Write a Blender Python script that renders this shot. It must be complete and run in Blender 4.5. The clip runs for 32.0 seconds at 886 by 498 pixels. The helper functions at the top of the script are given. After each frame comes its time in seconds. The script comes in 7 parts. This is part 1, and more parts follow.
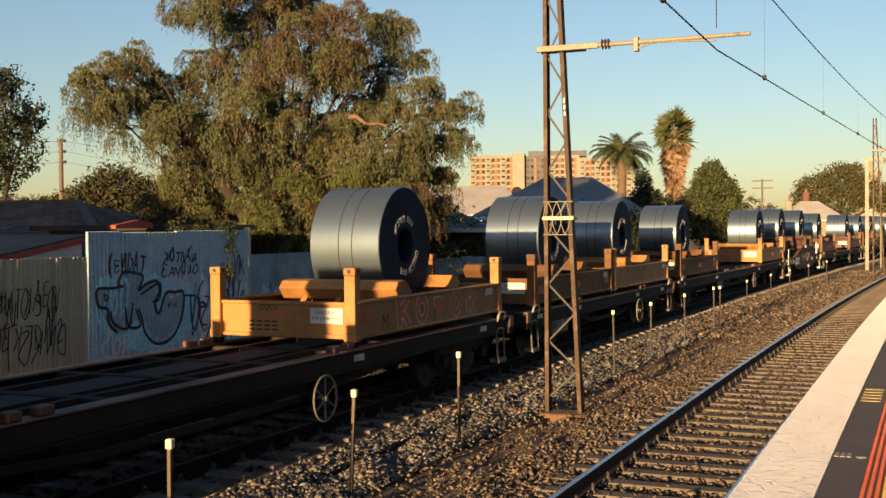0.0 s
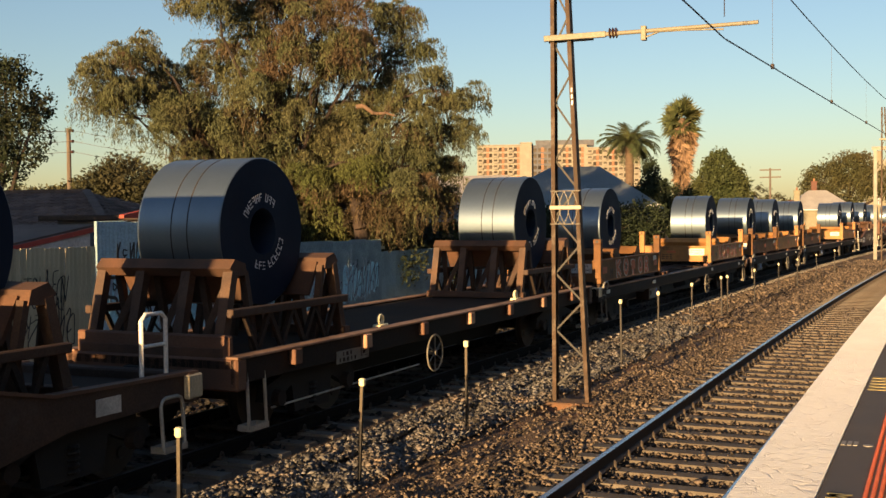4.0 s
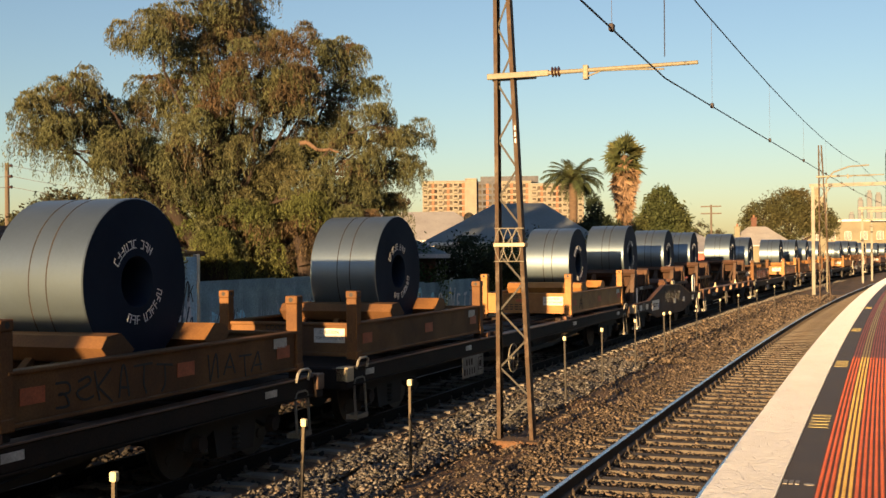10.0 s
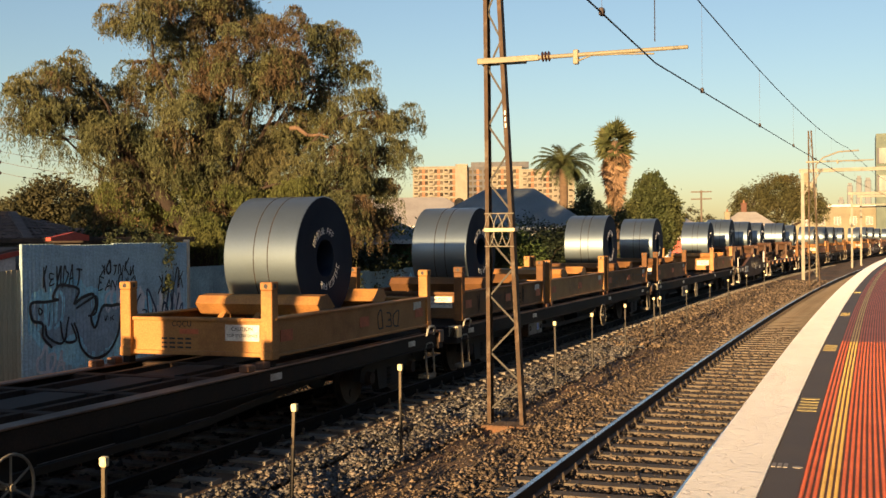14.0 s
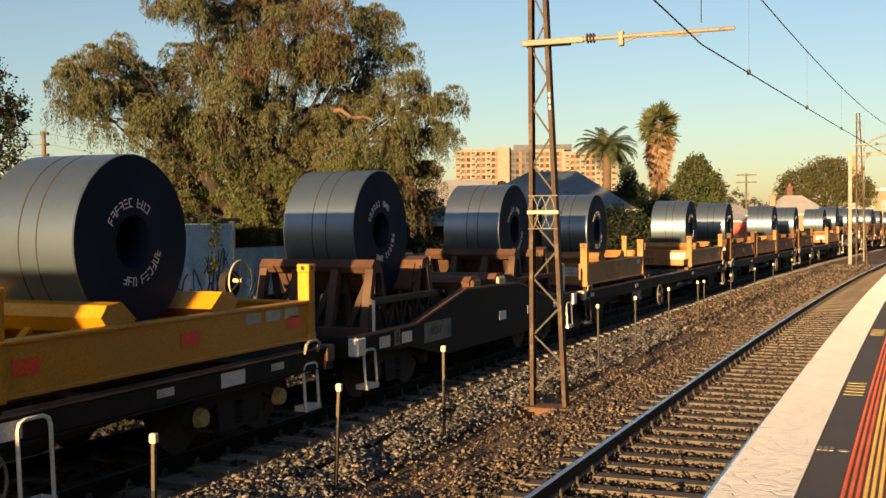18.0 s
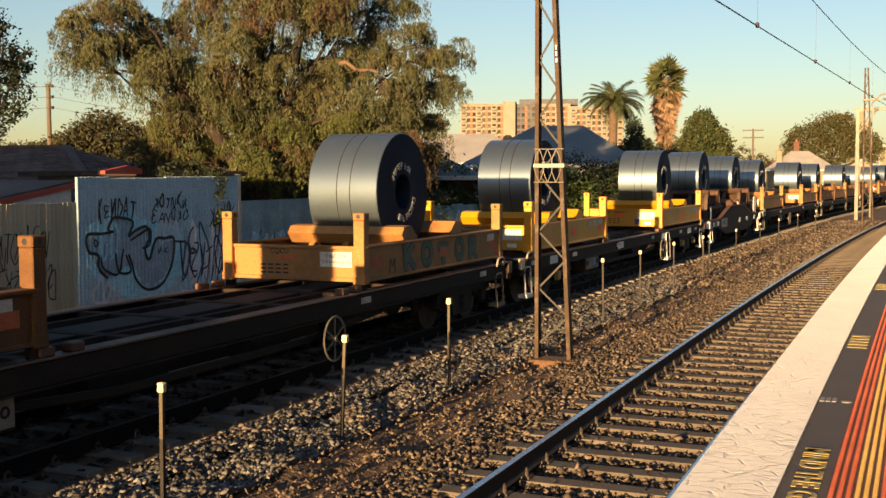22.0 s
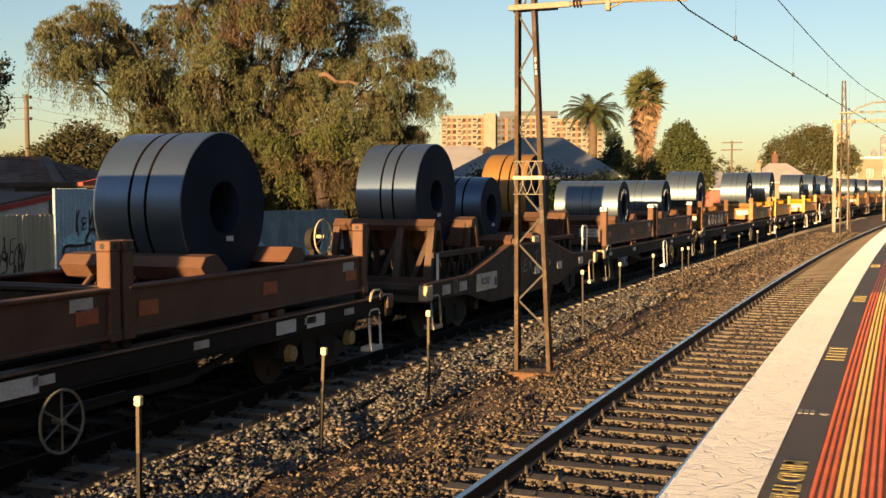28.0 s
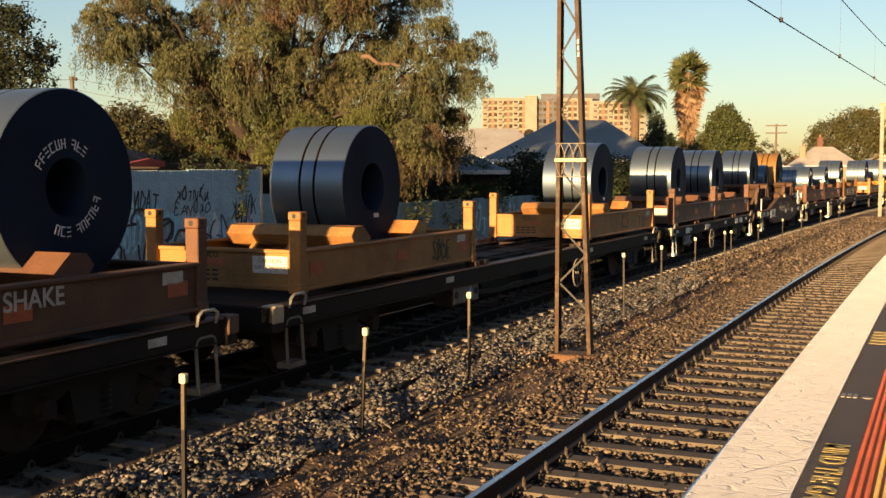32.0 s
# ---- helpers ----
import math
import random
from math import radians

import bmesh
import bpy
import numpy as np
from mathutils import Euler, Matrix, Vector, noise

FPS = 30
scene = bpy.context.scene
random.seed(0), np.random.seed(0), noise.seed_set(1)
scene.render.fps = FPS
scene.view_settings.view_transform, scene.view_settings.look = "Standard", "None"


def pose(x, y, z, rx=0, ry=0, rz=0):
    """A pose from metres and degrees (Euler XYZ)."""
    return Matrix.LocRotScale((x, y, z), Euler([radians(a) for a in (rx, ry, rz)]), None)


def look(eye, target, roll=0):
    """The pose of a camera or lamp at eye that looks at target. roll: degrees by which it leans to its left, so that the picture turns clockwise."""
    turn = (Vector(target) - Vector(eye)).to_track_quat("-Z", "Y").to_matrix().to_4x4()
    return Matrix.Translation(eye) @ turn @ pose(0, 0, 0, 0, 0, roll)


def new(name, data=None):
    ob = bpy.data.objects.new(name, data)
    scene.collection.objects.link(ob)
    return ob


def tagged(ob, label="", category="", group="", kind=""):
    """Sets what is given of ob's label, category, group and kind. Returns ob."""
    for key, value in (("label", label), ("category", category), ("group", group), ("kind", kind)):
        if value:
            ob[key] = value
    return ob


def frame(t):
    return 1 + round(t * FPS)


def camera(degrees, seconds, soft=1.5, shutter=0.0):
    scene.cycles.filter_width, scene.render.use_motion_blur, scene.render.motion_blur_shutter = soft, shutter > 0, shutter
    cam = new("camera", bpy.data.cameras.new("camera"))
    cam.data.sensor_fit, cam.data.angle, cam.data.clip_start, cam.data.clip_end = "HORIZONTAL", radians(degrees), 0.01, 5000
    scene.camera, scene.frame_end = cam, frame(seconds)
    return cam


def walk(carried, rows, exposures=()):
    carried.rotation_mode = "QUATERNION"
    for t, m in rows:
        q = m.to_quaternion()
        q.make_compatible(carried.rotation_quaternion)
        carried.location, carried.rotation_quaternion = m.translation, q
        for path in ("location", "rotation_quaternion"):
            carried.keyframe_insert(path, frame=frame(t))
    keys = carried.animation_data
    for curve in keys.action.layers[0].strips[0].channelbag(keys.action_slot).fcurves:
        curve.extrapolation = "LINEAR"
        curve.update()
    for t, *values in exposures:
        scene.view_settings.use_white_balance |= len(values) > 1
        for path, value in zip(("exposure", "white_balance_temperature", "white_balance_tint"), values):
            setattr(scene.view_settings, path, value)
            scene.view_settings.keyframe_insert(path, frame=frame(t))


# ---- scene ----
cam = camera(43.0, 32.0, soft=1.5)
# seconds, place, then yaw to the left, pitch up, roll
PATH = [
    (0.0, -0.004, -0.004, 2.664, 23.16, -1.08, -0.47),
    (0.5, -0.003, -0.022, 2.668, 23.40, -1.38, -0.01),
    (1.0, -0.003, -0.023, 2.661, 23.56, -1.64, 0.17),
    (1.5, -0.006, -0.027, 2.659, 23.75, -1.83, 0.21),
    (2.0, -0.003, -0.030, 2.655, 23.83, -1.88, -0.09),
    (2.5, 0.005, -0.036, 2.662, 23.90, -1.75, -0.30),
    (3.0, 0.005, -0.039, 2.664, 24.04, -1.65, -0.40),
    (3.5, 0.004, -0.037, 2.663, 23.86, -1.64, -0.50),
    (5.5, -0.004, 0.002, 2.664, 22.77, -1.36, -0.17),
    (6.0, -0.005, -0.013, 2.666, 23.72, -1.00, 0.15),
    (6.5, -0.004, -0.029, 2.665, 24.29, -0.96, 0.27),
    (7.0, -0.005, -0.013, 2.668, 23.79, -0.70, 0.08),
    (7.5, 0.004, -0.002, 2.670, 22.94, -0.79, -0.33),
    (8.0, 0.000, 0.017, 2.668, 22.25, -0.73, -0.43),
    (8.5, -0.003, 0.026, 2.682, 21.70, 0.21, -0.27),
    (9.0, -0.004, 0.033, 2.686, 21.14, 0.46, -0.36),
    (9.5, -0.007, 0.044, 2.682, 21.07, 0.03, -0.40),
    (10.0, -0.002, 0.044, 2.688, 20.73, 0.18, -0.52),
    (10.5, -0.000, 0.047, 2.685, 20.35, 0.15, -0.86),
    (11.0, 0.009, 0.046, 2.676, 20.18, -0.39, -1.17),
    (11.5, 0.009, 0.039, 2.672, 20.36, -1.00, -1.02),
    (12.0, -0.001, 0.031, 2.670, 20.84, -1.00, -0.67),
    (12.5, -0.004, 0.037, 2.678, 21.10, -0.51, -0.63),
    (13.0, 0.003, 0.045, 2.678, 20.75, -0.10, -0.85),
    (13.5, 0.007, 0.061, 2.678, 20.11, -0.31, -1.03),
    (14.0, 0.002, 0.052, 2.678, 20.26, -0.55, -0.59),
    (14.5, 0.002, 0.035, 2.677, 20.79, -0.58, -0.45),
    (16.5, 0.008, 0.015, 2.677, 21.89, -0.67, -0.45),
    (17.0, 0.008, 0.008, 2.674, 22.14, -0.74, -0.61),
    (17.5, 0.003, 0.004, 2.672, 22.27, -0.99, -0.59),
    (18.0, -0.005, 0.001, 2.668, 22.40, -1.41, -0.40),
    (18.5, -0.010, 0.001, 2.667, 22.41, -1.50, -0.27),
    (19.0, -0.007, 0.006, 2.668, 22.29, -1.36, -0.31),
    (19.5, -0.006, 0.001, 2.670, 22.25, -1.38, -0.32),
    (20.0, 0.000, -0.002, 2.661, 22.29, -1.77, -0.32),
    (20.5, -0.002, -0.001, 2.655, 22.25, -2.35, -0.23),
    (21.0, -0.001, -0.009, 2.652, 22.52, -2.88, -0.14),
    (21.5, -0.003, -0.019, 2.646, 22.81, -3.29, -0.12),
    (22.0, -0.005, -0.020, 2.642, 22.67, -3.71, -0.20),
    (22.5, 0.003, -0.016, 2.640, 22.31, -3.79, -0.39),
    (23.0, 0.005, -0.010, 2.641, 22.00, -3.58, -0.55),
    (23.5, 0.012, -0.001, 2.641, 21.47, -3.67, -0.48),
    (24.0, 0.008, -0.002, 2.637, 21.55, -3.74, -0.44),
    (24.5, 0.004, -0.004, 2.638, 21.81, -3.75, -0.39),
    (25.0, 0.004, -0.002, 2.640, 21.82, -3.58, -0.51),
    (25.5, 0.004, -0.003, 2.648, 21.71, -3.38, -0.62),
    (27.5, -0.000, 0.006, 2.646, 21.56, -3.15, -0.26),
    (28.0, -0.001, 0.001, 2.647, 21.67, -3.12, -0.14),
    (28.5, -0.006, -0.009, 2.648, 21.65, -3.26, 0.12),
    (29.0, -0.001, -0.018, 2.640, 21.84, -3.88, 0.13),
    (29.5, -0.005, -0.031, 2.634, 22.52, -4.32, 0.27),
    (30.0, -0.010, -0.032, 2.635, 22.92, -4.11, 0.15),
    (30.5, -0.003, -0.026, 2.636, 23.17, -4.04, -0.07),
    (31.0, 0.004, -0.040, 2.637, 23.54, -4.11, -0.11),
    (31.5, 0.001, -0.042, 2.637, 23.74, -4.03, -0.02),
    (32.0, 0.005, -0.040, 2.637, 23.73, -4.00, 0.04),
]
walk(cam, [(t, pose(x, y, z, 0, 0, yaw) @ pose(0, 0, 0, 90 + pitch) @ pose(0, 0, 0, 0, 0, roll))
           for t, x, y, z, yaw, pitch, roll in PATH], [(0.0, 1.14, 7450, 20), (14.0, 1.19, 7600, 20), (24.0, 1.27, 7720, 20), (32.0, 1.29, 7750, 20)])

# ---- light ----
SUN_UP, SUN_HEADING = 6.8, 0.8      # degrees; the light travels along the track
world = bpy.data.worlds.new("world")
scene.world = world
world.use_nodes = True
wn = world.node_tree.nodes
sky = wn.new("ShaderNodeTexSky")
sky.sky_type = "NISHITA"
sky.sun_disc = False
sky.sun_elevation = radians(SUN_UP)
sky.sun_rotation = radians(180 + SUN_HEADING)
sky.air_density, sky.dust_density, sky.ozone_density = 1.0, 0.5, 2.7
wn["Background"].inputs["Strength"].default_value = 0.091
world.node_tree.links.new(sky.outputs[0], wn["Background"].inputs["Color"])
lamp = bpy.data.lights.new("sun", "SUN")
lamp.energy, lamp.angle, lamp.color = 6.0, radians(0.6), (1.0, 0.715, 0.365)
sun = new("sun", lamp)
_a, _e = radians(SUN_HEADING), radians(SUN_UP)
sun.matrix_world = look((0, 0, 60), (60 * math.sin(_a), 60 * math.cos(_a), 60 - 60 * math.tan(_e)))

# ---- materials ----


def mat(name, a, b=None, rough=0.7, metal=0.0, scale=3.0, fine=40.0, bump=0.15, stain=None, stain_amount=0.4,
        stretch=(1, 1, 1), rand=0.0, island=0.0, spec=0.5, bump_dist=0.01, coat=0.0, grain=0.19):
    """Two colours mixed by a coarse noise, a fine grain, stains, and a bump."""
    m = bpy.data.materials.new(name)
    m.use_nodes = True
    nt = m.node_tree
    N, L = nt.nodes, nt.links
    p = N["Principled BSDF"]
    b = b or tuple(c * 0.75 for c in a)
    tc = N.new("ShaderNodeTexCoord")
    mp = N.new("ShaderNodeMapping")
    mp.inputs["Scale"].default_value = stretch
    L.new(tc.outputs["Object"], mp.inputs["Vector"])
    n1 = N.new("ShaderNodeTexNoise")
    n1.inputs["Scale"].default_value, n1.inputs["Detail"].default_value = scale, 5
    L.new(mp.outputs[0], n1.inputs["Vector"])
    r1 = N.new("ShaderNodeValToRGB")
    r1.color_ramp.elements[0].position, r1.color_ramp.elements[1].position = 0.35, 0.65
    r1.color_ramp.elements[0].color, r1.color_ramp.elements[1].color = (*a, 1), (*b, 1)
    L.new(n1.outputs["Fac"], r1.inputs["Fac"])
    col = r1.outputs["Color"]
    n2 = N.new("ShaderNodeTexNoise")
    n2.inputs["Scale"].default_value, n2.inputs["Detail"].default_value = fine, 4
    L.new(mp.outputs[0], n2.inputs["Vector"])
    mr = N.new("ShaderNodeMapRange")
    mr.inputs["From Min"].default_value, mr.inputs["From Max"].default_value = 0.3, 0.7
    mr.inputs["To Min"].default_value, mr.inputs["To Max"].default_value = 1 - grain, 1 + grain
    L.new(n2.outputs["Fac"], mr.inputs["Value"])
    hsv = N.new("ShaderNodeHueSaturation")
    L.new(mr.outputs[0], hsv.inputs["Value"])
    L.new(col, hsv.inputs["Color"])
    col = hsv.outputs["Color"]
    if stain:
        n3 = N.new("ShaderNodeTexNoise")
        n3.inputs["Scale"].default_value, n3.inputs["Detail"].default_value = scale * 0.45, 8
        n3.inputs["Roughness"].default_value = 0.7
        L.new(tc.outputs["Object"], n3.inputs["Vector"])
        r3 = N.new("ShaderNodeValToRGB")
        r3.color_ramp.elements[0].position, r3.color_ramp.elements[1].position = 0.52, 0.66
        L.new(n3.outputs["Fac"], r3.inputs["Fac"])
        k = N.new("ShaderNodeMath")
        k.operation = "MULTIPLY"
        k.inputs[1].default_value = stain_amount
        L.new(r3.outputs["Color"], k.inputs[0])
        mx = N.new("ShaderNodeMix")
        mx.data_type = "RGBA"
        L.new(k.outputs[0], mx.inputs["Factor"])
        L.new(col, mx.inputs[6])
        mx.inputs[7].default_value = (*stain, 1)
        col = mx.outputs[2]
    if rand or island:
        if rand:
            src = N.new("ShaderNodeObjectInfo").outputs["Random"]
        else:
            src = N.new("ShaderNodeNewGeometry").outputs["Random Per Island"]
        amount = rand or island
        mr2 = N.new("ShaderNodeMapRange")
        mr2.inputs["To Min"].default_value, mr2.inputs["To Max"].default_value = 1 - amount, 1 + amount
        L.new(src, mr2.inputs["Value"])
        h2 = N.new("ShaderNodeHueSaturation")
        L.new(mr2.outputs[0], h2.inputs["Value"])
        L.new(col, h2.inputs["Color"])
        col = h2.outputs["Color"]
    L.new(col, p.inputs["Base Color"])
    p.inputs["Metallic"].default_value = metal
    p.inputs["Specular IOR Level"].default_value = spec
    rr = N.new("ShaderNodeMapRange")
    rr.inputs["To Min"].default_value, rr.inputs["To Max"].default_value = max(0.02, rough - 0.1), min(1, rough + 0.1)
    L.new(n1.outputs["Fac"], rr.inputs["Value"])
    L.new(rr.outputs[0], p.inputs["Roughness"])
    if coat:
        p.inputs["Coat Weight"].default_value = coat
    if bump:
        bp = N.new("ShaderNodeBump")
        bp.inputs["Strength"].default_value, bp.inputs["Distance"].default_value = bump, bump_dist
        L.new(n2.outputs["Fac"], bp.inputs["Height"])
        L.new(bp.outputs[0], p.inputs["Normal"])
    return m


RUST = (0.16, 0.06, 0.025)
# Rust of the sill's top lip, with its sunlit paleness in the colour.
M_FLANGELIT = mat("rusty_lit_edge", (0.17, 0.10, 0.068), (0.075, 0.046, 0.034), 0.6, 0.1, 1.6, 50, 0.15, (0.03, 0.022, 0.018), 0.8)
# Rusty deck edge, its colour brightened to look sunlit.
M_EDGELIT = mat("rusty_sunlit_deck_edge", (0.46, 0.27, 0.17), (0.24, 0.13, 0.08), 0.65, 0.0, 1.8, 50, 0.2, (0.05, 0.03, 0.02), 0.6)
M_CRADLE = mat("grimy_cradle_steel", (0.11, 0.064, 0.042), (0.065, 0.042, 0.033), 0.75, 0.0, 2.5, 60, 0.25, (0.12, 0.09, 0.075), 0.4, spec=0.2)
M_RUST = mat("rusty_steel", (0.10, 0.045, 0.024), (0.06, 0.03, 0.018), 0.8, 0.0, 2.5, 60, 0.3, (0.05, 0.03, 0.02), 0.6)
M_MAST = mat("rusty_brown_steel", (0.05, 0.033, 0.022), (0.072, 0.043, 0.027), 0.7, 0.0, 4.0, 50, 0.2, (0.30, 0.25, 0.20), 0.4, spec=0.25)
M_ORANGE = mat("faded_orange_paint", (0.37, 0.18, 0.062), (0.30, 0.145, 0.05), 0.6, 0.0, 1.6, 45, 0.12, (0.15, 0.06, 0.025), 0.65, spec=0.3)
# Grimy orange; the shade that racks cast on each other also darkens this colour.
M_ORANGEDIRTSHADE = mat("grimy_shaded_orange_paint", (0.19, 0.09, 0.034), (0.12, 0.057, 0.025), 0.7, 0.0, 1.4, 45, 0.12, (0.09, 0.045, 0.025), 0.75, spec=0.25)
M_WELL = mat("grimy_brown_paint", (0.085, 0.05, 0.034), (0.055, 0.036, 0.028), 0.75, 0.0, 1.6, 45, 0.15, (0.12, 0.10, 0.09), 0.45, spec=0.2)
M_HANDWHEEL = mat("dull_wheel_paint", (0.22, 0.205, 0.17), (0.15, 0.135, 0.11), 0.6, 0.1, 4, 40, 0.05)
M_BROWN = mat("rust_brown_paint", (0.145, 0.066, 0.036), (0.10, 0.048, 0.029), 0.7, 0.0, 1.8, 50, 0.2, (0.10, 0.045, 0.025), 0.6)
M_YELLOW = mat("bright_yellow_paint", (0.62, 0.275, 0.012), (0.55, 0.235, 0.012), 0.45, 0.0, 1.2, 40, 0.06, (0.45, 0.22, 0.03), 0.3)
M_WAGON = mat("sooty_wagon_paint", (0.02, 0.016, 0.014), (0.03, 0.021, 0.017), 0.8, 0.0, 2.0, 40, 0.2, (0.045, 0.026, 0.018), 0.6, spec=0.2)
M_DECK = mat("worn_deck_steel", (0.03, 0.023, 0.02), (0.05, 0.034, 0.026), 0.85, 0.0, 1.2, 25, 0.25, (0.07, 0.035, 0.022), 0.5, spec=0.12)
M_BOGIE = mat("black_bogie_iron", (0.009, 0.0085, 0.008), (0.015, 0.013, 0.011), 0.85, 0.0, 4, 40, 0.2)
M_WHEEL = mat("wheel_steel", (0.018, 0.016, 0.014), (0.03, 0.026, 0.022), 0.6, 0.3, 4, 40, 0.1)
M_PALE = mat("pale_paint", (0.62, 0.60, 0.55), (0.5, 0.48, 0.44), 0.5, 0.0, 4, 40, 0.05, (0.2, 0.15, 0.1), 0.35)
M_BOARD = mat("dirty_cream_paint", (0.24, 0.225, 0.195), (0.15, 0.14, 0.12), 0.7, 0.0, 5, 40, 0.05, (0.05, 0.04, 0.03), 0.5)
M_WHITE = mat("white_paint", (0.78, 0.77, 0.74), (0.68, 0.66, 0.62), 0.5, 0.0, 4, 40, 0.05)
M_STICKER = mat("orange_red_sticker", (0.95, 0.085, 0.02), (0.9, 0.08, 0.02), 0.45, 0.0, 4, 40, 0.02)
M_RUSTPATCH = mat("red_oxide_patch", (0.52, 0.12, 0.045), (0.40, 0.10, 0.04), 0.6, 0.0, 6, 40, 0.05)
M_BLUELABEL = mat("pale_blue_label", (0.30, 0.42, 0.75), (0.12, 0.22, 0.6), 0.5, 0.0, 20, 60, 0.02)
M_BLUE = mat("blue_label", (0.02, 0.06, 0.25), (0.02, 0.05, 0.2), 0.5)
M_BLACKPAINT = mat("black_marker_paint", (0.015, 0.015, 0.018), (0.02, 0.02, 0.02), 0.6)
M_GREENTAG = mat("dull_green_spray", (0.03, 0.10, 0.08), (0.02, 0.08, 0.07), 0.6)
M_TAG = mat("pale_spray_paint", (0.62, 0.58, 0.54), (0.40, 0.37, 0.34), 0.6)
M_CHALK = mat("white_chalk_paint", (0.75, 0.77, 0.8), (0.6, 0.62, 0.65), 0.7)
M_STRAPTHIN = mat("dull_steel_strap", (0.03, 0.028, 0.028), (0.045, 0.036, 0.032), 0.8, 0.0, spec=0.05)
M_STRAP = mat("dark_steel_strap", (0.004, 0.004, 0.005), (0.007, 0.006, 0.006), 0.9, 0.0, spec=0.02)


def coil_steel(name, a, b, rough, metal, rings=False):
    """Rolled sheet: streaks round the coil on its mantle, fine rings on its ends."""
    m = mat(name, a, b, rough, metal, 1.2, 30, 0.0, (0.10, 0.08, 0.07), 0.06, grain=0.025)
    nt = m.node_tree
    N, L = nt.nodes, nt.links
    p = N["Principled BSDF"]
    tc = N.new("ShaderNodeTexCoord")
    w = N.new("ShaderNodeTexNoise")
    w.inputs["Detail"].default_value = 3
    if rings:
        p.inputs["Specular IOR Level"].default_value = 0.12
        sx = N.new("ShaderNodeSeparateXYZ")
        L.new(tc.outputs["Object"], sx.inputs[0])
        c = N.new("ShaderNodeCombineXYZ")
        L.new(sx.outputs[1], c.inputs[0])
        L.new(sx.outputs[2], c.inputs[1])
        ln = N.new("ShaderNodeVectorMath")
        ln.operation = "LENGTH"
        L.new(c.outputs[0], ln.inputs[0])
        w.noise_dimensions = "1D"
        w.inputs["Scale"].default_value = 120
        L.new(ln.outputs["Value"], w.inputs["W"])
    else:
        mp = N.new("ShaderNodeMapping")
        mp.inputs["Scale"].default_value = (26, 0.5, 0.5)
        L.new(tc.outputs["Object"], mp.inputs[0])
        w.inputs["Scale"].default_value = 1.0
        L.new(mp.outputs[0], w.inputs["Vector"])
    bp = N.new("ShaderNodeBump")
    bp.inputs["Strength"].default_value = 0.2 if rings else 0.025
    bp.inputs["Distance"].default_value = 0.004
    L.new(w.outputs["Fac"], bp.inputs["Height"])
    L.new(bp.outputs[0], p.inputs["Normal"])
    return m


M_COIL = coil_steel("rolled_steel", (0.175, 0.235, 0.285), (0.14, 0.195, 0.245), 0.39, 0.82)
M_COILBLUE = coil_steel("blue_rolled_steel", (0.16, 0.225, 0.295), (0.13, 0.185, 0.255), 0.35, 0.84)
M_COILRUST = coil_steel("rusted_rolled_steel", (0.30, 0.155, 0.045), (0.24, 0.125, 0.04), 0.6, 0.3)
# Coil ends: the navy shade of the side away from sun is in the colour.
M_COILENDSHADE = coil_steel("shaded_coil_end_steel", (0.010, 0.021, 0.042), (0.007, 0.015, 0.032), 0.75, 0.0, True)
M_ARM = mat("dull_beige_steel", (0.22, 0.20, 0.145), (0.17, 0.155, 0.115), 0.6, 0.0, 2, 40, 0.05)
M_PORTAL = mat("dull_white_steel", (0.21, 0.20, 0.165), (0.17, 0.16, 0.13), 0.6, 0.0, 2, 40, 0.05)
M_BRACE = mat("dark_bare_steel", (0.025, 0.025, 0.024), (0.04, 0.036, 0.03), 0.6, 0.2)
# Ballast darkened to deepen the shade under the train.
M_SHADESTONE = mat("shade_dark_ballast_stone", (0.036, 0.032, 0.029), (0.022, 0.02, 0.018), 0.9, 0.0, 2.0, 60, 0.4, None, 0, (1, 1, 1), 0, 0.6, spec=0.2)
M_SLEEPEROLD = mat("sooty_concrete", (0.17, 0.155, 0.135), (0.11, 0.10, 0.088), 0.9, 0.0, 3, 50, 0.3, (0.04, 0.035, 0.03), 0.5, rand=0.2)


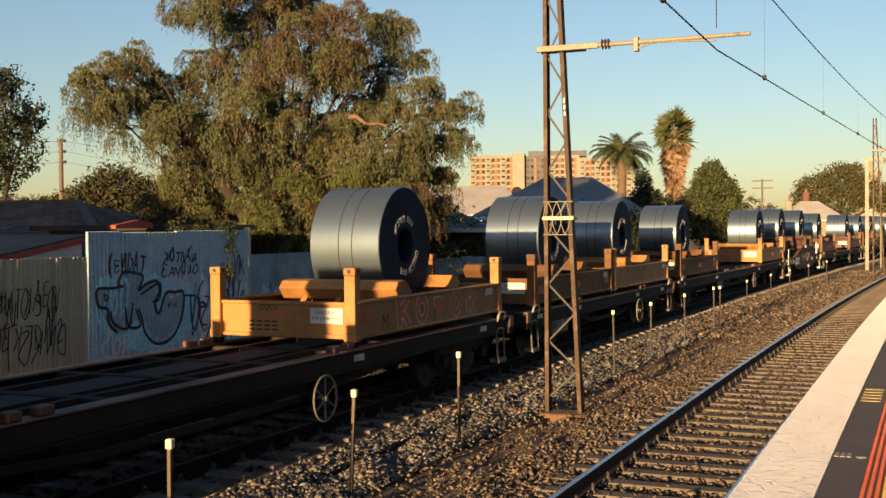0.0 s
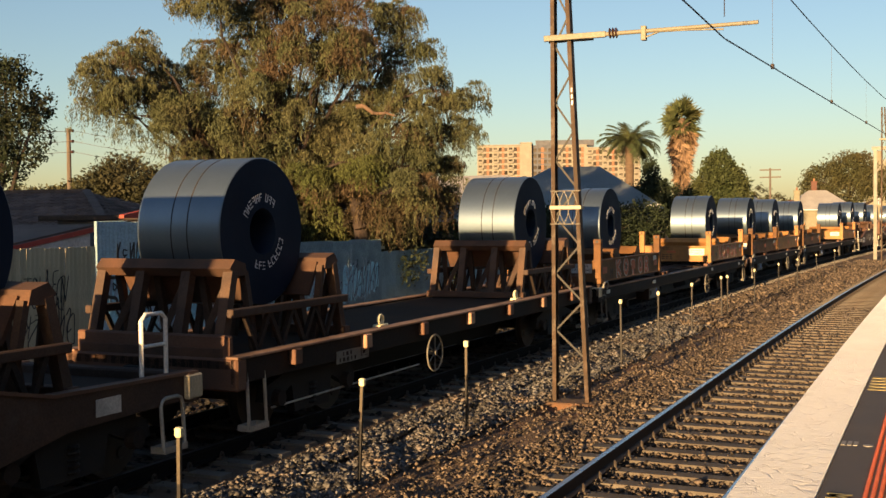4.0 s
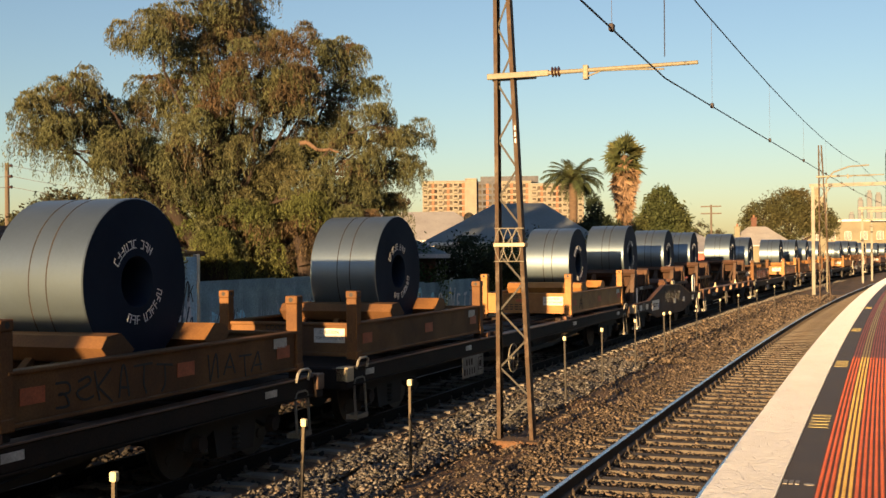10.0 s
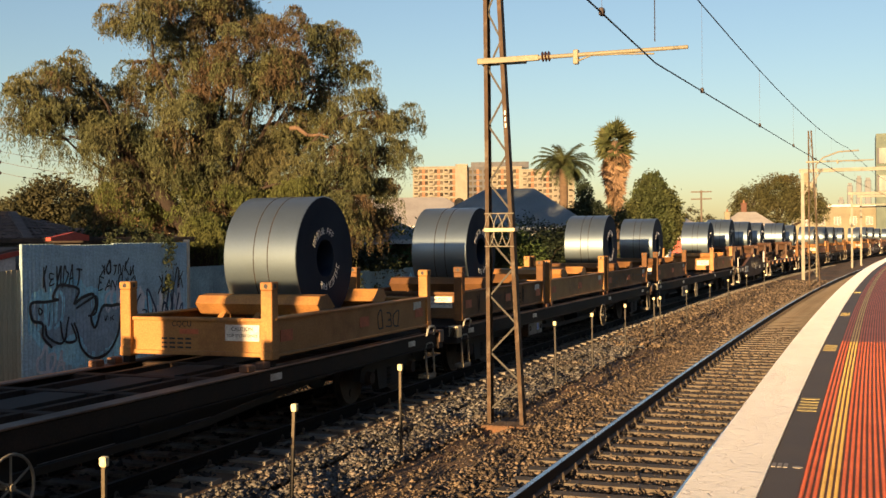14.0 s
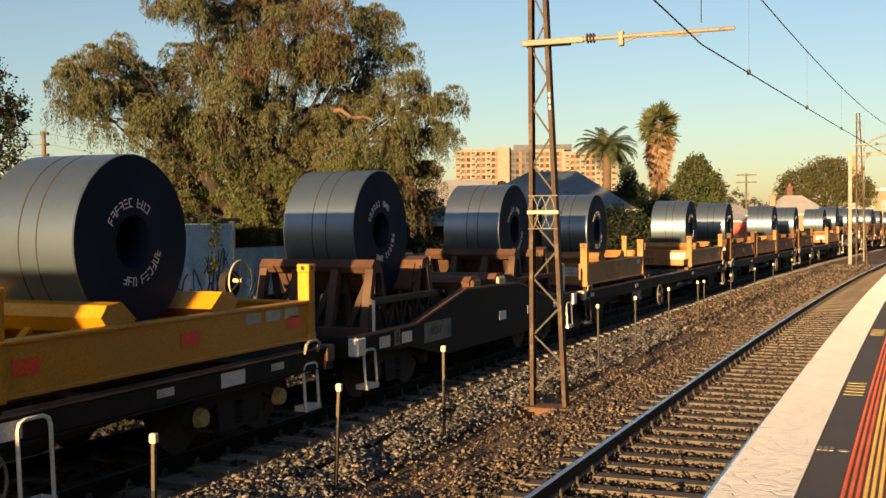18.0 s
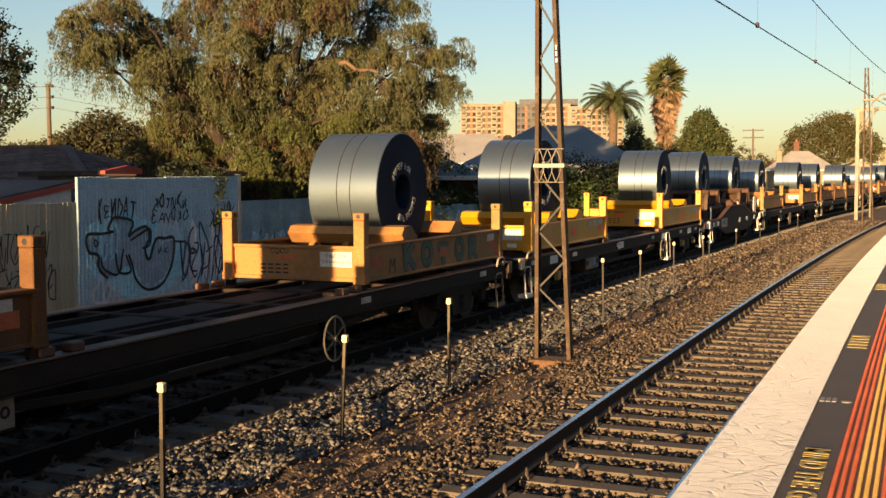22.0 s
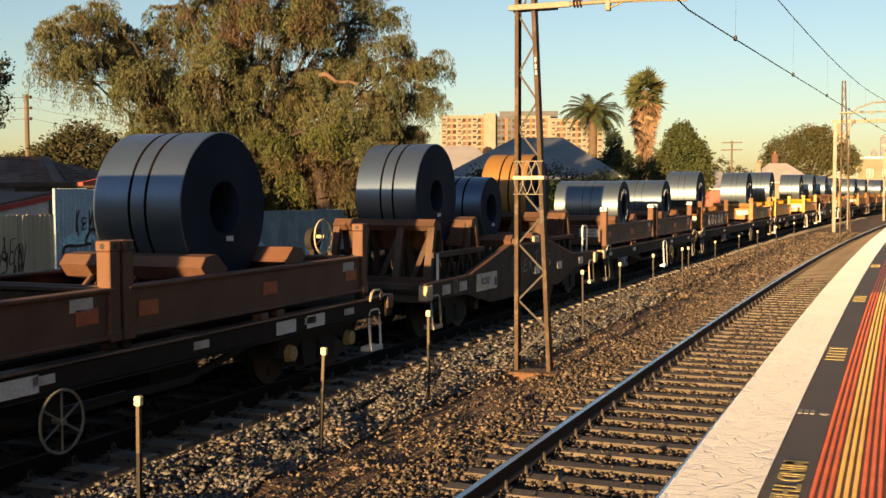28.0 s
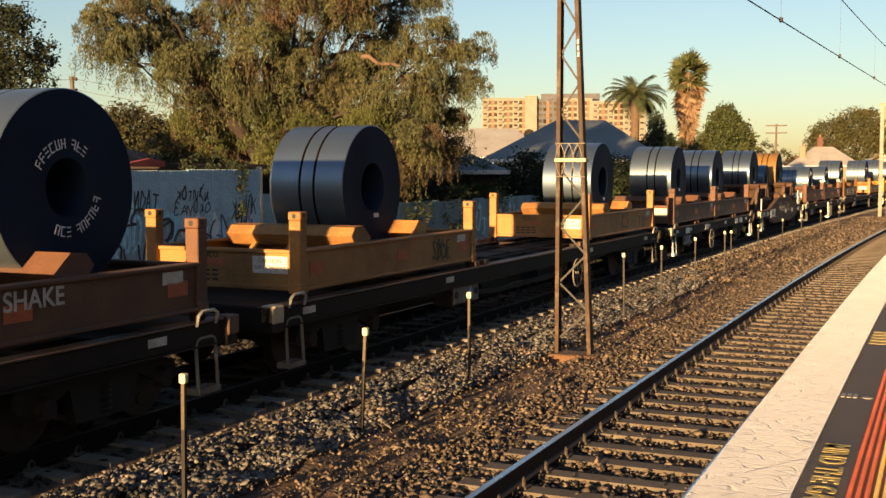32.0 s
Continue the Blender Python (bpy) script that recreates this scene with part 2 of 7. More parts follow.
def cracked_paint(name):
    """Thick white paint broken into plates by wandering cracks."""
    m = mat(name, (0.585, 0.585, 0.54), (0.49, 0.49, 0.46), 0.75, 0.0, 1.6, 60, 0.0, (0.42, 0.37, 0.31), 0.35, grain=0.13)
    nt = m.node_tree
    N, L = nt.nodes, nt.links
    p = N["Principled BSDF"]
    tc = N.new("ShaderNodeTexCoord")
    warp = N.new("ShaderNodeTexNoise")
    warp.inputs["Scale"].default_value, warp.inputs["Detail"].default_value = 3.0, 3
    L.new(tc.outputs["Object"], warp.inputs["Vector"])
    add = N.new("ShaderNodeMix")
    add.data_type = "RGBA"
    add.blend_type = "LINEAR_LIGHT"
    add.inputs["Factor"].default_value = 0.12
    L.new(tc.outputs["Object"], add.inputs[6])
    L.new(warp.outputs["Color"], add.inputs[7])
    mp = N.new("ShaderNodeMapping")
    mp.inputs["Scale"].default_value = (4.2, 11.5, 1.0)
    L.new(add.outputs[2], mp.inputs[0])
    vo = N.new("ShaderNodeTexVoronoi")
    vo.feature = "DISTANCE_TO_EDGE"
    vo.inputs["Scale"].default_value = 1.0
    L.new(mp.outputs[0], vo.inputs["Vector"])
    r = N.new("ShaderNodeMapRange")
    r.inputs["From Max"].default_value = 0.045
    L.new(vo.outputs["Distance"], r.inputs["Value"])
    n = N.new("ShaderNodeTexNoise")
    n.inputs["Scale"].default_value, n.inputs["Detail"].default_value = 80, 6
    L.new(tc.outputs["Object"], n.inputs["Vector"])
    p.inputs["Sheen Weight"].default_value, p.inputs["Sheen Roughness"].default_value = 0.9, 0.7
    s = N.new("ShaderNodeMath")
    s.operation = "MULTIPLY_ADD"
    s.inputs[1].default_value = 0.75
    L.new(n.outputs["Fac"], s.inputs[0])
    L.new(r.outputs[0], s.inputs[2])
    edge = N.new("ShaderNodeMapRange")
    edge.inputs["From Max"].default_value, edge.inputs["To Min"].default_value, edge.inputs["To Max"].default_value = 0.03, 0.8, 0.0
    L.new(vo.outputs["Distance"], edge.inputs["Value"])
    gaps = N.new("ShaderNodeTexNoise")
    gaps.inputs["Scale"].default_value = 4.0
    L.new(tc.outputs["Object"], gaps.inputs["Vector"])
    some = N.new("ShaderNodeMapRange")
    some.inputs["From Min"].default_value, some.inputs["From Max"].default_value = 0.36, 0.52
    L.new(gaps.outputs["Fac"], some.inputs["Value"])
    amount = N.new("ShaderNodeMath")
    amount.operation = "MULTIPLY"
    L.new(edge.outputs[0], amount.inputs[0])
    L.new(some.outputs[0], amount.inputs[1])
    dirt = N.new("ShaderNodeMix")
    dirt.data_type = "RGBA"
    dirt.inputs[7].default_value = (0.20, 0.16, 0.12, 1)
    L.new(amount.outputs[0], dirt.inputs["Factor"])
    L.new(p.inputs["Base Color"].links[0].from_socket, dirt.inputs[6])
    L.new(dirt.outputs[2], p.inputs["Base Color"])
    bp = N.new("ShaderNodeBump")
    bp.inputs["Strength"].default_value, bp.inputs["Distance"].default_value = 0.8, 0.006
    L.new(s.outputs[0], bp.inputs["Height"])
    L.new(bp.outputs[0], p.inputs["Normal"])
    return m


M_BALLAST = mat("ballast_stone", (0.125, 0.093, 0.066), (0.08, 0.060, 0.046), 0.9, 0.0, 2.0, 60, 0.4, None, 0, (1, 1, 1), 0, 0.8)
M_BASALT = mat("grey_basalt_stone", (0.128, 0.124, 0.118), (0.075, 0.069, 0.063), 0.85, 0.0, 2.0, 60, 0.4, (0.16, 0.10, 0.06), 0.5, (1, 1, 1), 0, 0.85)
M_DIRT = mat("brown_dirt", (0.125, 0.078, 0.048), (0.085, 0.055, 0.036), 0.95, 0.0, 0.9, 22, 0.9, (0.26, 0.11, 0.048), 0.75, bump_dist=0.04)
M_SLEEPER = mat("weathered_concrete", (0.12, 0.10, 0.077), (0.085, 0.07, 0.055), 0.85, 0.0, 3, 50, 0.3, (0.10, 0.065, 0.04), 0.5, rand=0.12)
M_RAILSIDE = mat("rusty_rail_side", (0.022, 0.018, 0.017), (0.035, 0.027, 0.023), 0.7, 0.2, 3, 50, 0.2)
M_CLIP = mat("rusty_spring_clip", (0.10, 0.078, 0.06), (0.06, 0.047, 0.038), 0.7, 0.1, 6, 50, 0.1)
# Rail side of the freight track, with the train's shade put into the colour.
M_RAILSHADE = mat("shaded_rail_side", (0.008, 0.007, 0.007), (0.013, 0.011, 0.010), 0.85, 0.0, 3, 50, 0.2, spec=0.1)
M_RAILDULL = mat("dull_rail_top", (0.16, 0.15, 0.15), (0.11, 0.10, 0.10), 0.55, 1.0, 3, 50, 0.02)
M_RAILTOP = mat("polished_rail_top", (0.5, 0.5, 0.5), (0.42, 0.42, 0.42), 0.28, 1.0, 3, 50, 0.02)
M_PLATWHITE = cracked_paint("cracked_white_paint")
M_ASPHALT = mat("dark_asphalt", (0.088, 0.076, 0.069), (0.11, 0.094, 0.083), 0.8, 0.0, 2, 120, 0.4)
M_REDSTRIP = mat("red_tactile_rubber", (0.56, 0.125, 0.05), (0.47, 0.10, 0.045), 0.65, 0.0, 3, 60, 0.1)
M_REDBASE = mat("dark_red_tactile_base", (0.13, 0.055, 0.034), (0.10, 0.045, 0.03), 0.75, 0.0, 3, 60, 0.1)
M_YELSTRIP = mat("yellow_tactile_rubber", (0.66, 0.44, 0.12), (0.58, 0.37, 0.10), 0.6, 0.0, 3, 60, 0.1)
M_CONCRETE = mat("grey_concrete", (0.32, 0.30, 0.27), (0.24, 0.22, 0.20), 0.85, 0.0, 1.5, 30, 0.3, (0.15, 0.13, 0.11), 0.4)
M_YELTEXT = mat("worn_yellow_paint", (0.52, 0.40, 0.13), (0.30, 0.24, 0.10), 0.7, 0.0, 30, 80, 0.1)
M_PICKET = mat("black_picket_steel", (0.012, 0.011, 0.01), (0.02, 0.016, 0.013), 0.6, 0.2, 6, 40, 0.1)
M_PICKETBARE = mat("weathered_picket_paint", (0.09, 0.07, 0.045), (0.065, 0.05, 0.034), 0.7, 0.0, 6, 40, 0.1)
M_CAP = mat("cream_cap_plastic", (0.80, 0.72, 0.45), (0.72, 0.64, 0.4), 0.5)
M_GALV = mat("galvanised_steel", (0.45, 0.43, 0.38), (0.36, 0.34, 0.30), 0.5, 0.4, 3, 40, 0.1)
M_CREAM = mat("cream_painted_steel", (0.50, 0.42, 0.28), (0.42, 0.35, 0.24), 0.5, 0.0, 2, 40, 0.05)
M_INSUL = mat("brown_porcelain", (0.08, 0.04, 0.03), (0.06, 0.03, 0.025), 0.25)
M_WIRE = mat("dark_copper_wire", (0.03, 0.025, 0.025), (0.04, 0.03, 0.03), 0.6, 0.5)

# ---- mesh building ----
R = 1130.0              # radius of the curve of the tracks
TRACK = 8.6             # the freight track's middle, to the left of the camera's arc


def at(s, l, z):
    """World place of s metres along the arc, l metres to its left."""
    a = s / R
    return Vector((R - (R + l) * math.cos(a), (R + l) * math.sin(a), z))


def on_track(s, l, z=0.0):
    p = at(s, l, z)
    return pose(p.x, p.y, p.z, 0, 0, -math.degrees(s / R))


class Geo:
    """A growing list of corners and faces."""

    def __init__(self):
        self.v, self.f = [], []

    def add(self, verts, faces):
        n = len(self.v)
        self.v += [tuple(v) for v in verts]
        self.f += [tuple(i + n for i in f) for f in faces]
        return self

    def box(self, x0, x1, y0, y1, z0, z1, c=0.0, m=None):
        if c <= 0:
            v = [(x, y, z) for z in (z0, z1) for y in (y0, y1) for x in (x0, x1)]
            f = [(0, 2, 3, 1), (4, 5, 7, 6), (0, 1, 5, 4), (2, 6, 7, 3), (0, 4, 6, 2), (1, 3, 7, 5)]
        else:
            v, key = [], {}
            for i, x in enumerate((x0, x1)):
                for j, y in enumerate((y0, y1)):
                    for k, z in enumerate((z0, z1)):
                        dx, dy, dz = (c, -c)[i], (c, -c)[j], (c, -c)[k]
                        for q, p in enumerate(((x, y + dy, z + dz), (x + dx, y, z + dz), (x + dx, y + dy, z))):
                            key[i, j, k, q] = len(v)
                            v.append(p)
            f = []
            for i in (0, 1):
                for q, order in ((0, ((i, 0, 0), (i, 1, 0), (i, 1, 1), (i, 0, 1))),
                                 (1, ((0, i, 0), (0, i, 1), (1, i, 1), (1, i, 0))),
                                 (2, ((0, 0, i), (1, 0, i), (1, 1, i), (0, 1, i)))):
                    face = [key[(*o, q)] for o in order]
                    f.append(face if i else face[::-1])
            for a in (0, 1):
                for b in (0, 1):
                    f.append([key[a, b, 0, 0], key[a, b, 1, 0], key[a, b, 1, 1], key[a, b, 0, 1]])
                    f.append([key[a, 0, b, 0], key[a, 1, b, 0], key[a, 1, b, 2], key[a, 0, b, 2]])
                    f.append([key[0, a, b, 1], key[1, a, b, 1], key[1, a, b, 2], key[0, a, b, 2]])
                    for d in (0, 1):
                        f.append([key[a, b, d, 0], key[a, b, d, 1], key[a, b, d, 2]])
        if m is not None:
            v = [m @ Vector(p) for p in v]
        return self.add(v, f)

    def tube(self, p0, p1, r0, r1=None, n=8, caps=True):
        p0, p1 = Vector(p0), Vector(p1)
        r1 = r0 if r1 is None else r1
        d = (p1 - p0).normalized()
        u = d.orthogonal().normalized()
        w = d.cross(u)
        v = []
        for p, r in ((p0, r0), (p1, r1)):
            v += [p + r * (math.cos(2 * math.pi * i / n) * u + math.sin(2 * math.pi * i / n) * w) for i in range(n)]
        f = [(i, (i + 1) % n, n + (i + 1) % n, n + i) for i in range(n)]
        if caps:
            f += [tuple(range(n))[::-1], tuple(range(n, 2 * n))]
        return self.add(v, f)

    def path(self, pts, r, n=6):
        """One bent round bar through the points."""
        pts = [Vector(p) for p in pts]
        k = len(pts)
        ds = [(pts[min(i + 1, k - 1)] - pts[max(i - 1, 0)]).normalized() for i in range(k)]
        u = ds[0].orthogonal().normalized()
        v = []
        for p, d in zip(pts, ds):
            u = (u - d * u.dot(d)).normalized()
            w = d.cross(u)
            v += [p + r * (math.cos(2 * math.pi * j / n) * u + math.sin(2 * math.pi * j / n) * w) for j in range(n)]
        f = [(i * n + j, i * n + (j + 1) % n, (i + 1) * n + (j + 1) % n, (i + 1) * n + j) for i in range(k - 1) for j in range(n)]
        return self.add(v, f + [tuple(range(n))[::-1], tuple(range((k - 1) * n, k * n))])

    def beam(self, p0, p1, w, h, up=(0, 0, 1)):
        """A bar of w by h from p0 to p1."""
        p0, p1 = Vector(p0), Vector(p1)
        d = (p1 - p0)
        ln = d.length
        d.normalize()
        x = d.cross(Vector(up))
        if x.length < 1e-4:
            x = d.cross(Vector((1, 0, 0)))
        x.normalize()
        z = x.cross(d)
        m = Matrix(((x.x, d.x, z.x, p0.x), (x.y, d.y, z.y, p0.y), (x.z, d.z, z.z, p0.z), (0, 0, 0, 1)))
        return self.box(-w / 2, w / 2, 0, ln, -h / 2, h / 2, 0, m)

    def prism(self, poly, x0, x1, axis="x"):
        """A polygon of (y, z) drawn out along x (or of (x, z) along y)."""
        n = len(poly)
        if axis == "x":
            v = [(x0, y, z) for y, z in poly] + [(x1, y, z) for y, z in poly]
        else:
            v = [(a, x0, z) for a, z in poly] + [(a, x1, z) for a, z in poly]
        f = [tuple(range(n))[::-1], tuple(range(n, 2 * n))] + [(i, (i + 1) % n, n + (i + 1) % n, n + i) for i in range(n)]
        return self.add(v, f)

    def ring(self, c, r, thick, axis, n=24, m=6):
        c, axis = Vector(c), Vector(axis).normalized()
        u = axis.orthogonal().normalized()
        w = axis.cross(u)
        v, f = [], []
        for i in range(n):
            a = 2 * math.pi * i / n
            e = math.cos(a) * u + math.sin(a) * w
            for j in range(m):
                b = 2 * math.pi * j / m
                v.append(c + e * (r + thick * math.cos(b)) + axis * thick * math.sin(b))
        for i in range(n):
            for j in range(m):
                f.append((i * m + j, ((i + 1) % n) * m + j, ((i + 1) % n) * m + (j + 1) % m, i * m + (j + 1) % m))
        return self.add(v, f)

    def mesh(self, name, material, smooth=False):
        me = bpy.data.meshes.new(name)
        me.from_pydata(self.v, [], self.f)
        me.materials.append(material)
        bm = bmesh.new()
        bm.from_mesh(me)
        bmesh.ops.recalc_face_normals(bm, faces=bm.faces)
        bm.to_mesh(me)
        bm.free()
        if smooth:
            me.shade_smooth()
            me.set_sharp_from_angle(angle=radians(40))
        return me


def part(name, geo, material, parent=None, label="", smooth=False):
    ob = new(name, geo if isinstance(geo, bpy.types.Mesh) else geo.mesh(name, material, smooth))
    ob.parent = parent
    return tagged(ob, label)


def share(name, me, parent, m):
    """One more piece on a mesh that others use too."""
    ob = new(name, me)
    ob.parent = parent
    ob.matrix_basis = m
    return ob


def thing(name, label, category, group="", kind=""):
    return tagged(new(name), label, category, group, kind)


def lettering(text, size, material, parent, m, name="lettering", depth=0.003, bold=0.0, space=1.0):
    cu = bpy.data.curves.new(name, "FONT")
    cu.body, cu.size, cu.extrude, cu.align_x, cu.align_y = text, size, depth, "CENTER", "CENTER"
    cu.offset = bold
    cu.space_character = space
    cu.materials.append(material)
    ob = new(name, cu)
    ob.parent = parent
    ob.matrix_basis = m
    return ob


def raw(name, verts, faces, material):
    """A mesh from arrays, for what nobody could count."""
    me = bpy.data.meshes.new(name)
    verts, faces = np.asarray(verts, np.float32), np.asarray(faces, np.int32)
    k = faces.shape[1]
    me.vertices.add(len(verts))
    me.vertices.foreach_set("co", verts.ravel())
    me.loops.add(faces.size)
    me.loops.foreach_set("vertex_index", faces.ravel())
    me.polygons.add(len(faces))
    me.polygons.foreach_set("loop_start", np.arange(0, faces.size, k, dtype=np.int32))
    me.polygons.foreach_set("loop_total", np.full(len(faces), k, np.int32))
    me.update(calc_edges=True)
    me.validate()
    me.materials.append(material)
    return me


def strip(profile, s0, s1, step, name, material, closed=True, smooth=False):
    """A profile of (l, z) swept along the arc."""
    n = max(2, int(math.ceil((s1 - s0) / step)) + 1)
    g = Geo()
    k = len(profile)
    v = [at(s0 + (s1 - s0) * i / (n - 1), l, z) for i in range(n) for l, z in profile]
    f = []
    for i in range(n - 1):
        for j in range(k if closed else k - 1):
            a, b = i * k + j, i * k + (j + 1) % k
            f.append((a, b, b + k, a + k))
    if closed:
        f += [tuple(range(k))[::-1], tuple(range((n - 1) * k, n * k))]
    g.add(v, f)
    return g.mesh(name, material, smooth)


# ---- ground and tracks ----
def rough_z(s, l):
    """Height of the uneven ballast between the two tracks, with a shallow trench."""
    z = -0.22 - 0.06 * (l - 3.85) if l < 4.85 else -0.28
    if l < 6.6:
        z += min(1, max(0, l - 4.1)) * (0.10 * noise.noise((s * 1.3, l * 2.1, 0)) - 0.09 * math.exp(-((l - 5.45 - 0.05 * math.sin(s)) / 0.12) ** 2))
    return z + (0.05 if l > 6.6 else 0)


def ground_sheet():
    """One sheet from the tracks to the horizon."""
    ls = [-2500, -600, -150, -40, -12, -2, 0.9, 1.3, 3.9, 4.3, 4.8, 5.1, 5.3, 5.45, 5.6, 5.8, 6.2, 6.6, 7.0, 7.35, 9.85, 10.3, 11.0, 12.2, 13, 16, 20, 40, 150, 600, 1000]
    zs = [-1, -1, -0.6, -0.5, -0.4, -0.4, -0.4, -0.21, -0.21, -0.28, -0.33, -0.3, -0.3, -0.3, -0.3, -0.28, -0.3, -0.26, -0.22, -0.21, -0.21, -0.3, -0.25, 0.1, 0.3, 0.4, 0.4, 0.4, 0.4, 0, 0]
    ss = [-300, -120, -50, -20, -8] + [-2 + 0.4 * i for i in range(125)] + [50, 56, 64, 75, 90, 110, 140, 180, 230, 300, 500, 900]
    v, f = [], []
    for s in ss:
        for l, z in zip(ls, zs):
            p = at(s, l, z)
            if 3.8 < l < 7.1 and 0 < s < 60:
                p.z = rough_z(s, l) - 0.03 + 0.02 * noise.noise((s * 3.1, l * 4.1, 5))
            v.append(p)
    k = len(ls)
    for i in range(len(ss) - 1):
        for j in range(k - 1):
            f.append((i * k + j, i * k + j + 1, (i + 1) * k + j + 1, (i + 1) * k + j))
    # the plain beyond
    n = len(v)
    v += [(-4000, -4000, -1.2), (4000, -4000, -1.2), (4000, 4500, -1.2), (-4000, 4500, -1.2)]
    f.append((n, n + 1, n + 2, n + 3))
    g = Geo().add(v, f)
    ob = part("ground", g, M_DIRT, smooth=True)
    return tagged(ob, "bare brown dirt and gravel beside the rails", "ground", kind="structure")


ground_sheet()


def scatter_stones(name, label, count, lrange, srange, size, zf, seed, material, power=1.0):
    """Loose ballast stones as one mesh."""
    rng = np.random.RandomState(seed)
    iv = np.array([(1, 0, 0), (0, 1, 0), (-1, 0, 0), (0, -1, 0), (0, 0, 1), (0, 0, -1)], float)
    fi = np.array([(0, 1, 4), (1, 2, 4), (2, 3, 4), (3, 0, 4), (1, 0, 5), (2, 1, 5), (3, 2, 5), (0, 3, 5)])
    s = srange[0] + (srange[1] - srange[0]) * rng.rand(count) ** power
    l = lrange[0] + (lrange[1] - lrange[0]) * rng.rand(count)
    z = np.array([zf(a, b) for a, b in zip(s, l)]) + rng.normal(size=count) * 0.016
    a = s / R
    centre = np.stack([R - (R + l) * np.cos(a), (R + l) * np.sin(a), z], 1)
    kinds = iv[None] * 1.15 + (rng.rand(24, len(iv), 3) - 0.5) * 1.25
    pick = rng.randint(0, 24, count)
    sc = size * (0.5 + 0.9 * rng.rand(count, 1) ** 1.5) * (0.7 + 0.6 * rng.rand(count, 3)) * np.array([1, 1, 0.75])
    ang = rng.rand(count) * 6.283
    pts = kinds[pick] * sc[:, None, :]
    c, sn = np.cos(ang)[:, None], np.sin(ang)[:, None]
    x, y = pts[:, :, 0] * c - pts[:, :, 1] * sn, pts[:, :, 0] * sn + pts[:, :, 1] * c
    tilt = (rng.rand(count) - 0.5)[:, None] * 1.2
    zz = pts[:, :, 2] * np.cos(tilt) + x * np.sin(tilt)
    pts = np.stack([x, y, zz], 2) + centre[:, None, :]
    faces = fi[None] + (np.arange(count) * len(iv))[:, None, None]
    ob = new(name, raw(name, pts.reshape(-1, 3), faces.reshape(-1, 3), material))
    return tagged(ob, label, "ballast", kind="stuff")


scatter_stones("ballast", "grey crushed basalt ballast beside the freight track", 58000, (5.75, 7.12), (4, 32), 0.029, rough_z, 3, M_BASALT, 1.3)
scatter_stones("ballast", "mixed brown and grey stones between the two tracks", 4000, (4.75, 5.85), (4, 32), 0.024, rough_z, 8, M_BALLAST, 1.3)
scatter_stones("ballast", "brown ballast stones at the shoulder of the near track", 28000, (3.85, 4.78), (4, 30), 0.027, rough_z, 4, M_BALLAST, 1.3)
scatter_stones("ballast", "brown ballast stones in the near track bed", 38000, (1.2, 3.9), (4, 36), 0.029, lambda s, l: -0.220, 5, M_BALLAST, 1.3)
scatter_stones("ballast", "distant ballast stones along the tracks", 12000, (3.9, 7.3), (30, 75), 0.055, lambda s, l: -0.25, 6, M_BALLAST, 1.5)
scatter_stones("ballast", "grey ballast stones, darkened for the shade under the freight train", 11000, (7.3, 12.0), (4, 50), 0.045, lambda s, l: -0.22, 7, M_SHADESTONE, 1.4)

RAIL = [(-0.075, -0.17), (0.075, -0.17), (0.075, -0.155), (0.016, -0.135), (0.013, -0.045), (0.036, -0.035), (0.036, -0.003),
        (-0.036, -0.003), (-0.036, -0.035), (-0.013, -0.045), (-0.016, -0.135), (-0.075, -0.155)]


def track(name, label, middle, gauges, s0, s1, side, head):
    t = thing(name, label, "railway track", kind="structure")
    for g in gauges:
        r = part("rail", strip([(middle + g + l, z) for l, z in RAIL], s0, s1, 2.0, "rail", side), None, t, "dark rusty rail with a polished top")
        part("rail_head", strip([(middle + g - 0.030, -0.003), (middle + g + 0.030, -0.003), (middle + g + 0.026, 0.001), (middle + g - 0.026, 0.001)], s0, s1, 2.0, "rail_head", head), None, r)
    return t


near_track = track("near_track", "broad-gauge track with concrete sleepers in brown ballast", 2.63, (-0.8, 0.8), -30, 330, M_RAILSIDE, M_RAILTOP)
freight_track = track("freight_track", "freight track in shade under the train", TRACK, (-0.75, 0.75), -30, 330, M_RAILSHADE, M_RAILDULL)


def sleepers(t, middle, half, s0, s1, s_far, step, clip, material):
    g = Geo().prism([(-0.12, -0.30), (0.12, -0.30), (0.105, -0.175), (-0.105, -0.175)], -half, half)
    me = g.mesh("sleeper", material)
    cg = Geo()
    for x in clip:
        for d in (-0.11, 0.11):
            cg.ring((x + d, 0, -0.14), 0.055, 0.015, (1, 0.3, 0), 10, 5)
            cg.box(x + d - 0.045, x + d + 0.045, -0.07, 0.07, -0.176, -0.15, 0.008)
    cm = cg.mesh("rail_clip", M_CLIP)
    s = s0
    while s < s1:
        m = on_track(s, middle)
        o = share("sleeper", me, t, m)
        share("rail_clip", cm, o, Matrix())
        s += step
    f = Geo()
    while s < s_far:
        f.prism([(-0.12, -0.30), (0.12, -0.30), (0.105, -0.175), (-0.105, -0.175)], -half, half)
        m = on_track(s, middle)
        f.v[-8:] = [tuple(m @ Vector(p)) for p in f.v[-8:]]
        s += step
    far = part("far_sleepers", f, material, t)
    tagged(far, kind="stuff")

sleepers(near_track, 2.63, 1.3, 3.2, 62, 150, 0.60, (-0.8, 0.8), M_SLEEPER)
sleepers(freight_track, TRACK, 1.36, 6.0, 42, 110, 0.62, (-0.75, 0.75), M_SLEEPEROLD)


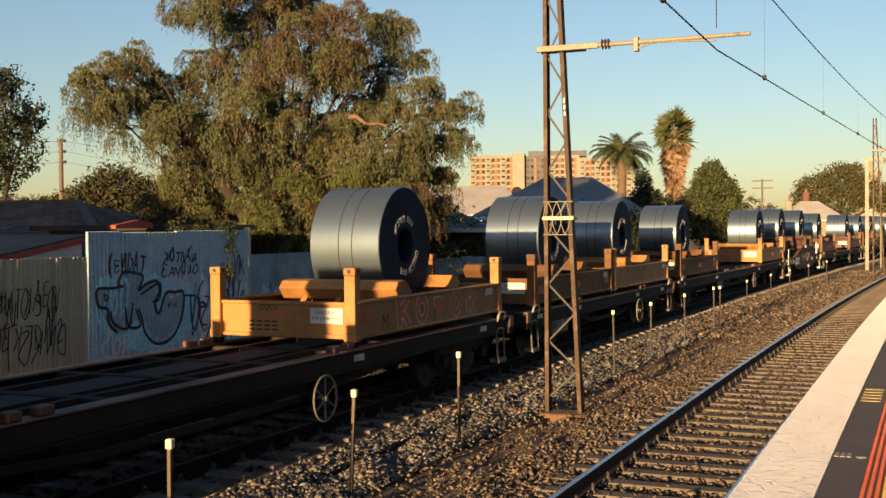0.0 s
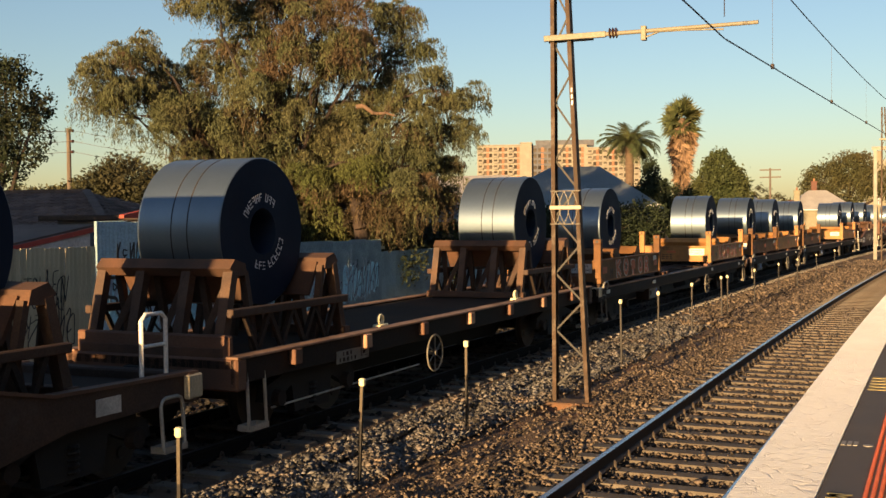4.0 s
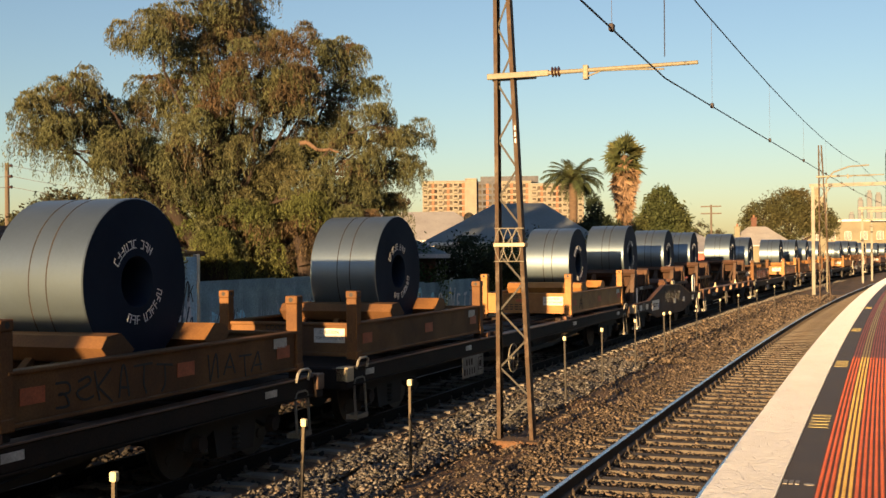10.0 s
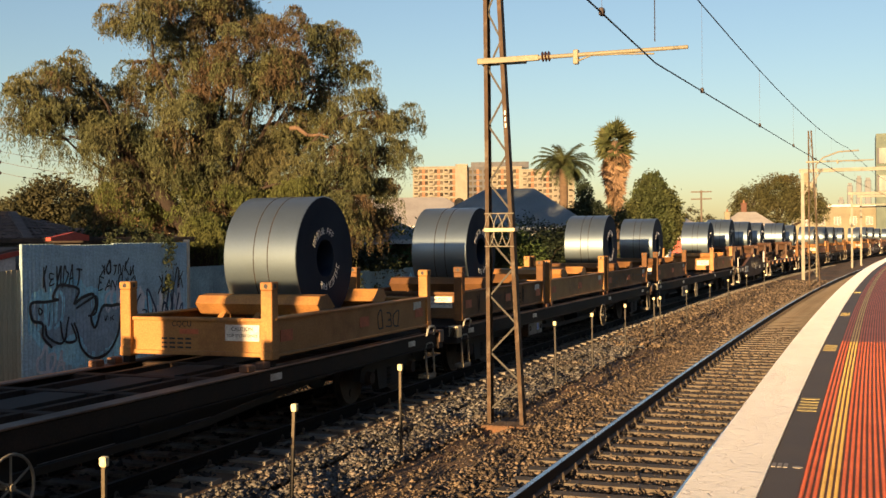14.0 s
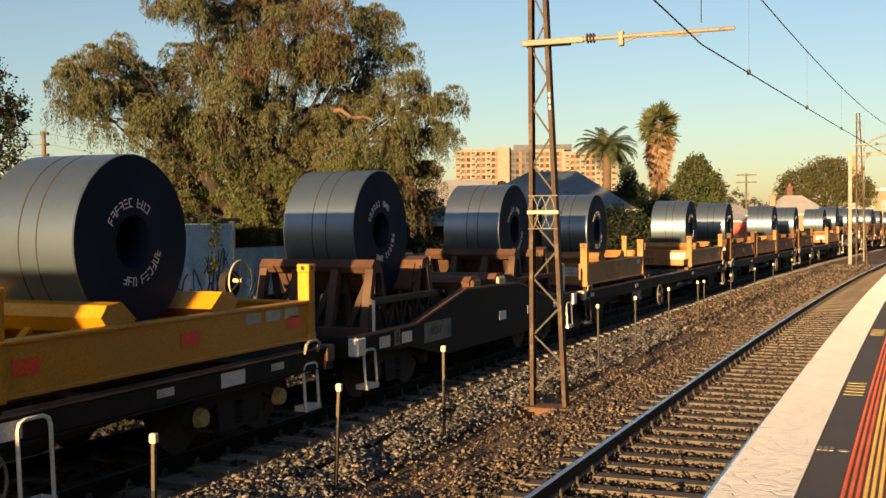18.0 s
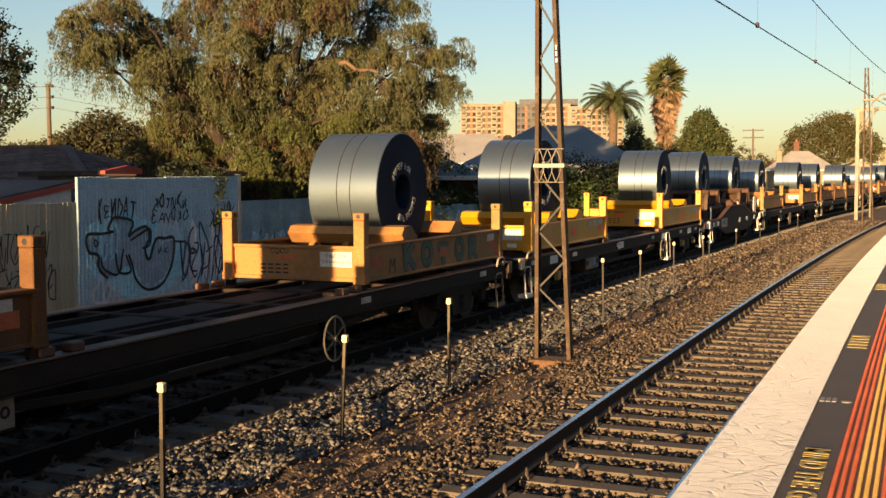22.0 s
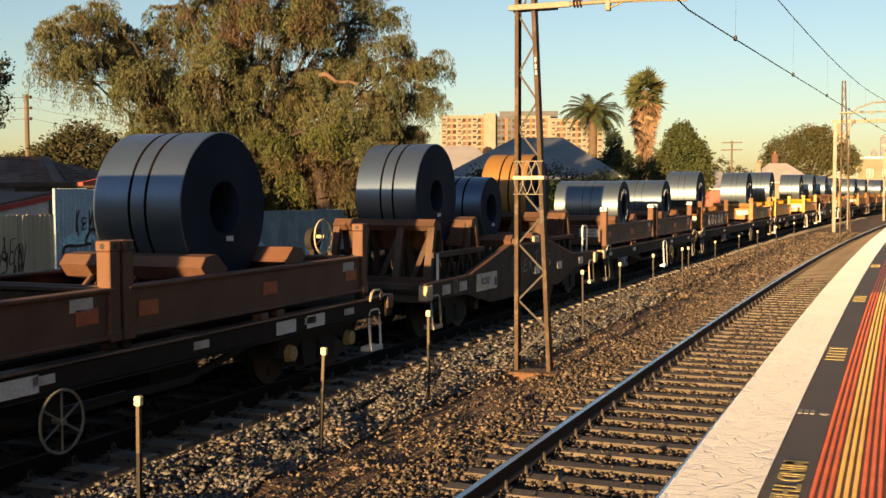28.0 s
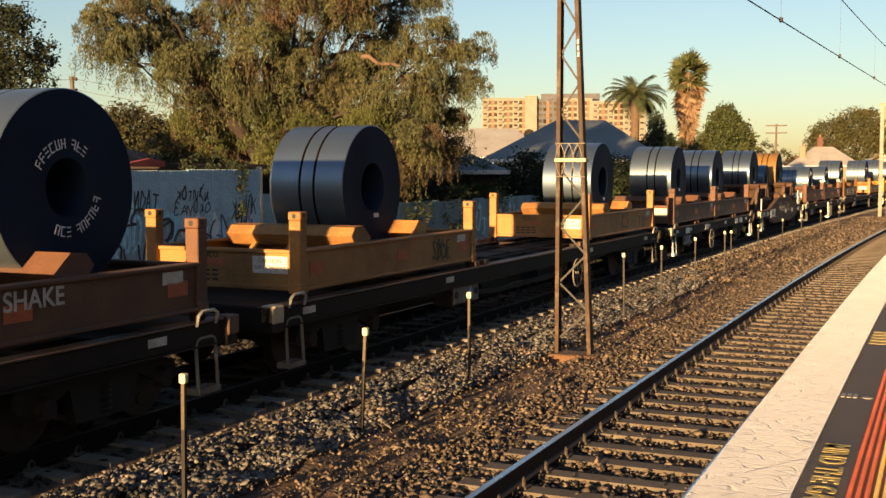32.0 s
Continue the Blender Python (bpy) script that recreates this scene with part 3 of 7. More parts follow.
# ---- platform ----
def platform():
    t = thing("platform", "raised station platform with a white edge and tactile strips", "platform", kind="structure")
    part("platform_body", strip([(-9, -0.6), (0.98, -0.6), (0.98, 0.93), (1.06, 0.95), (0.6, 1.066), (-9, 1.066)], -25, 260, 2.5, "platform_body", M_ASPHALT), None, t, "dark asphalt platform")
    part("platform_edge", strip([(0.615, 0.94), (1.07, 0.94), (1.082, 0.955), (1.082, 1.068), (1.07, 1.08), (0.615, 1.08)], -25, 260, 2.0, "platform_edge", M_PLATWHITE), None, t, "cracked white-painted platform edge")
    part("tactile_base", strip([(-0.62, 1.068), (0.385, 1.068), (0.385, 1.072), (-0.62, 1.072)], -25, 260, 2.5, "tactile_base", M_REDBASE), None, t)
    l = 0.36
    for i in range(24):
        m = M_YELSTRIP if 3 <= i <= 5 else M_REDSTRIP
        bar = part("tactile_bar", strip([(l - 0.012, 1.073), (l + 0.012, 1.073), (l + 0.011, 1.075), (l - 0.011, 1.075)], -6, 120, 2.0, "tactile_bar", m), None, t,
                   "red raised bar" if m is M_REDSTRIP else "yellow raised bar")
        ribs = Geo()
        for k in range(440):
            p = at(4.6 + 0.03 * k, l, 1.075)
            ribs.box(p.x - 0.011, p.x + 0.011, p.y - 0.010, p.y + 0.010, 1.075, 1.083)
        tagged(part("rib", raw("rib", ribs.v, ribs.f, m), None, bar), kind="stuff")
        l -= 0.040
    for s, size in ((6.05, 0.19),):
        p = at(s, 0.5, 1.072)
        lettering("MIND THE GAP", size, M_YELTEXT, t, pose(p.x, p.y, p.z, 0, 0, -90), "lettering", 0.0015, 0.004)
    for s in (11.25, 16.9, 24.0, 33.0):
        g = Geo()
        for i in range(5):
            p = at(s - 0.42 + 0.19 * i, 0.5, 0)
            g.box(p.x - 0.085, p.x + 0.085, p.y - 0.05, p.y + 0.05, 1.069, 1.0725)
        part("painted_mark", g, M_YELTEXT, t, "worn yellow painted lettering")
    g = Geo()
    p = at(8.2, 0.5, 0)
    g.tube((p.x + 0.07, p.y - 0.03, 1.068), (p.x + 0.07, p.y - 0.03, 1.0725), 0.035, 0.035, 14)
    for dx in (-0.09, -0.05, -0.01):
        g.box(p.x + dx - 0.014, p.x + dx + 0.014, p.y - 0.06, p.y + 0.08, 1.068, 1.0725)
    part("painted_symbol", g, M_CONCRETE, t, "small worn white symbol")
    return t


platform()


# ---- overhead line ----
def lattice_mast(s, l0, l1, top, height_arm, arm_tip, near=True):
    t = thing("overhead_mast", "tall rust-brown lattice mast carrying the overhead wires", "mast", "overhead masts")
    t.matrix_world = on_track(s, (l0 + l1) / 2, -0.28)
    h = (l0 - l1) / 2            # x right: the legs at -h and +h
    zt = top + 0.28

    def leg(z):
        return h - (h * 2 - 0.13) * z / zt

    for side in (-1, 1):
        g = Geo()
        x0, x1 = (-h, -h) if side < 0 else (h, leg(zt))
        g.beam((x0 + side * 0.03, 0, 0), (x1 + side * 0.03, 0, zt), 0.012, 0.15, (0, 1, 0))
        o = part("leg", g, M_MAST, t)
        for dy in (-0.07, 0.07):
            part("flange", Geo().beam((x0, dy, 0), (x1, dy, zt), 0.055, 0.016, (0, 1, 0)), M_MAST, o)
    z, k = 0.25, 0
    while z < zt - 0.5:
        a, b = -h + 0.02, leg(z)
        p, q = ((a, 0.0, z), (leg(z + 0.42) - 0.02, 0.0, z + 0.42)) if k % 2 == 0 else ((b - 0.02, 0, z), (a, 0, z + 0.42))
        part("brace", Geo().beam(p, q, 0.03, 0.012, (0, 1, 0)), M_BRACE, t)
        z += 0.45
        k += 1
    part("footing", Geo().box(-h - 0.16, h + 0.16, -0.25, 0.25, -0.14, 0.01, 0.02), M_DIRT, t, "low dirt-covered footing")
    if near:
        zb = 3.08
        part("collar", Geo().box(-h - 0.06, leg(zb) + 0.07, -0.10, 0.10, zb - 0.03, zb + 0.03, 0.008), M_CREAM, t, "cream steel collar")
        for j in range(3):
            c = -h + 0.04 + j * 0.14
            for sgn in (-1, 1):
                g = Geo().path([(c + 0.08 * math.sin(a) * sgn, -0.09, zb - 0.26 + 0.52 * a / 3.14159) for a in np.linspace(0, math.pi, 9)], 0.007, 5)
                part("guard_hoop", g, M_HANDWHEEL, t, "curled wire of the climbing guard")
        for j in range(3):
            z = 4.72 + 0.10 * j
            part("painted_number", Geo().box(leg(z) - 0.002, leg(z) + 0.022, -0.087, -0.080, z - 0.035, z + 0.035), M_CHALK, t, "small white painted marks")
        for dz in (-0.26, 0.26):
            part("guard_wire", Geo().path([(-h - 0.05, -0.09, zb + dz), (leg(zb) + 0.06, -0.09, zb + dz)], 0.008, 5), M_HANDWHEEL, t)
    # the arm over the near track
    za = height_arm + 0.28
    xt = (l0 + l1) / 2 - arm_tip
    g = Geo().box(-h - 0.12, 0.62, -0.16, -0.09, za - 0.045, za + 0.045, 0.008)
    g.box(-h - 0.12, 0.35, 0.09, 0.13, za - 0.04, za + 0.04, 0.008)
    part("arm_root", g, M_ARM, t, "grey steel arm root")
    part("arm", Geo().tube((0.58, -0.12, za + 0.0), (xt, -0.12, za + 0.005), 0.035, 0.03, 10), M_ARM, t, "cream tubular arm", True)
    g = Geo()
    for i in range(3):
        g.tube((0.68 + 0.05 * i, -0.12, za + 0.01), (0.7 + 0.05 * i, -0.12, za + 0.011), 0.085, 0.06, 12)
    part("insulator", g, M_INSUL, t, "brown ribbed insulator", True)
    g = Geo().box(1.17, 1.25, -0.17, -0.07, za - 0.14, za + 0.08, 0.01)
    part("bracket", g, M_ARM, t)
    g = Geo().path([(1.21, -0.12, za - 0.1), (1.45, -0.12, za - 0.02), (1.9, -0.12, za - 0.03), (xt - 0.5, -0.12, za - 0.06)], 0.014, 6)
    part("steady_arm", g, M_ARM, t)
    return t


lattice_mast(17.0, 5.63, 5.10, 8.3, 5.46, 2.46)
lattice_mast(64.0, 4.30, 3.75, 8.3, 6.6, 1.0, False)


def sagged(a, b, sag, n=10):
    a, b = Vector(a), Vector(b)
    return [a.lerp(b, i / n) - Vector((0, 0, 4 * sag * (i / n) * (1 - i / n))) for i in range(n + 1)]


def overhead_wires():
    t = thing("overhead_wires", "dark contact and carrier wires over the near track", "overhead wire")
    spots = [(-32, 2.4, 5.2, 6.8), (17.0, 2.97, 5.28, 7.0), (64.0, 2.3, 5.68, 7.3), (118, 2.6, 5.9, 7.6), (170, 2.6, 5.9, 7.6)]
    for (s0, l0, c0, m0), (s1, l1, c1, m1) in zip(spots, spots[1:]):
        def line(z0, z1, sag):
            return sagged(at(s0, l0, z0), at(s1, l1, z1), sag, 12)
        cw, mw = line(c0, c1, 0.02), line(m0, m1, 0.45)
        part("contact_wire", Geo().path(cw, 0.012, 5), M_WIRE, t)
        part("carrier_wire", Geo().path(mw, 0.012, 5), M_WIRE, t)
        for i in range(1, 12, 2):
            part("dropper", Geo().path([cw[i], mw[i]], 0.003, 4), M_WIRE, t)
            part("wire_clip", Geo().box(cw[i].x - 0.03, cw[i].x + 0.03, cw[i].y - 0.05, cw[i].y + 0.05, cw[i].z - 0.03, cw[i].z + 0.06, 0.01), M_WIRE, t)
    m = at(17.0, 2.97, 7.05)
    c = at(17.0, 2.97, 5.6)
    part("hanger", Geo().path([c, m], 0.008, 5), M_WIRE, t)


overhead_wires()


def portal():
    """White portal over both tracks further down the line."""
    t = thing("signal_portal", "white steel portal frame over the tracks", "portal frame")
    s = 76
    for l in (5.9, -3.2):
        a, b = at(s, l, -0.4), at(s, l, 6.85)
        part("post", Geo().beam(a, b, 0.21, 0.21, (0, 1, 0)), M_PORTAL, t)
        part("brace", Geo().beam(at(s, l, 5.2), at(s, l + (-1.1 if l > 0 else 1.1), 6.7), 0.09, 0.09), M_PORTAL, t)
    part("beam", Geo().beam(at(s, 6.1, 6.78), at(s, -3.5, 6.78), 0.2, 0.22), M_PORTAL, t)
    for s2 in (104, 112):
        u = thing("signal_portal", "white steel portal frame over the tracks", "portal frame")
        for l in (5.3, -3.2):
            part("post", Geo().beam(at(s2, l, -0.4), at(s2, l, 6.2), 0.17, 0.17, (0, 1, 0)), M_PORTAL, u)
        part("beam", Geo().beam(at(s2, 5.6, 6.2), at(s2, -3.5, 6.2), 0.25, 0.22), M_PORTAL, u)
        part("lower_beam", Geo().beam(at(s2, 5.3, 5.2), at(s2, -3.2, 5.2), 0.12, 0.12), M_PORTAL, u)
    v = thing("street_light", "cream curved lamp arm beside the line", "street light")
    pts = [at(82, 5.7, -0.3), at(82, 5.7, 7.5), at(82, 5.2, 8.0), at(82, 4.2, 8.35), at(82, 2.9, 8.4)]
    part("lamp_arm", Geo().path(pts[1:], 0.06, 6), M_PORTAL, v)
    part("lamp_post", Geo().tube(pts[0], pts[1], 0.06, 0.045, 8), M_ARM, v)


portal()


def marker_post(s, l, top, lean_s, lean_l):
    t = thing("marker_post", "thin black steel post with a cream cap in the ballast", "post", "marker posts along the track")
    t.matrix_world = on_track(s, l, -0.32)
    h = top + 0.32
    a, b, c = (0, 0, -0.1), (-lean_l * 0.62, lean_s * 0.62, h * 0.62), (-lean_l, lean_s, h)
    part("post_foot", Geo().beam(a, b, 0.034, 0.034, (0, 1, 0)), M_PICKET, t)
    part("post_top", Geo().beam(b, c, 0.034, 0.034, (0, 1, 0)), M_PICKETBARE if s < 15 else M_PICKET, t, "weathered upper part")
    part("cap", Geo().box(c[0] - 0.032, c[0] + 0.032, c[1] - 0.032, c[1] + 0.032, c[2] - 0.05, c[2] + 0.035, 0.01), M_CAP, t, "cream plastic cap")
    return t


for s, l, top, ls, ll in ((7.75, 5.90, 0.865, 0.0, -0.01), (10.9, 5.88, 0.855, 0.02, -0.05), (13.9, 5.85, 0.96, 0.0, 0.0),
                          (21.9, 5.92, 0.95, 0.0, 0.02), (24.9, 5.92, 0.92, 0.0, 0.0), (28.3, 5.92, 0.92, 0.02, 0.0), (32.0, 5.9, 0.9, 0, 0.02),
                          (32.8, 5.9, 0.88, 0, 0), (37.2, 5.9, 0.86, 0, 0), (42, 5.9, 0.86, 0, 0), (46.5, 5.9, 0.86, 0, 0), (52, 5.9, 0.86, 0, 0.02), (58, 5.9, 0.86, 0, 0)):
    marker_post(s, l, top, ls, ll)


# ---- beyond the tracks: fences, houses, trees ----
M_PALING = mat("weathered_paling", (0.52, 0.46, 0.31), (0.42, 0.37, 0.25), 0.9, 0.0, 2, 30, 0.4, (0.12, 0.10, 0.07), 0.4, (6, 6, 0.6), rand=0.16)
M_CORR = mat("weathered_corrugated_iron", (0.44, 0.63, 0.70), (0.33, 0.48, 0.56), 0.7, 0.1, 1.4, 30, 0.1, (0.30, 0.20, 0.13), 0.4, rand=0.10)
M_CORRPALE = mat("pale_painted_corrugated_iron", (0.27, 0.41, 0.45), (0.17, 0.26, 0.29), 0.7, 0.0, 1.6, 30, 0.1, (0.07, 0.10, 0.11), 0.8, rand=0.14)
M_SPRAYBLUE = mat("light_blue_spray", (0.42, 0.80, 0.88), (0.30, 0.64, 0.76), 0.7, 0.0, 2, 20, 0)
M_SPRAYGREY = mat("grey_blue_spray", (0.27, 0.38, 0.45), (0.34, 0.45, 0.52), 0.7, 0.0, 2, 20, 0)
M_SPRAYNAVY = mat("dark_blue_spray", (0.03, 0.05, 0.09), (0.05, 0.07, 0.11), 0.7, 0.0, 2, 20, 0)
M_APART = mat("pale_cream_render", (0.235, 0.215, 0.175), (0.195, 0.178, 0.145), 0.8, 0.0, 0.4, 6, 0.05)
M_RIDGE = mat("mortared_ridge_tile", (0.13, 0.085, 0.07), (0.085, 0.058, 0.05), 0.8, 0.0, 6, 30, 0.4)
M_TILE = mat("brown_roof_tile", (0.135, 0.09, 0.075), (0.09, 0.062, 0.054), 0.85, 0.0, 1.5, 30, 0.4, (0.12, 0.095, 0.08), 0.4, rand=0.45, island=0.0)
M_REDPAINT = mat("red_painted_board", (0.42, 0.05, 0.03), (0.34, 0.045, 0.03), 0.6)
M_WALLWHITE = mat("white_weatherboard", (0.62, 0.61, 0.59), (0.52, 0.51, 0.49), 0.7, 0.0, 1.5, 20, 0.1, rand=0.04)
M_ROOFGREY = mat("grey_iron_roof", (0.17, 0.195, 0.20), (0.14, 0.165, 0.17), 0.55, 0.3, 0.8, 20, 0.1)
M_ROOFPALE = mat("pale_iron_roof", (0.42, 0.40, 0.37), (0.34, 0.32, 0.30), 0.55, 0.2, 0.8, 20, 0.1)
M_BRICK = mat("red_brick", (0.12, 0.055, 0.04), (0.085, 0.04, 0.03), 0.9, 0.0, 3, 30, 0.3)
M_CREAMWALL = mat("cream_render", (0.20, 0.185, 0.13), (0.165, 0.148, 0.105), 0.8, 0.0, 0.4, 6, 0.05)
M_TERRA = mat("terracotta_panel", (0.25, 0.12, 0.065), (0.19, 0.09, 0.05), 0.7, 0.0, 0.4, 6, 0.05)
M_DARKWALL = mat("dark_grey_cladding", (0.08, 0.085, 0.10), (0.06, 0.065, 0.08), 0.7, 0.0, 0.5, 6, 0.05)
M_GREENWALL = mat("dark_green_cladding", (0.05, 0.085, 0.07), (0.04, 0.07, 0.06), 0.6, 0.0, 0.5, 6, 0.05)
M_PANE = mat("dark_window_glass", (0.03, 0.035, 0.045), (0.05, 0.055, 0.065), 0.45, 0.0, 0.5, 4, 0.0, spec=0.5)
M_FARPANE = mat("dull_window_glass", (0.05, 0.045, 0.04), (0.09, 0.075, 0.06), 0.95, 0.0, 0.3, 4, 0.0, spec=0.05, rand=0.6)
M_TOWER = mat("hazy_tower_glass", (0.028, 0.045, 0.07), (0.022, 0.038, 0.06), 0.5, 0.0, 0.01, 0.1, 0.0)
M_BARK = mat("rough_brown_bark", (0.042, 0.028, 0.022), (0.028, 0.020, 0.016), 0.95, 0.0, 4, 30, 0.8, (0.07, 0.045, 0.033), 0.5, (3, 3, 0.7), bump_dist=0.03)
M_POLE = mat("weathered_timber_pole", (0.13, 0.10, 0.075), (0.09, 0.07, 0.055), 0.9, 0.0, 3, 30, 0.4, None, 0, (4, 4, 0.3))


def leaf_mat(name, a, b, c, patch=0.5, stains=0.75, vary=0.35):
    m = mat(name, a, b, 0.75, 0.0, patch, 4, 0, c, stains, island=vary, spec=0.25)
    return m


M_PEPPER = leaf_mat("grey_olive_pepper_leaf", (0.060, 0.070, 0.033), (0.090, 0.092, 0.043), (0.097, 0.074, 0.040), 0.9, 0.4, 0.5)
M_RUSSET = leaf_mat("russet_pepper_leaf", (0.084, 0.055, 0.031), (0.058, 0.046, 0.026), (0.074, 0.074, 0.035), 0.9, 0.8, 0.5)
M_PEPPERGREEN = leaf_mat("yellow_green_pepper_leaf", (0.060, 0.075, 0.023), (0.080, 0.088, 0.029), (0.050, 0.055, 0.022), 0.9, 0.5, 0.5)
M_BAREWOOD = mat("bare_pale_wood", (0.17, 0.105, 0.065), (0.12, 0.075, 0.05), 0.9, 0.0, 4, 30, 0.4)
M_DARKLEAF = leaf_mat("dark_green_leaf", (0.016, 0.026, 0.012), (0.022, 0.032, 0.015), (0.032, 0.033, 0.016))
M_SHRUB = leaf_mat("bright_shrub_leaf", (0.03, 0.06, 0.018), (0.05, 0.075, 0.022), (0.06, 0.06, 0.02))
M_GUM = leaf_mat("dull_olive_leaf", (0.05, 0.053, 0.022), (0.068, 0.062, 0.026), (0.085, 0.062, 0.028), 0.3)
M_GARDEN = leaf_mat("garden_leaf", (0.036, 0.05, 0.018), (0.052, 0.06, 0.022), (0.065, 0.062, 0.026), 0.6)
M_BUSHDARK = leaf_mat("brown_green_leaf", (0.03, 0.033, 0.015), (0.042, 0.038, 0.018), (0.05, 0.04, 0.019))
M_PALMLEAF = leaf_mat("palm_frond", (0.05, 0.065, 0.025), (0.08, 0.085, 0.032), (0.13, 0.11, 0.05))
M_DATELEAF = leaf_mat("date_palm_frond", (0.04, 0.055, 0.022), (0.055, 0.065, 0.026), (0.08, 0.07, 0.03))
M_SKIRT = leaf_mat("dead_palm_frond", (0.27, 0.175, 0.11), (0.20, 0.13, 0.08), (0.13, 0.08, 0.05), vary=0.5)
M_PALMTRUNK = mat("palm_trunk", (0.13, 0.085, 0.055), (0.09, 0.06, 0.04), 0.95, 0.0, 2, 14, 0.8, None, 0, (1, 1, 3), bump_dist=0.04)

FENCE = 12.6


def paling_fence():
    t = thing("paling_fence", "weathered grey-brown timber paling fence with scrawled tags", "fence")
    rng = random.Random(4)
    for k in range(3):
        z = 0.55 + 0.75 * k
        part("fence_rail", strip([(FENCE + 0.03, z), (FENCE + 0.075, z), (FENCE + 0.075, z + 0.08), (FENCE + 0.03, z + 0.08)], -14, 14.3, 2, "fence_rail", M_PALING), None, t)
    me = [Geo().prism([(-0.048, 0.0), (0.048, 0.0), (0.048, 2.0 + d), (-0.048, 2.0 + d)], -0.009, 0.009).mesh("paling", M_PALING) for d in (0, 0.006, -0.006, 0.01)]
    s = -14.0
    while s < 14.32:
        o = share("paling", me[rng.randrange(4)], t, on_track(s, FENCE + rng.uniform(0, 0.010), 0.24) @ pose(0, 0, 0, rng.uniform(-0.5, 0.5)))
        s += 0.1
    return t


paling_fence()


PITCH, WAVE = 0.095, 0.028           # of the corrugated sheets


def wave(s):
    return 0.5 * WAVE * math.sin(2 * math.pi * (s - 14.72) / PITCH)


def smooth_line(pts, n=5):
    """A soft curve through the points."""
    pts = [Vector(p) for p in pts]
    out = []
    for i in range(len(pts) - 1):
        a, b, c, d = pts[max(i - 1, 0)], pts[i], pts[i + 1], pts[min(i + 2, len(pts) - 1)]
        for k in range(n):
            t = k / n
            out.append(0.5 * (2 * b + (c - a) * t + (2 * a - 5 * b + 4 * c - d) * t * t + (3 * b - a - 3 * c + d) * t ** 3))
    return out + [pts[-1]]


def spray_line(parent, line, width, material, name, lift):
    """A curved ribbon on the fence through corners (s, z)."""
    pts = smooth_line(line)
    v, f = [], []
    k = len(pts)
    for i, p in enumerate(pts):
        d = (pts[min(i + 1, k - 1)] - pts[max(i - 1, 0)]).normalized()
        w = width * 0.5 * (0.75 + 0.5 * noise.noise((p.x * 5, p.y * 5, 0)) ** 2 + 0.25 * math.sin(math.pi * i / (k - 1)))
        n = Vector((-d.y, d.x)) * w
        for c in (p - n, p + n):
            v += [at(c.x, FENCE - lift, c.y), at(c.x, FENCE - lift + 0.003, c.y)]
    for i in range(k - 1):
        a = 4 * i
        f += [(a, a + 4, a + 6, a + 2), (a + 1, a + 3, a + 7, a + 5), (a, a + 1, a + 5, a + 4), (a + 2, a + 6, a + 7, a + 3)]
    part(name, Geo().add(v, f), material, parent)


def spray_fill(parent, outline, material, lift, rough=0.0):
    """A patch of paint that follows the corrugations."""
    pts = smooth_line(list(outline) + [outline[0]], 4)
    s0, s1 = min(p.x for p in pts), max(p.x for p in pts)
    step = PITCH / 6
    g = Geo()
    count = max(2, int((s1 - s0) / step))
    rows = []
    for k in range(count + 1):
        s = s0 + (s1 - s0) * (k * 0.998 + 0.001 * count) / count
        cuts = sorted(a.y + (b.y - a.y) * (s - a.x) / (b.x - a.x) for a, b in zip(pts, pts[1:]) if (a.x <= s) != (b.x <= s))
        rows.append([(len(g.v) + n, s) for n in range(len(cuts))])
        g.v += [tuple(at(s, FENCE - 0.01 - wave(s) - lift, z + rough * noise.noise((s * 6, 1 + 4 * (n % 2), 3)))) for n, z in enumerate(cuts)]
    for low, high in zip(rows, rows[1:]):
        for n in range(0, min(len(low), len(high)) - 1, 2):
            g.f.append((low[n][0], high[n][0], high[n + 1][0], low[n + 1][0]))
    part("spray_fill", g, material, parent)


# quick marks of one or two strokes each, in a box of one by one
STROKES = (
    [[(0.75, 0.9), (0.3, 1.0), (0.1, 0.75), (0.6, 0.45), (0.7, 0.15), (0.3, 0.0), (0.0, 0.15)]],
    [[(0.1, 0.0), (0.2, 0.95), (0.25, 1.0), (0.65, 0.08), (0.7, 0.05), (0.85, 1.05)]],
    [[(0.45, 1.0), (0.1, 0.7), (0.15, 0.2), (0.5, 0.0), (0.8, 0.35), (0.7, 0.85), (0.35, 1.05), (0.2, 0.8)]],
    [[(0.15, 1.0), (0.2, 0.0)], [(0.75, 1.05), (0.25, 0.5), (0.3, 0.45), (0.85, -0.1)]],
    [[(0.7, 0.95), (0.2, 0.9), (0.15, 0.5), (0.6, 0.52), (0.2, 0.48), (0.1, 0.05), (0.75, 0.1)]],
    [[(0.05, 0.95), (0.85, 1.0)], [(0.45, 1.0), (0.4, 0.3), (0.55, -0.15)]],
    [[(0.1, 0.0), (0.15, 1.0), (0.6, 0.85), (0.75, 0.5), (0.6, 0.1), (0.05, 0.02)]],
    [[(0.0, 0.0), (0.4, 1.05), (0.45, 1.0), (0.8, -0.05)], [(0.15, 0.35), (0.75, 0.4)]],
)


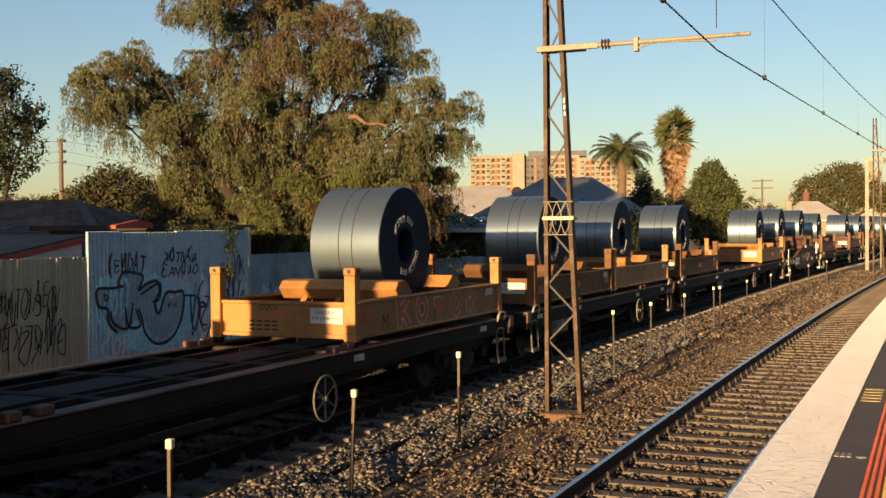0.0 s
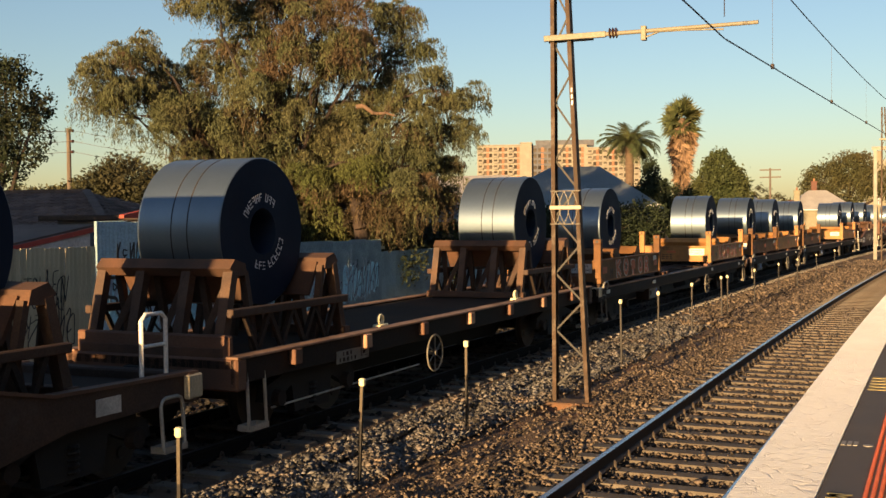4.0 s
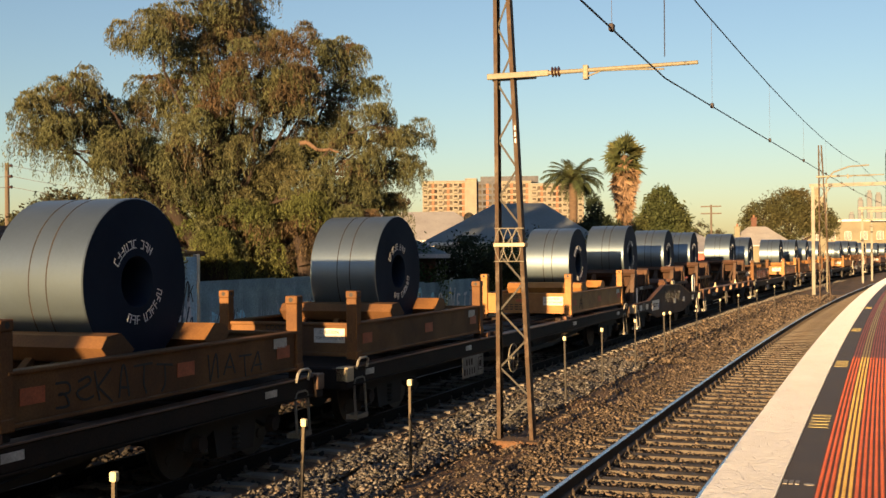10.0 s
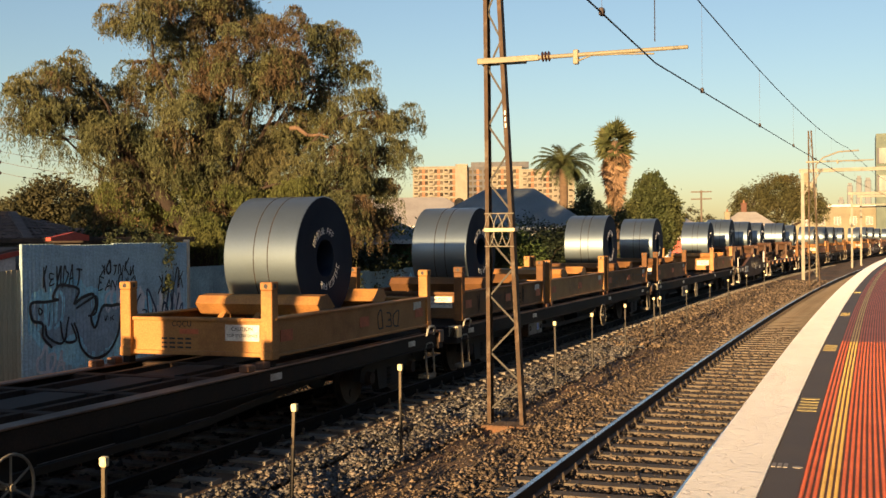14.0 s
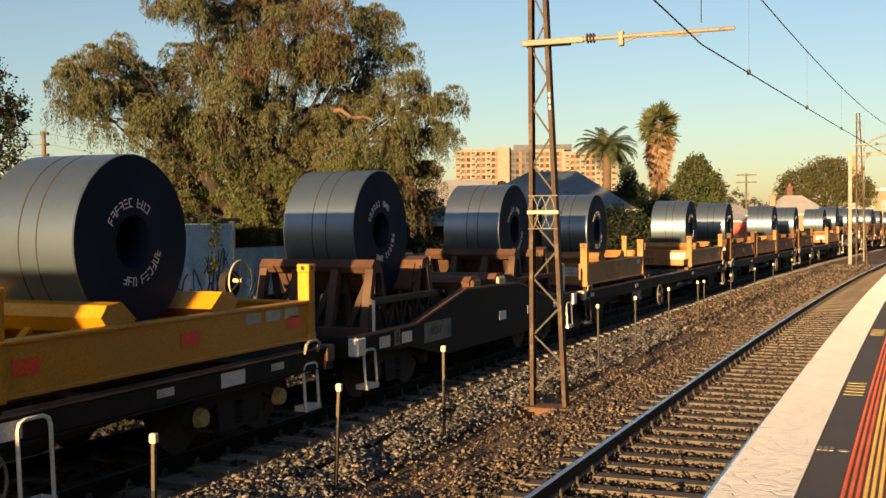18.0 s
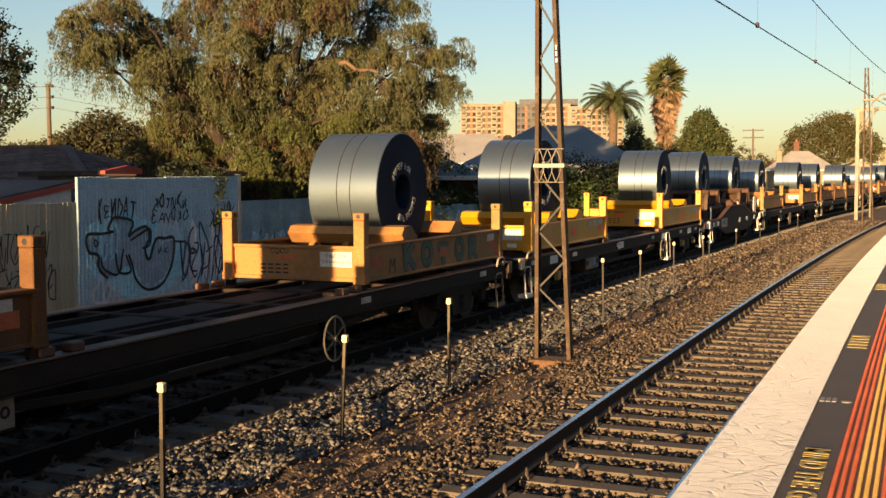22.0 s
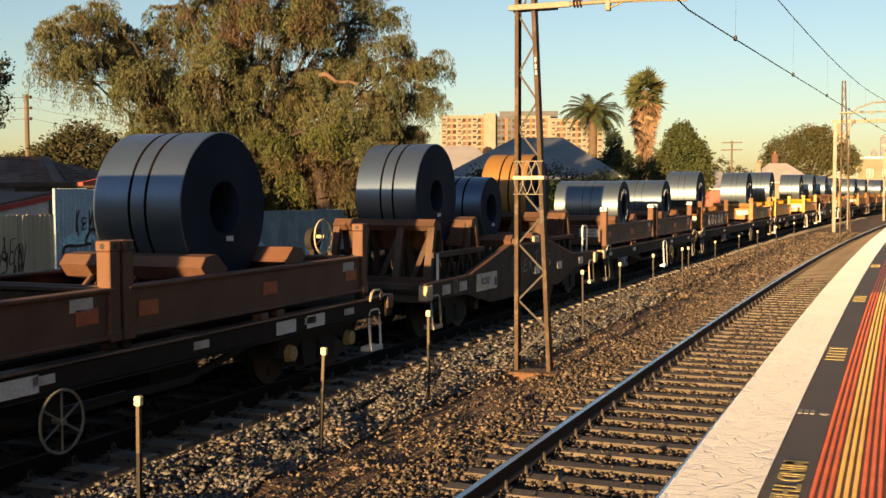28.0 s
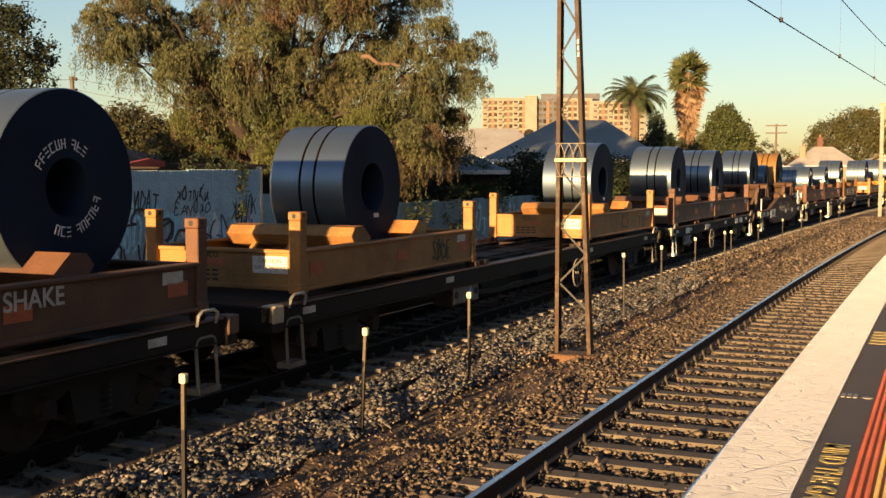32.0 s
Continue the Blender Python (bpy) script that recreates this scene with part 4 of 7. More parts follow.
def scrawl(parent, s0, s1, z0, z1, count, width, material, seed, lift=0.028, slant=0.1):
    """A row of quick looping strokes that cannot be read."""
    rng = random.Random(seed)
    w = (s1 - s0) / count
    h = z1 - z0
    last = None
    for i in range(count):
        a = s0 + w * i
        kind = rng.choice([k for k in range(len(STROKES)) if k != last])
        last, flip = kind, rng.random() < 0.5
        wide, tall, drop = rng.uniform(0.75, 1.15), rng.uniform(0.7, 1.2), rng.uniform(-0.15, 0.15)
        for stroke in STROKES[kind]:
            line = [(a + w * wide * ((1 - x if flip else x) + rng.uniform(-0.12, 0.12)), z0 + h * (drop + tall * (y + rng.uniform(-0.12, 0.12)))) for x, y in stroke]
            spray_line(parent, [(s + slant * (z - z0), z) for s, z in line], width * rng.uniform(0.8, 1.2), material, "sprayed_scrawl", lift)


def corrugated_fence():
    t = thing("corrugated_fence", "tall corrugated iron fence covered with graffiti", "fence")
    rng = random.Random(8)

    def sheet(width, h, material):
        n = int(round(width / PITCH * 6))
        v = []
        for i in range(n + 1):
            y = -width / 2 + width * i / n
            d = 0.5 * WAVE * math.sin(2 * math.pi * y / PITCH)
            v += [(d, y, 0), (d, y, h), (d - 0.004, y, 0), (d - 0.004, y, h)]
        f = []
        for i in range(n):
            a = 4 * i
            f += [(a, a + 4, a + 5, a + 1), (a + 3, a + 7, a + 6, a + 2), (a + 1, a + 5, a + 7, a + 3)]
        return Geo().add(v, f).mesh("iron_sheet", material, True)

    tall = [sheet(0.78, 2.45, M_CORR), sheet(0.78, 2.43, M_CORR)]
    low = [sheet(0.78, 1.96, M_CORRPALE), sheet(0.78, 1.94, M_CORRPALE)]
    end = [sheet(0.78, 1.6, M_CORRPALE), sheet(0.78, 1.64, M_CORRPALE)]
    s = 14.72
    while s < 44:
        kind = tall if s < 18.6 else low if s < 24.4 else end
        share("iron_sheet", kind[rng.randrange(2)], t, on_track(s, FENCE - 0.01, 0.2))
        s += 8 * PITCH
    for z in (0.7, 1.9):
        part("fence_rail", strip([(FENCE + 0.03, z), (FENCE + 0.1, z), (FENCE + 0.1, z + 0.07), (FENCE + 0.03, z + 0.07)], 14.4, 24.5, 2, "fence_rail", M_PALING), None, t)
    o = part("end_post", Geo().box(-0.05, 0.05, -0.05, 0.05, 0, 2.60, 0.01), M_GALV, t, "grey steel end post")
    o.matrix_basis = on_track(18.95, FENCE + 0.02, 0.1)
    # the large tag: pale blue ground, grey-blue letters, black outline
    spray_fill(t, [(14.5, 1.2), (14.55, 1.8), (15.0, 1.95), (15.3, 2.12), (15.8, 1.98), (16.2, 1.86), (16.9, 1.72), (17.0, 1.2), (16.85, 0.75), (16.4, 0.55), (15.8, 0.52), (15.1, 0.75)], M_SPRAYBLUE, 0.003, 0.12)
    spray_fill(t, [(15.06, 1.72), (15.17, 1.93), (15.7, 1.87), (15.6, 1.63), (16.06, 1.77), (16.05, 1.37), (16.12, 1.19), (16.31, 1.53), (16.82, 1.52), (16.78, 1.14), (16.35, 0.68), (16.01, 0.67), (15.66, 1.13), (15.03, 0.94), (14.82, 1.12), (14.58, 1.42), (14.6, 1.68)], M_SPRAYGREY, 0.006)
    for line, w in (([(15.2, 1.72), (15.06, 1.76), (15.17, 1.93), (15.32, 1.96), (15.7, 1.87), (15.58, 1.63), (15.77, 1.72), (16.06, 1.77), (16.14, 1.58), (16.01, 1.37), (16.12, 1.19), (16.31, 1.53), (16.56, 1.54), (16.82, 1.52), (16.78, 1.14), (16.6, 0.84), (16.35, 0.68), (16.01, 0.67), (15.75, 0.87), (15.66, 1.13), (15.57, 1.31)], 0.055),
                    ([(15.2, 1.72), (14.9, 1.70), (14.55, 1.69), (14.58, 1.42), (14.8, 1.35), (14.82, 1.12), (15.03, 0.94)], 0.055), ([(14.88, 1.32), (14.92, 1.13), (15.2, 0.99), (15.35, 1.06), (15.39, 1.25), (15.44, 1.42)], 0.045), ([(15.23, 1.37), (15.32, 1.03), (15.62, 1.02), (15.5, 1.31)], 0.045), ([(15.63, 1.55), (15.91, 1.66), (16.16, 1.72), (16.14, 1.45), (15.93, 1.4)], 0.045), ([(14.72, 1.62), (14.81, 1.55), (14.74, 1.5), (14.72, 1.6)], 0.03)):
        spray_line(t, line, w, M_BLACKPAINT, "spray_outline", 0.030)
    for a, b, c, d, k in ((14.6, 15.4, 0.5, 0.9, 41), (15.9, 16.6, 0.45, 0.8, 42), (16.3, 17.0, 1.5, 1.85, 43), (14.7, 15.3, 1.3, 1.9, 44)):
        scrawl(t, a, b, c, d, 3, 0.06, M_CHALK if k % 2 else M_SPRAYBLUE, k, 0.0275)
    scrawl(t, 14.8, 15.75, 1.93, 2.22, 6, 0.032, M_BLACKPAINT, 3)
    scrawl(t, 16.25, 17.25, 2.1, 2.3, 6, 0.034, M_BLACKPAINT, 4)
    scrawl(t, 16.2, 17.25, 1.83, 2.02, 6, 0.024, M_BLACKPAINT, 5)
    scrawl(t, 16.35, 16.65, 1.28, 1.4, 2, 0.02, M_BLACKPAINT, 6)
    # a faded second piece beside it
    for k in range(9):
        a = 16.95 + 0.2 * k
        z0, z1 = 0.62 + 0.2 * rng.random(), 1.45 + 0.4 * rng.random()
        spray_fill(t, [(a, z0), (a + 0.02, z1), (a + 0.1 + 0.12 * rng.random(), z1 - 0.1), (a + 0.16 + 0.1 * rng.random(), z0 + 0.15)], (M_SPRAYBLUE, M_SPRAYGREY, M_CHALK)[k % 3], 0.003 + 0.001 * (k % 3), 0.1)
    scrawl(t, 16.95, 18.75, 0.75, 1.65, 5, 0.05, M_SPRAYNAVY, 7, slant=-0.1)
    scrawl(t, 17.0, 18.6, 0.65, 1.5, 7, 0.035, M_SPRAYNAVY, 17, slant=0.2)
    scrawl(t, 17.1, 18.7, 0.8, 1.55, 6, 0.045, M_CHALK, 9, slant=0.15, lift=0.0275)
    scrawl(t, 17.0, 18.7, 0.6, 1.3, 6, 0.05, M_SPRAYBLUE, 19, slant=-0.2, lift=0.0272)
    scrawl(t, 17.9, 18.8, 1.75, 2.15, 4, 0.03, M_BLACKPAINT, 8)
    for s0, s1, z0, z1, seed in ((19.2, 20.6, 0.8, 1.5, 11), (20.8, 22.2, 0.7, 1.3, 12), (22.3, 24.0, 0.8, 1.6, 13)):
        spray_fill(t, [(s0, z0), (s0 + 0.2, z1), ((s0 + s1) / 2, z1 - 0.15), (s1, z1), (s1 - 0.1, z0 + 0.1)], M_SPRAYBLUE, 0.003, 0.2)
        scrawl(t, s0, s1, z0 + 0.1, z1 + 0.1, 7, 0.03, M_SPRAYGREY, seed)
        scrawl(t, s0 + 0.1, s1, z0, z1 - 0.1, 6, 0.02, M_SPRAYNAVY, seed + 30, slant=0.3)
    for d in (0, 1.6, 3.2):
        scrawl(t, 29.6 + d, 31 + d, 0.85, 1.45, 3, 0.07, M_WHITE if d else M_SPRAYBLUE, 20 + int(d))
    u = thing("sprayed_tag", "black scrawled graffiti tag on the paling fence", "graffiti")
    for a, b, c, d, n, k in ((12.2, 13.7, 1.45, 1.8, 8, 31), (12.1, 13.6, 1.3, 1.75, 6, 34), (12.3, 13.8, 0.85, 1.3, 7, 33), (12.5, 13.9, 0.7, 1.2, 5, 35)):
        scrawl(u, a, b, c, d, n, 0.018, M_BLACKPAINT, k, 0.012)
    scrawl(u, 10.2, 11.9, 1.2, 1.7, 5, 0.022, M_BLACKPAINT, 32, 0.012)


corrugated_fence()


def hip_roof(g, x0, x1, y0, y1, z0, z1, inset):
    """A hipped roof over a plan of x0..x1, y0..y1, with thickness."""
    ym = (y0 + y1) / 2
    top = [(x0, y0, z0), (x1, y0, z0), (x1, y1, z0), (x0, y1, z0), (x0 + inset, ym, z1), (x1 - inset, ym, z1)]
    low = [(x, y, z - 0.12) for x, y, z in top[:4]]
    g.add(top + low, [(0, 1, 5, 4), (2, 3, 4, 5), (1, 2, 5), (3, 0, 4), (0, 6, 7, 1), (1, 7, 8, 2), (2, 8, 9, 3), (3, 9, 6, 0), (9, 8, 7, 6)])
    return g


def window(parent, m, w, h, frame_mat):
    f = Geo()
    for x0, x1, z0, z1 in ((-w / 2, w / 2, -h / 2, -h / 2 + 0.06), (-w / 2, w / 2, h / 2 - 0.06, h / 2), (-w / 2, -w / 2 + 0.06, -h / 2, h / 2), (w / 2 - 0.06, w / 2, -h / 2, h / 2), (-0.025, 0.025, -h / 2, h / 2)):
        f.box(x0, x1, -0.05, 0.04, z0, z1)
    o = part("window", f, frame_mat, parent, "white-framed window")
    o.matrix_basis = m
    part("pane", Geo().box(-w / 2 + 0.05, w / 2 - 0.05, -0.01, 0.0, -h / 2 + 0.05, h / 2 - 0.05), M_PANE, o)
    return o


def house(name, label, x, y, rz, sx, sy, wall_h, roof_h, wall_mat, roof_mat, inset, base=0.3, eave=0.4, wins=(), chimneys=()):
    t = thing(name, label, "house")
    t.matrix_world = pose(x, y, base, 0, 0, rz)
    part("wall", Geo().box(-sx / 2, sx / 2, -sy / 2, sy / 2, 0, wall_h), wall_mat, t)
    rf = part("roof", hip_roof(Geo(), -sx / 2 - eave, sx / 2 + eave, -sy / 2 - eave, sy / 2 + eave, wall_h + 0.05, wall_h + roof_h, inset), roof_mat, t)
    g = Geo()
    e = eave + 0.06
    for x0, x1, y0, y1 in ((-sx / 2 - e, sx / 2 + e, -sy / 2 - e, -sy / 2 - eave), (-sx / 2 - e, -sx / 2 - eave, -sy / 2 - e, sy / 2 + e), (sx / 2 + eave, sx / 2 + e, -sy / 2 - e, sy / 2 + e)):
        g.box(x0, x1, y0, y1, wall_h - 0.08, wall_h + 0.05)
    part("gutter", g, M_WALLWHITE, t)
    for cx, cy, top, cm in chimneys:
        c = part("chimney", Geo().box(cx - 0.35, cx + 0.35, cy - 0.3, cy + 0.3, wall_h, top, 0.02).box(cx - 0.42, cx + 0.42, cy - 0.37, cy + 0.37, top - 0.15, top, 0.02), cm, rf)
        part("chimney_pot", Geo().tube((cx, cy, top), (cx, cy, top + 0.35), 0.14, 0.11, 10), M_TERRA, c)
    for wx, wy, wz, ww, wh, wrz in wins:
        window(t, pose(wx, wy, wz, 0, 0, wrz), ww, wh, M_WALLWHITE)
    return t, rf


# the tiled house behind the paling fence, its courses laid one by one
t, rf = house("tiled_house", "low house with a dark brown tiled hip roof", -21.62, 22.34, 8, 8.0, 5.3, 2.08, 0.95, M_DARKWALL, M_TILE, 2.6, 0.3, 0.5)
x0, x1, y0, ym, z0, z1 = -4.5, 4.5, -3.15, 0.0, 2.13, 3.03
tile = Geo()
for i in range(4):
    w0, w1 = -0.19 + 0.095 * i, -0.19 + 0.095 * (i + 1)
    h0, h1 = (0.0, 0.035, 0.012, 0.035, 0.0)[i], (0.035, 0.012, 0.035, 0.0)[i]
    tile.add([(w0, 0, h0 + 0.02), (w1, 0, h1 + 0.02), (w1, 0.30, h1), (w0, 0.30, h0), (w0, 0, h0 - 0.005), (w1, 0, h1 - 0.005)], [(0, 1, 2, 3), (4, 5, 1, 0)])
tile = tile.mesh("roof_tile", M_TILE)
rng = random.Random(77)
pitch_front, pitch_side = math.degrees(math.atan2(z1 - z0, -y0)), math.degrees(math.atan2(z1 - z0, 2.6))
for k in range(12):
    u = k / 12
    yk, zk, xk = y0 * (1 - u), z0 + (z1 - z0) * u + 0.03, x1 - 2.6 * u
    x = x0 + 2.6 * u + 0.2
    while x < xk - 0.15:
        share("roof_tile", tile, rf, pose(x, yk - 0.02, zk, pitch_front + rng.uniform(-2.5, 2.5), rng.uniform(-2, 2)))
        x += 0.385
    y = yk + 0.2
    while y < -yk - 0.15:
        share("roof_tile", tile, rf, pose(xk + 0.02, y, zk, 0, 0, 90) @ pose(0, 0, 0, pitch_side + rng.uniform(-2.5, 2.5), rng.uniform(-2, 2)))
        y += 0.385
part("ridge", Geo().beam((x1, y0, z0 + 0.06), (x1 - 2.6, 0, z1 + 0.08), 0.2, 0.1).beam((x0 + 2.6, 0, z1 + 0.08), (x1 - 2.6, 0, z1 + 0.08), 0.2, 0.1), M_RIDGE, rf)


house("neighbour_house", "tall house beside the line that shades the yards", -23.5, -4.0, 4, 17, 8, 4.6, 1.9, M_BRICK, M_TILE, 3.0, 0.3, 0.4)


def lean_to():
    t = thing("lean_to", "white lean-to with a red-painted sloping barge board", "shed")
    t.matrix_world = on_track(13.1, 14.6, 0.3)
    part("wall", Geo().prism([(-2.0, 0), (3.4, 0), (3.4, 2.12), (-2.0, 1.31)], -2.4, 0.0), M_WALLWHITE, t)
    part("barge_board", Geo().beam((0.02, -2.1, 1.36), (0.02, 3.6, 2.21), 0.05, 0.09), M_REDPAINT, t, "red sloping barge board")
    part("roof", Geo().beam((-1.3, -2.1, 1.42), (-1.3, 3.6, 2.27), 2.5, 0.04), M_TILE, t)
    u = thing("shed", "low dark flat-roofed shed behind the iron fence", "shed")
    u.matrix_world = on_track(18.2, 15.2, 0.3)
    part("wall", Geo().box(-1.2, 1.2, -0.7, 2.4, 0, 2.36), M_DARKWALL, u)
    part("roof", Geo().box(-1.5, 1.5, -0.95, 2.7, 2.36, 2.47, 0.02), M_BARK, u)
    part("red_trim", Geo().prism([(-1.95, 2.40), (-0.9, 2.40), (-0.9, 2.50), (-1.3, 2.56), (-1.95, 2.46)], 1.45, 1.56), M_REDPAINT, u, "red painted trim")


lean_to()

house("weatherboard_house", "white weatherboard house with a grey iron hip roof", -14.2, 47.0, 12, 6.4, 7.0, 2.75, 1.75, M_WALLWHITE, M_ROOFGREY, 2.6, 0.3, 0.45,
      [(3.21, -1.6, 1.5, 1.0, 1.3, 90), (1.6, -3.51, 1.5, 1.1, 1.3, 0), (3.21, 1.4, 1.5, 1.0, 1.3, 90)])
def satellite_dish(x, y, z):
    t = thing("satellite_dish", "small dark satellite dish on a roof pole", "satellite dish")
    part("pole", Geo().tube((x, y, z - 1.1), (x, y, z), 0.025, 0.025, 8), M_GALV, t)
    rings = [(0.0, 0.0), (0.11, 0.01), (0.19, 0.035), (0.25, 0.06)]
    v = [(x + r * math.cos(a * math.pi / 9), y - 0.05 - d, z + r * math.sin(a * math.pi / 9)) for r, d in rings[1:] for a in range(18)]
    v += [(p[0], p[1] + 0.012, p[2]) for p in v]
    f = [(k * 18 + a, k * 18 + (a + 1) % 18, (k + 1) * 18 + (a + 1) % 18, (k + 1) * 18 + a) for k in (0, 1, 3, 4) for a in range(18)] + [tuple(range(18)), tuple(range(54, 72))]
    part("dish", Geo().add(v, f), M_BRACE, t, "dark grey dish", True)
    part("feed_arm", Geo().tube((x, y - 0.07, z - 0.3), (x, y - 0.5, z - 0.02), 0.012, 0.012, 6), M_BRACE, t)


satellite_dish(-16.5, 47.0, 4.2)
house("iron_roofed_house", "house with a pale grey iron roof", -24.5, 59.0, 15, 10, 7, 3.0, 1.7, M_WALLWHITE, M_ROOFPALE, 2.8, 0.3, 0.45)
house("brick_house", "small red brick house behind the pepper tree", -17.0, 33.0, 20, 8, 5, 2.3, 1.1, M_BRICK, M_ROOFGREY, 2.4, 0.3, 0.4, [(4.01, 0.4, 1.5, 1.1, 1.2, 90)])
house("pale_roofed_house", "house with a pale hip roof and two chimneys", -13.6, 152, 8, 8.0, 8, 2.9, 2.5, M_CREAMWALL, M_ROOFPALE, 3.4, 0.3, 0.5, [(3.2, -4.01, 1.6, 1.2, 1.3, 0)],
      [(-2.6, -2.4, 5.4, M_CREAMWALL), (-0.4, 0.4, 6.6, M_BRICK)])
house("low_house", "low house with a pale roof far down the line", -16.8, 112, 10, 5.5, 8, 2.7, 1.4, M_WALLWHITE, M_ROOFPALE, 2.2, 0.3, 0.4)
house("red_shopfront", "small red-walled building far down the line", -13.5, 98, 6, 3.0, 4, 2.3, 0.6, M_REDPAINT, M_ROOFPALE, 1.2, 0.2, 0.3)
for hx, hy, rm in ((-30, 190, M_TERRA), (-42, 205, M_ROOFPALE), (-22, 215, M_TERRA), (-56, 160, M_TERRA), (-75, 130, M_ROOFPALE), (-62, 90, M_TERRA)):
    house("distant_house", "distant low house with a tiled roof", hx, hy, 10 + hx % 7, 10, 8, 3.0, 2.0, M_CREAMWALL, rm, 3, 0.3, 0.4)


def apartment_block():
    t = thing("apartment_building", "cream and terracotta apartment block with rows of windows", "apartment building")
    a, b = Vector((-223, 559)), Vector((-140, 585))
    d = (b - a).normalized()
    rz = math.degrees(math.atan2(d.y, d.x))
    t.matrix_world = pose(a.x, a.y, 0, 0, 0, rz)
    # blocks: from, to, top, colour
    for x0, x1, top, m, dy in ((0, 23, 40.5, M_APART, 0), (23, 29, 41.5, M_APART, -1.2), (29, 42, 40.0, M_DARKWALL, 1.5), (42, 58, 40.0, M_APART, 0), (58, 86, 38.5, M_APART, 0)):
        w = part("wall", Geo().box(x0, x1, dy, 16, 0, top), m, t)
        part("roof", Geo().box(x0 - 0.3, x1 + 0.3, dy - 0.4, 16.3, top, top + 0.5), m, t)
        if x0 == 23:
            continue
        win = Geo().box(-0.95, 0.95, -0.12, 0.05, -1.0, 0.9).mesh("window", M_FARPANE)
        bal = Geo().box(-1.4, 1.4, -1.3, 0, -0.1, 0.1).box(-1.4, 1.4, -1.35, -1.25, 0.1, 1.0).mesh("balcony", M_APART)
        pan = Geo().box(-0.7, 0.7, -0.25, 0, -1.3, 1.3).mesh("panel", M_TERRA)
        for k in range(6):
            z = top - 2.0 - 3.1 * k
            x, j = x0 + 1.6, 0
            while x < x1 - 1:
                share("window", win, w, pose(x, dy, z))
                if j % 3 == 0 and m is not M_DARKWALL:
                    share("balcony", bal, w, pose(x, dy, z - 1.2))
                if j % 3 == 1:
                    share("panel", pan, w, pose(x + 1.35, dy, z))
                x += 2.7
                j += 1
    part("plant_room", Geo().box(31, 62, 3, 13, 40, 43.2), M_DARKWALL, t, "dark rooftop storey")
    return t


apartment_block()


def far_towers():
    for x, y, w, h in ((-26, 1990, 9, 60), (-12, 2000, 9, 84), (2, 2010, 9, 96), (16, 2000, 10, 92), (60, 2040, 24, 105), (-60, 1990, 12, 40), (-95, 1980, 20, 36)):
        t = thing("distant_tower", "hazy blue-grey office tower on the skyline", "tower", "skyline towers")
        t.matrix_world = pose(x, y, 0)
        part("shaft", Geo().box(-w / 2, w / 2, -w / 2, w / 2, 0, h, 0.5), M_TOWER, t)
        part("crown", Geo().box(-w / 3, w / 3, -w / 3, w / 3, h, h + 4), M_TOWER, t)
    t = thing("cream_building", "cream rendered building far down the line", "building")
    t.matrix_world = pose(-6, 255, 0)
    part("wall", Geo().box(-7, 10, 0, 12, 0, 8.5, 0.1), M_CREAMWALL, t)
    part("tower", Geo().box(-6, -3, 1, 4, 8.5, 14.0, 0.1).box(-5.2, -3.8, 1.8, 3.2, 14, 16), M_CREAMWALL, t)
    part("parapet", Geo().box(-7.2, 10.2, -0.2, 12.2, 8.5, 9.0), M_WALLWHITE, t)
    for k in range(5):
        window(t, pose(-4.5 + 3.2 * k, -0.02, 5.5), 1.4, 1.8, M_WALLWHITE)
    t = thing("office_building", "dark green clad office building with ribbon windows", "building")
    t.matrix_world = pose(3.6, 250, 0)
    part("wall", Geo().box(0, 24, 0, 15, 0, 23.4), M_GREENWALL, t)
    for z in (11.5, 17.2):
        part("ribbon_window", Geo().box(0.3, 23.7, -0.15, 0.1, z, z + 3.2), M_PANE, t)
        g = Geo()
        for k in range(10):
            g.box(0.2 + 2.6 * k, 0.6 + 2.6 * k, -0.25, 0.1, z, z + 3.2)
        part("mullion", g, M_DARKWALL, t)


far_towers()


# ---- trees ----
def leaves(name, centres, material, parent, size, aspect, droop, seed, label=""):
    """Pointed leaves at the given places, as one crown."""
    rng = np.random.RandomState(seed)
    n = len(centres)
    ax = rng.normal(size=(n, 3))
    ax[:, 2] = ax[:, 2] * (1 - droop) - droop * 2.2
    ax /= np.linalg.norm(ax, axis=1)[:, None]
    sd = np.cross(ax, rng.normal(size=(n, 3)))
    sd /= np.linalg.norm(sd, axis=1)[:, None] + 1e-9
    ln = (size * (0.6 + 0.8 * rng.rand(n)))[:, None]
    v = np.stack([centres - ax * ln * 0.5, centres + sd * ln * aspect, centres + ax * ln * 0.5, centres - sd * ln * aspect], 1)
    f = np.arange(n * 4).reshape(n, 4)
    ob = new(name, raw(name, v.reshape(-1, 3), f, material))
    ob.parent = parent
    return tagged(ob, label)


def limb(g, pts, r0, r1, n=8):
    k = len(pts) - 1
    for i in range(k):
        g.tube(pts[i], pts[i + 1], r0 + (r1 - r0) * i / k, r0 + (r1 - r0) * (i + 1) / k, n, i in (0, k - 1))


def limb_of(pts, r0, r1):
    g = Geo()
    limb(g, pts, r0, r1)
    return g


def wander(a, b, n, amount, rng):
    a, b = Vector(a), Vector(b)
    return [a.lerp(b, i / n) + (Vector((rng.uniform(-1, 1), rng.uniform(-1, 1), rng.uniform(-1, 1))) * amount if 0 < i < n else Vector()) for i in range(n + 1)]


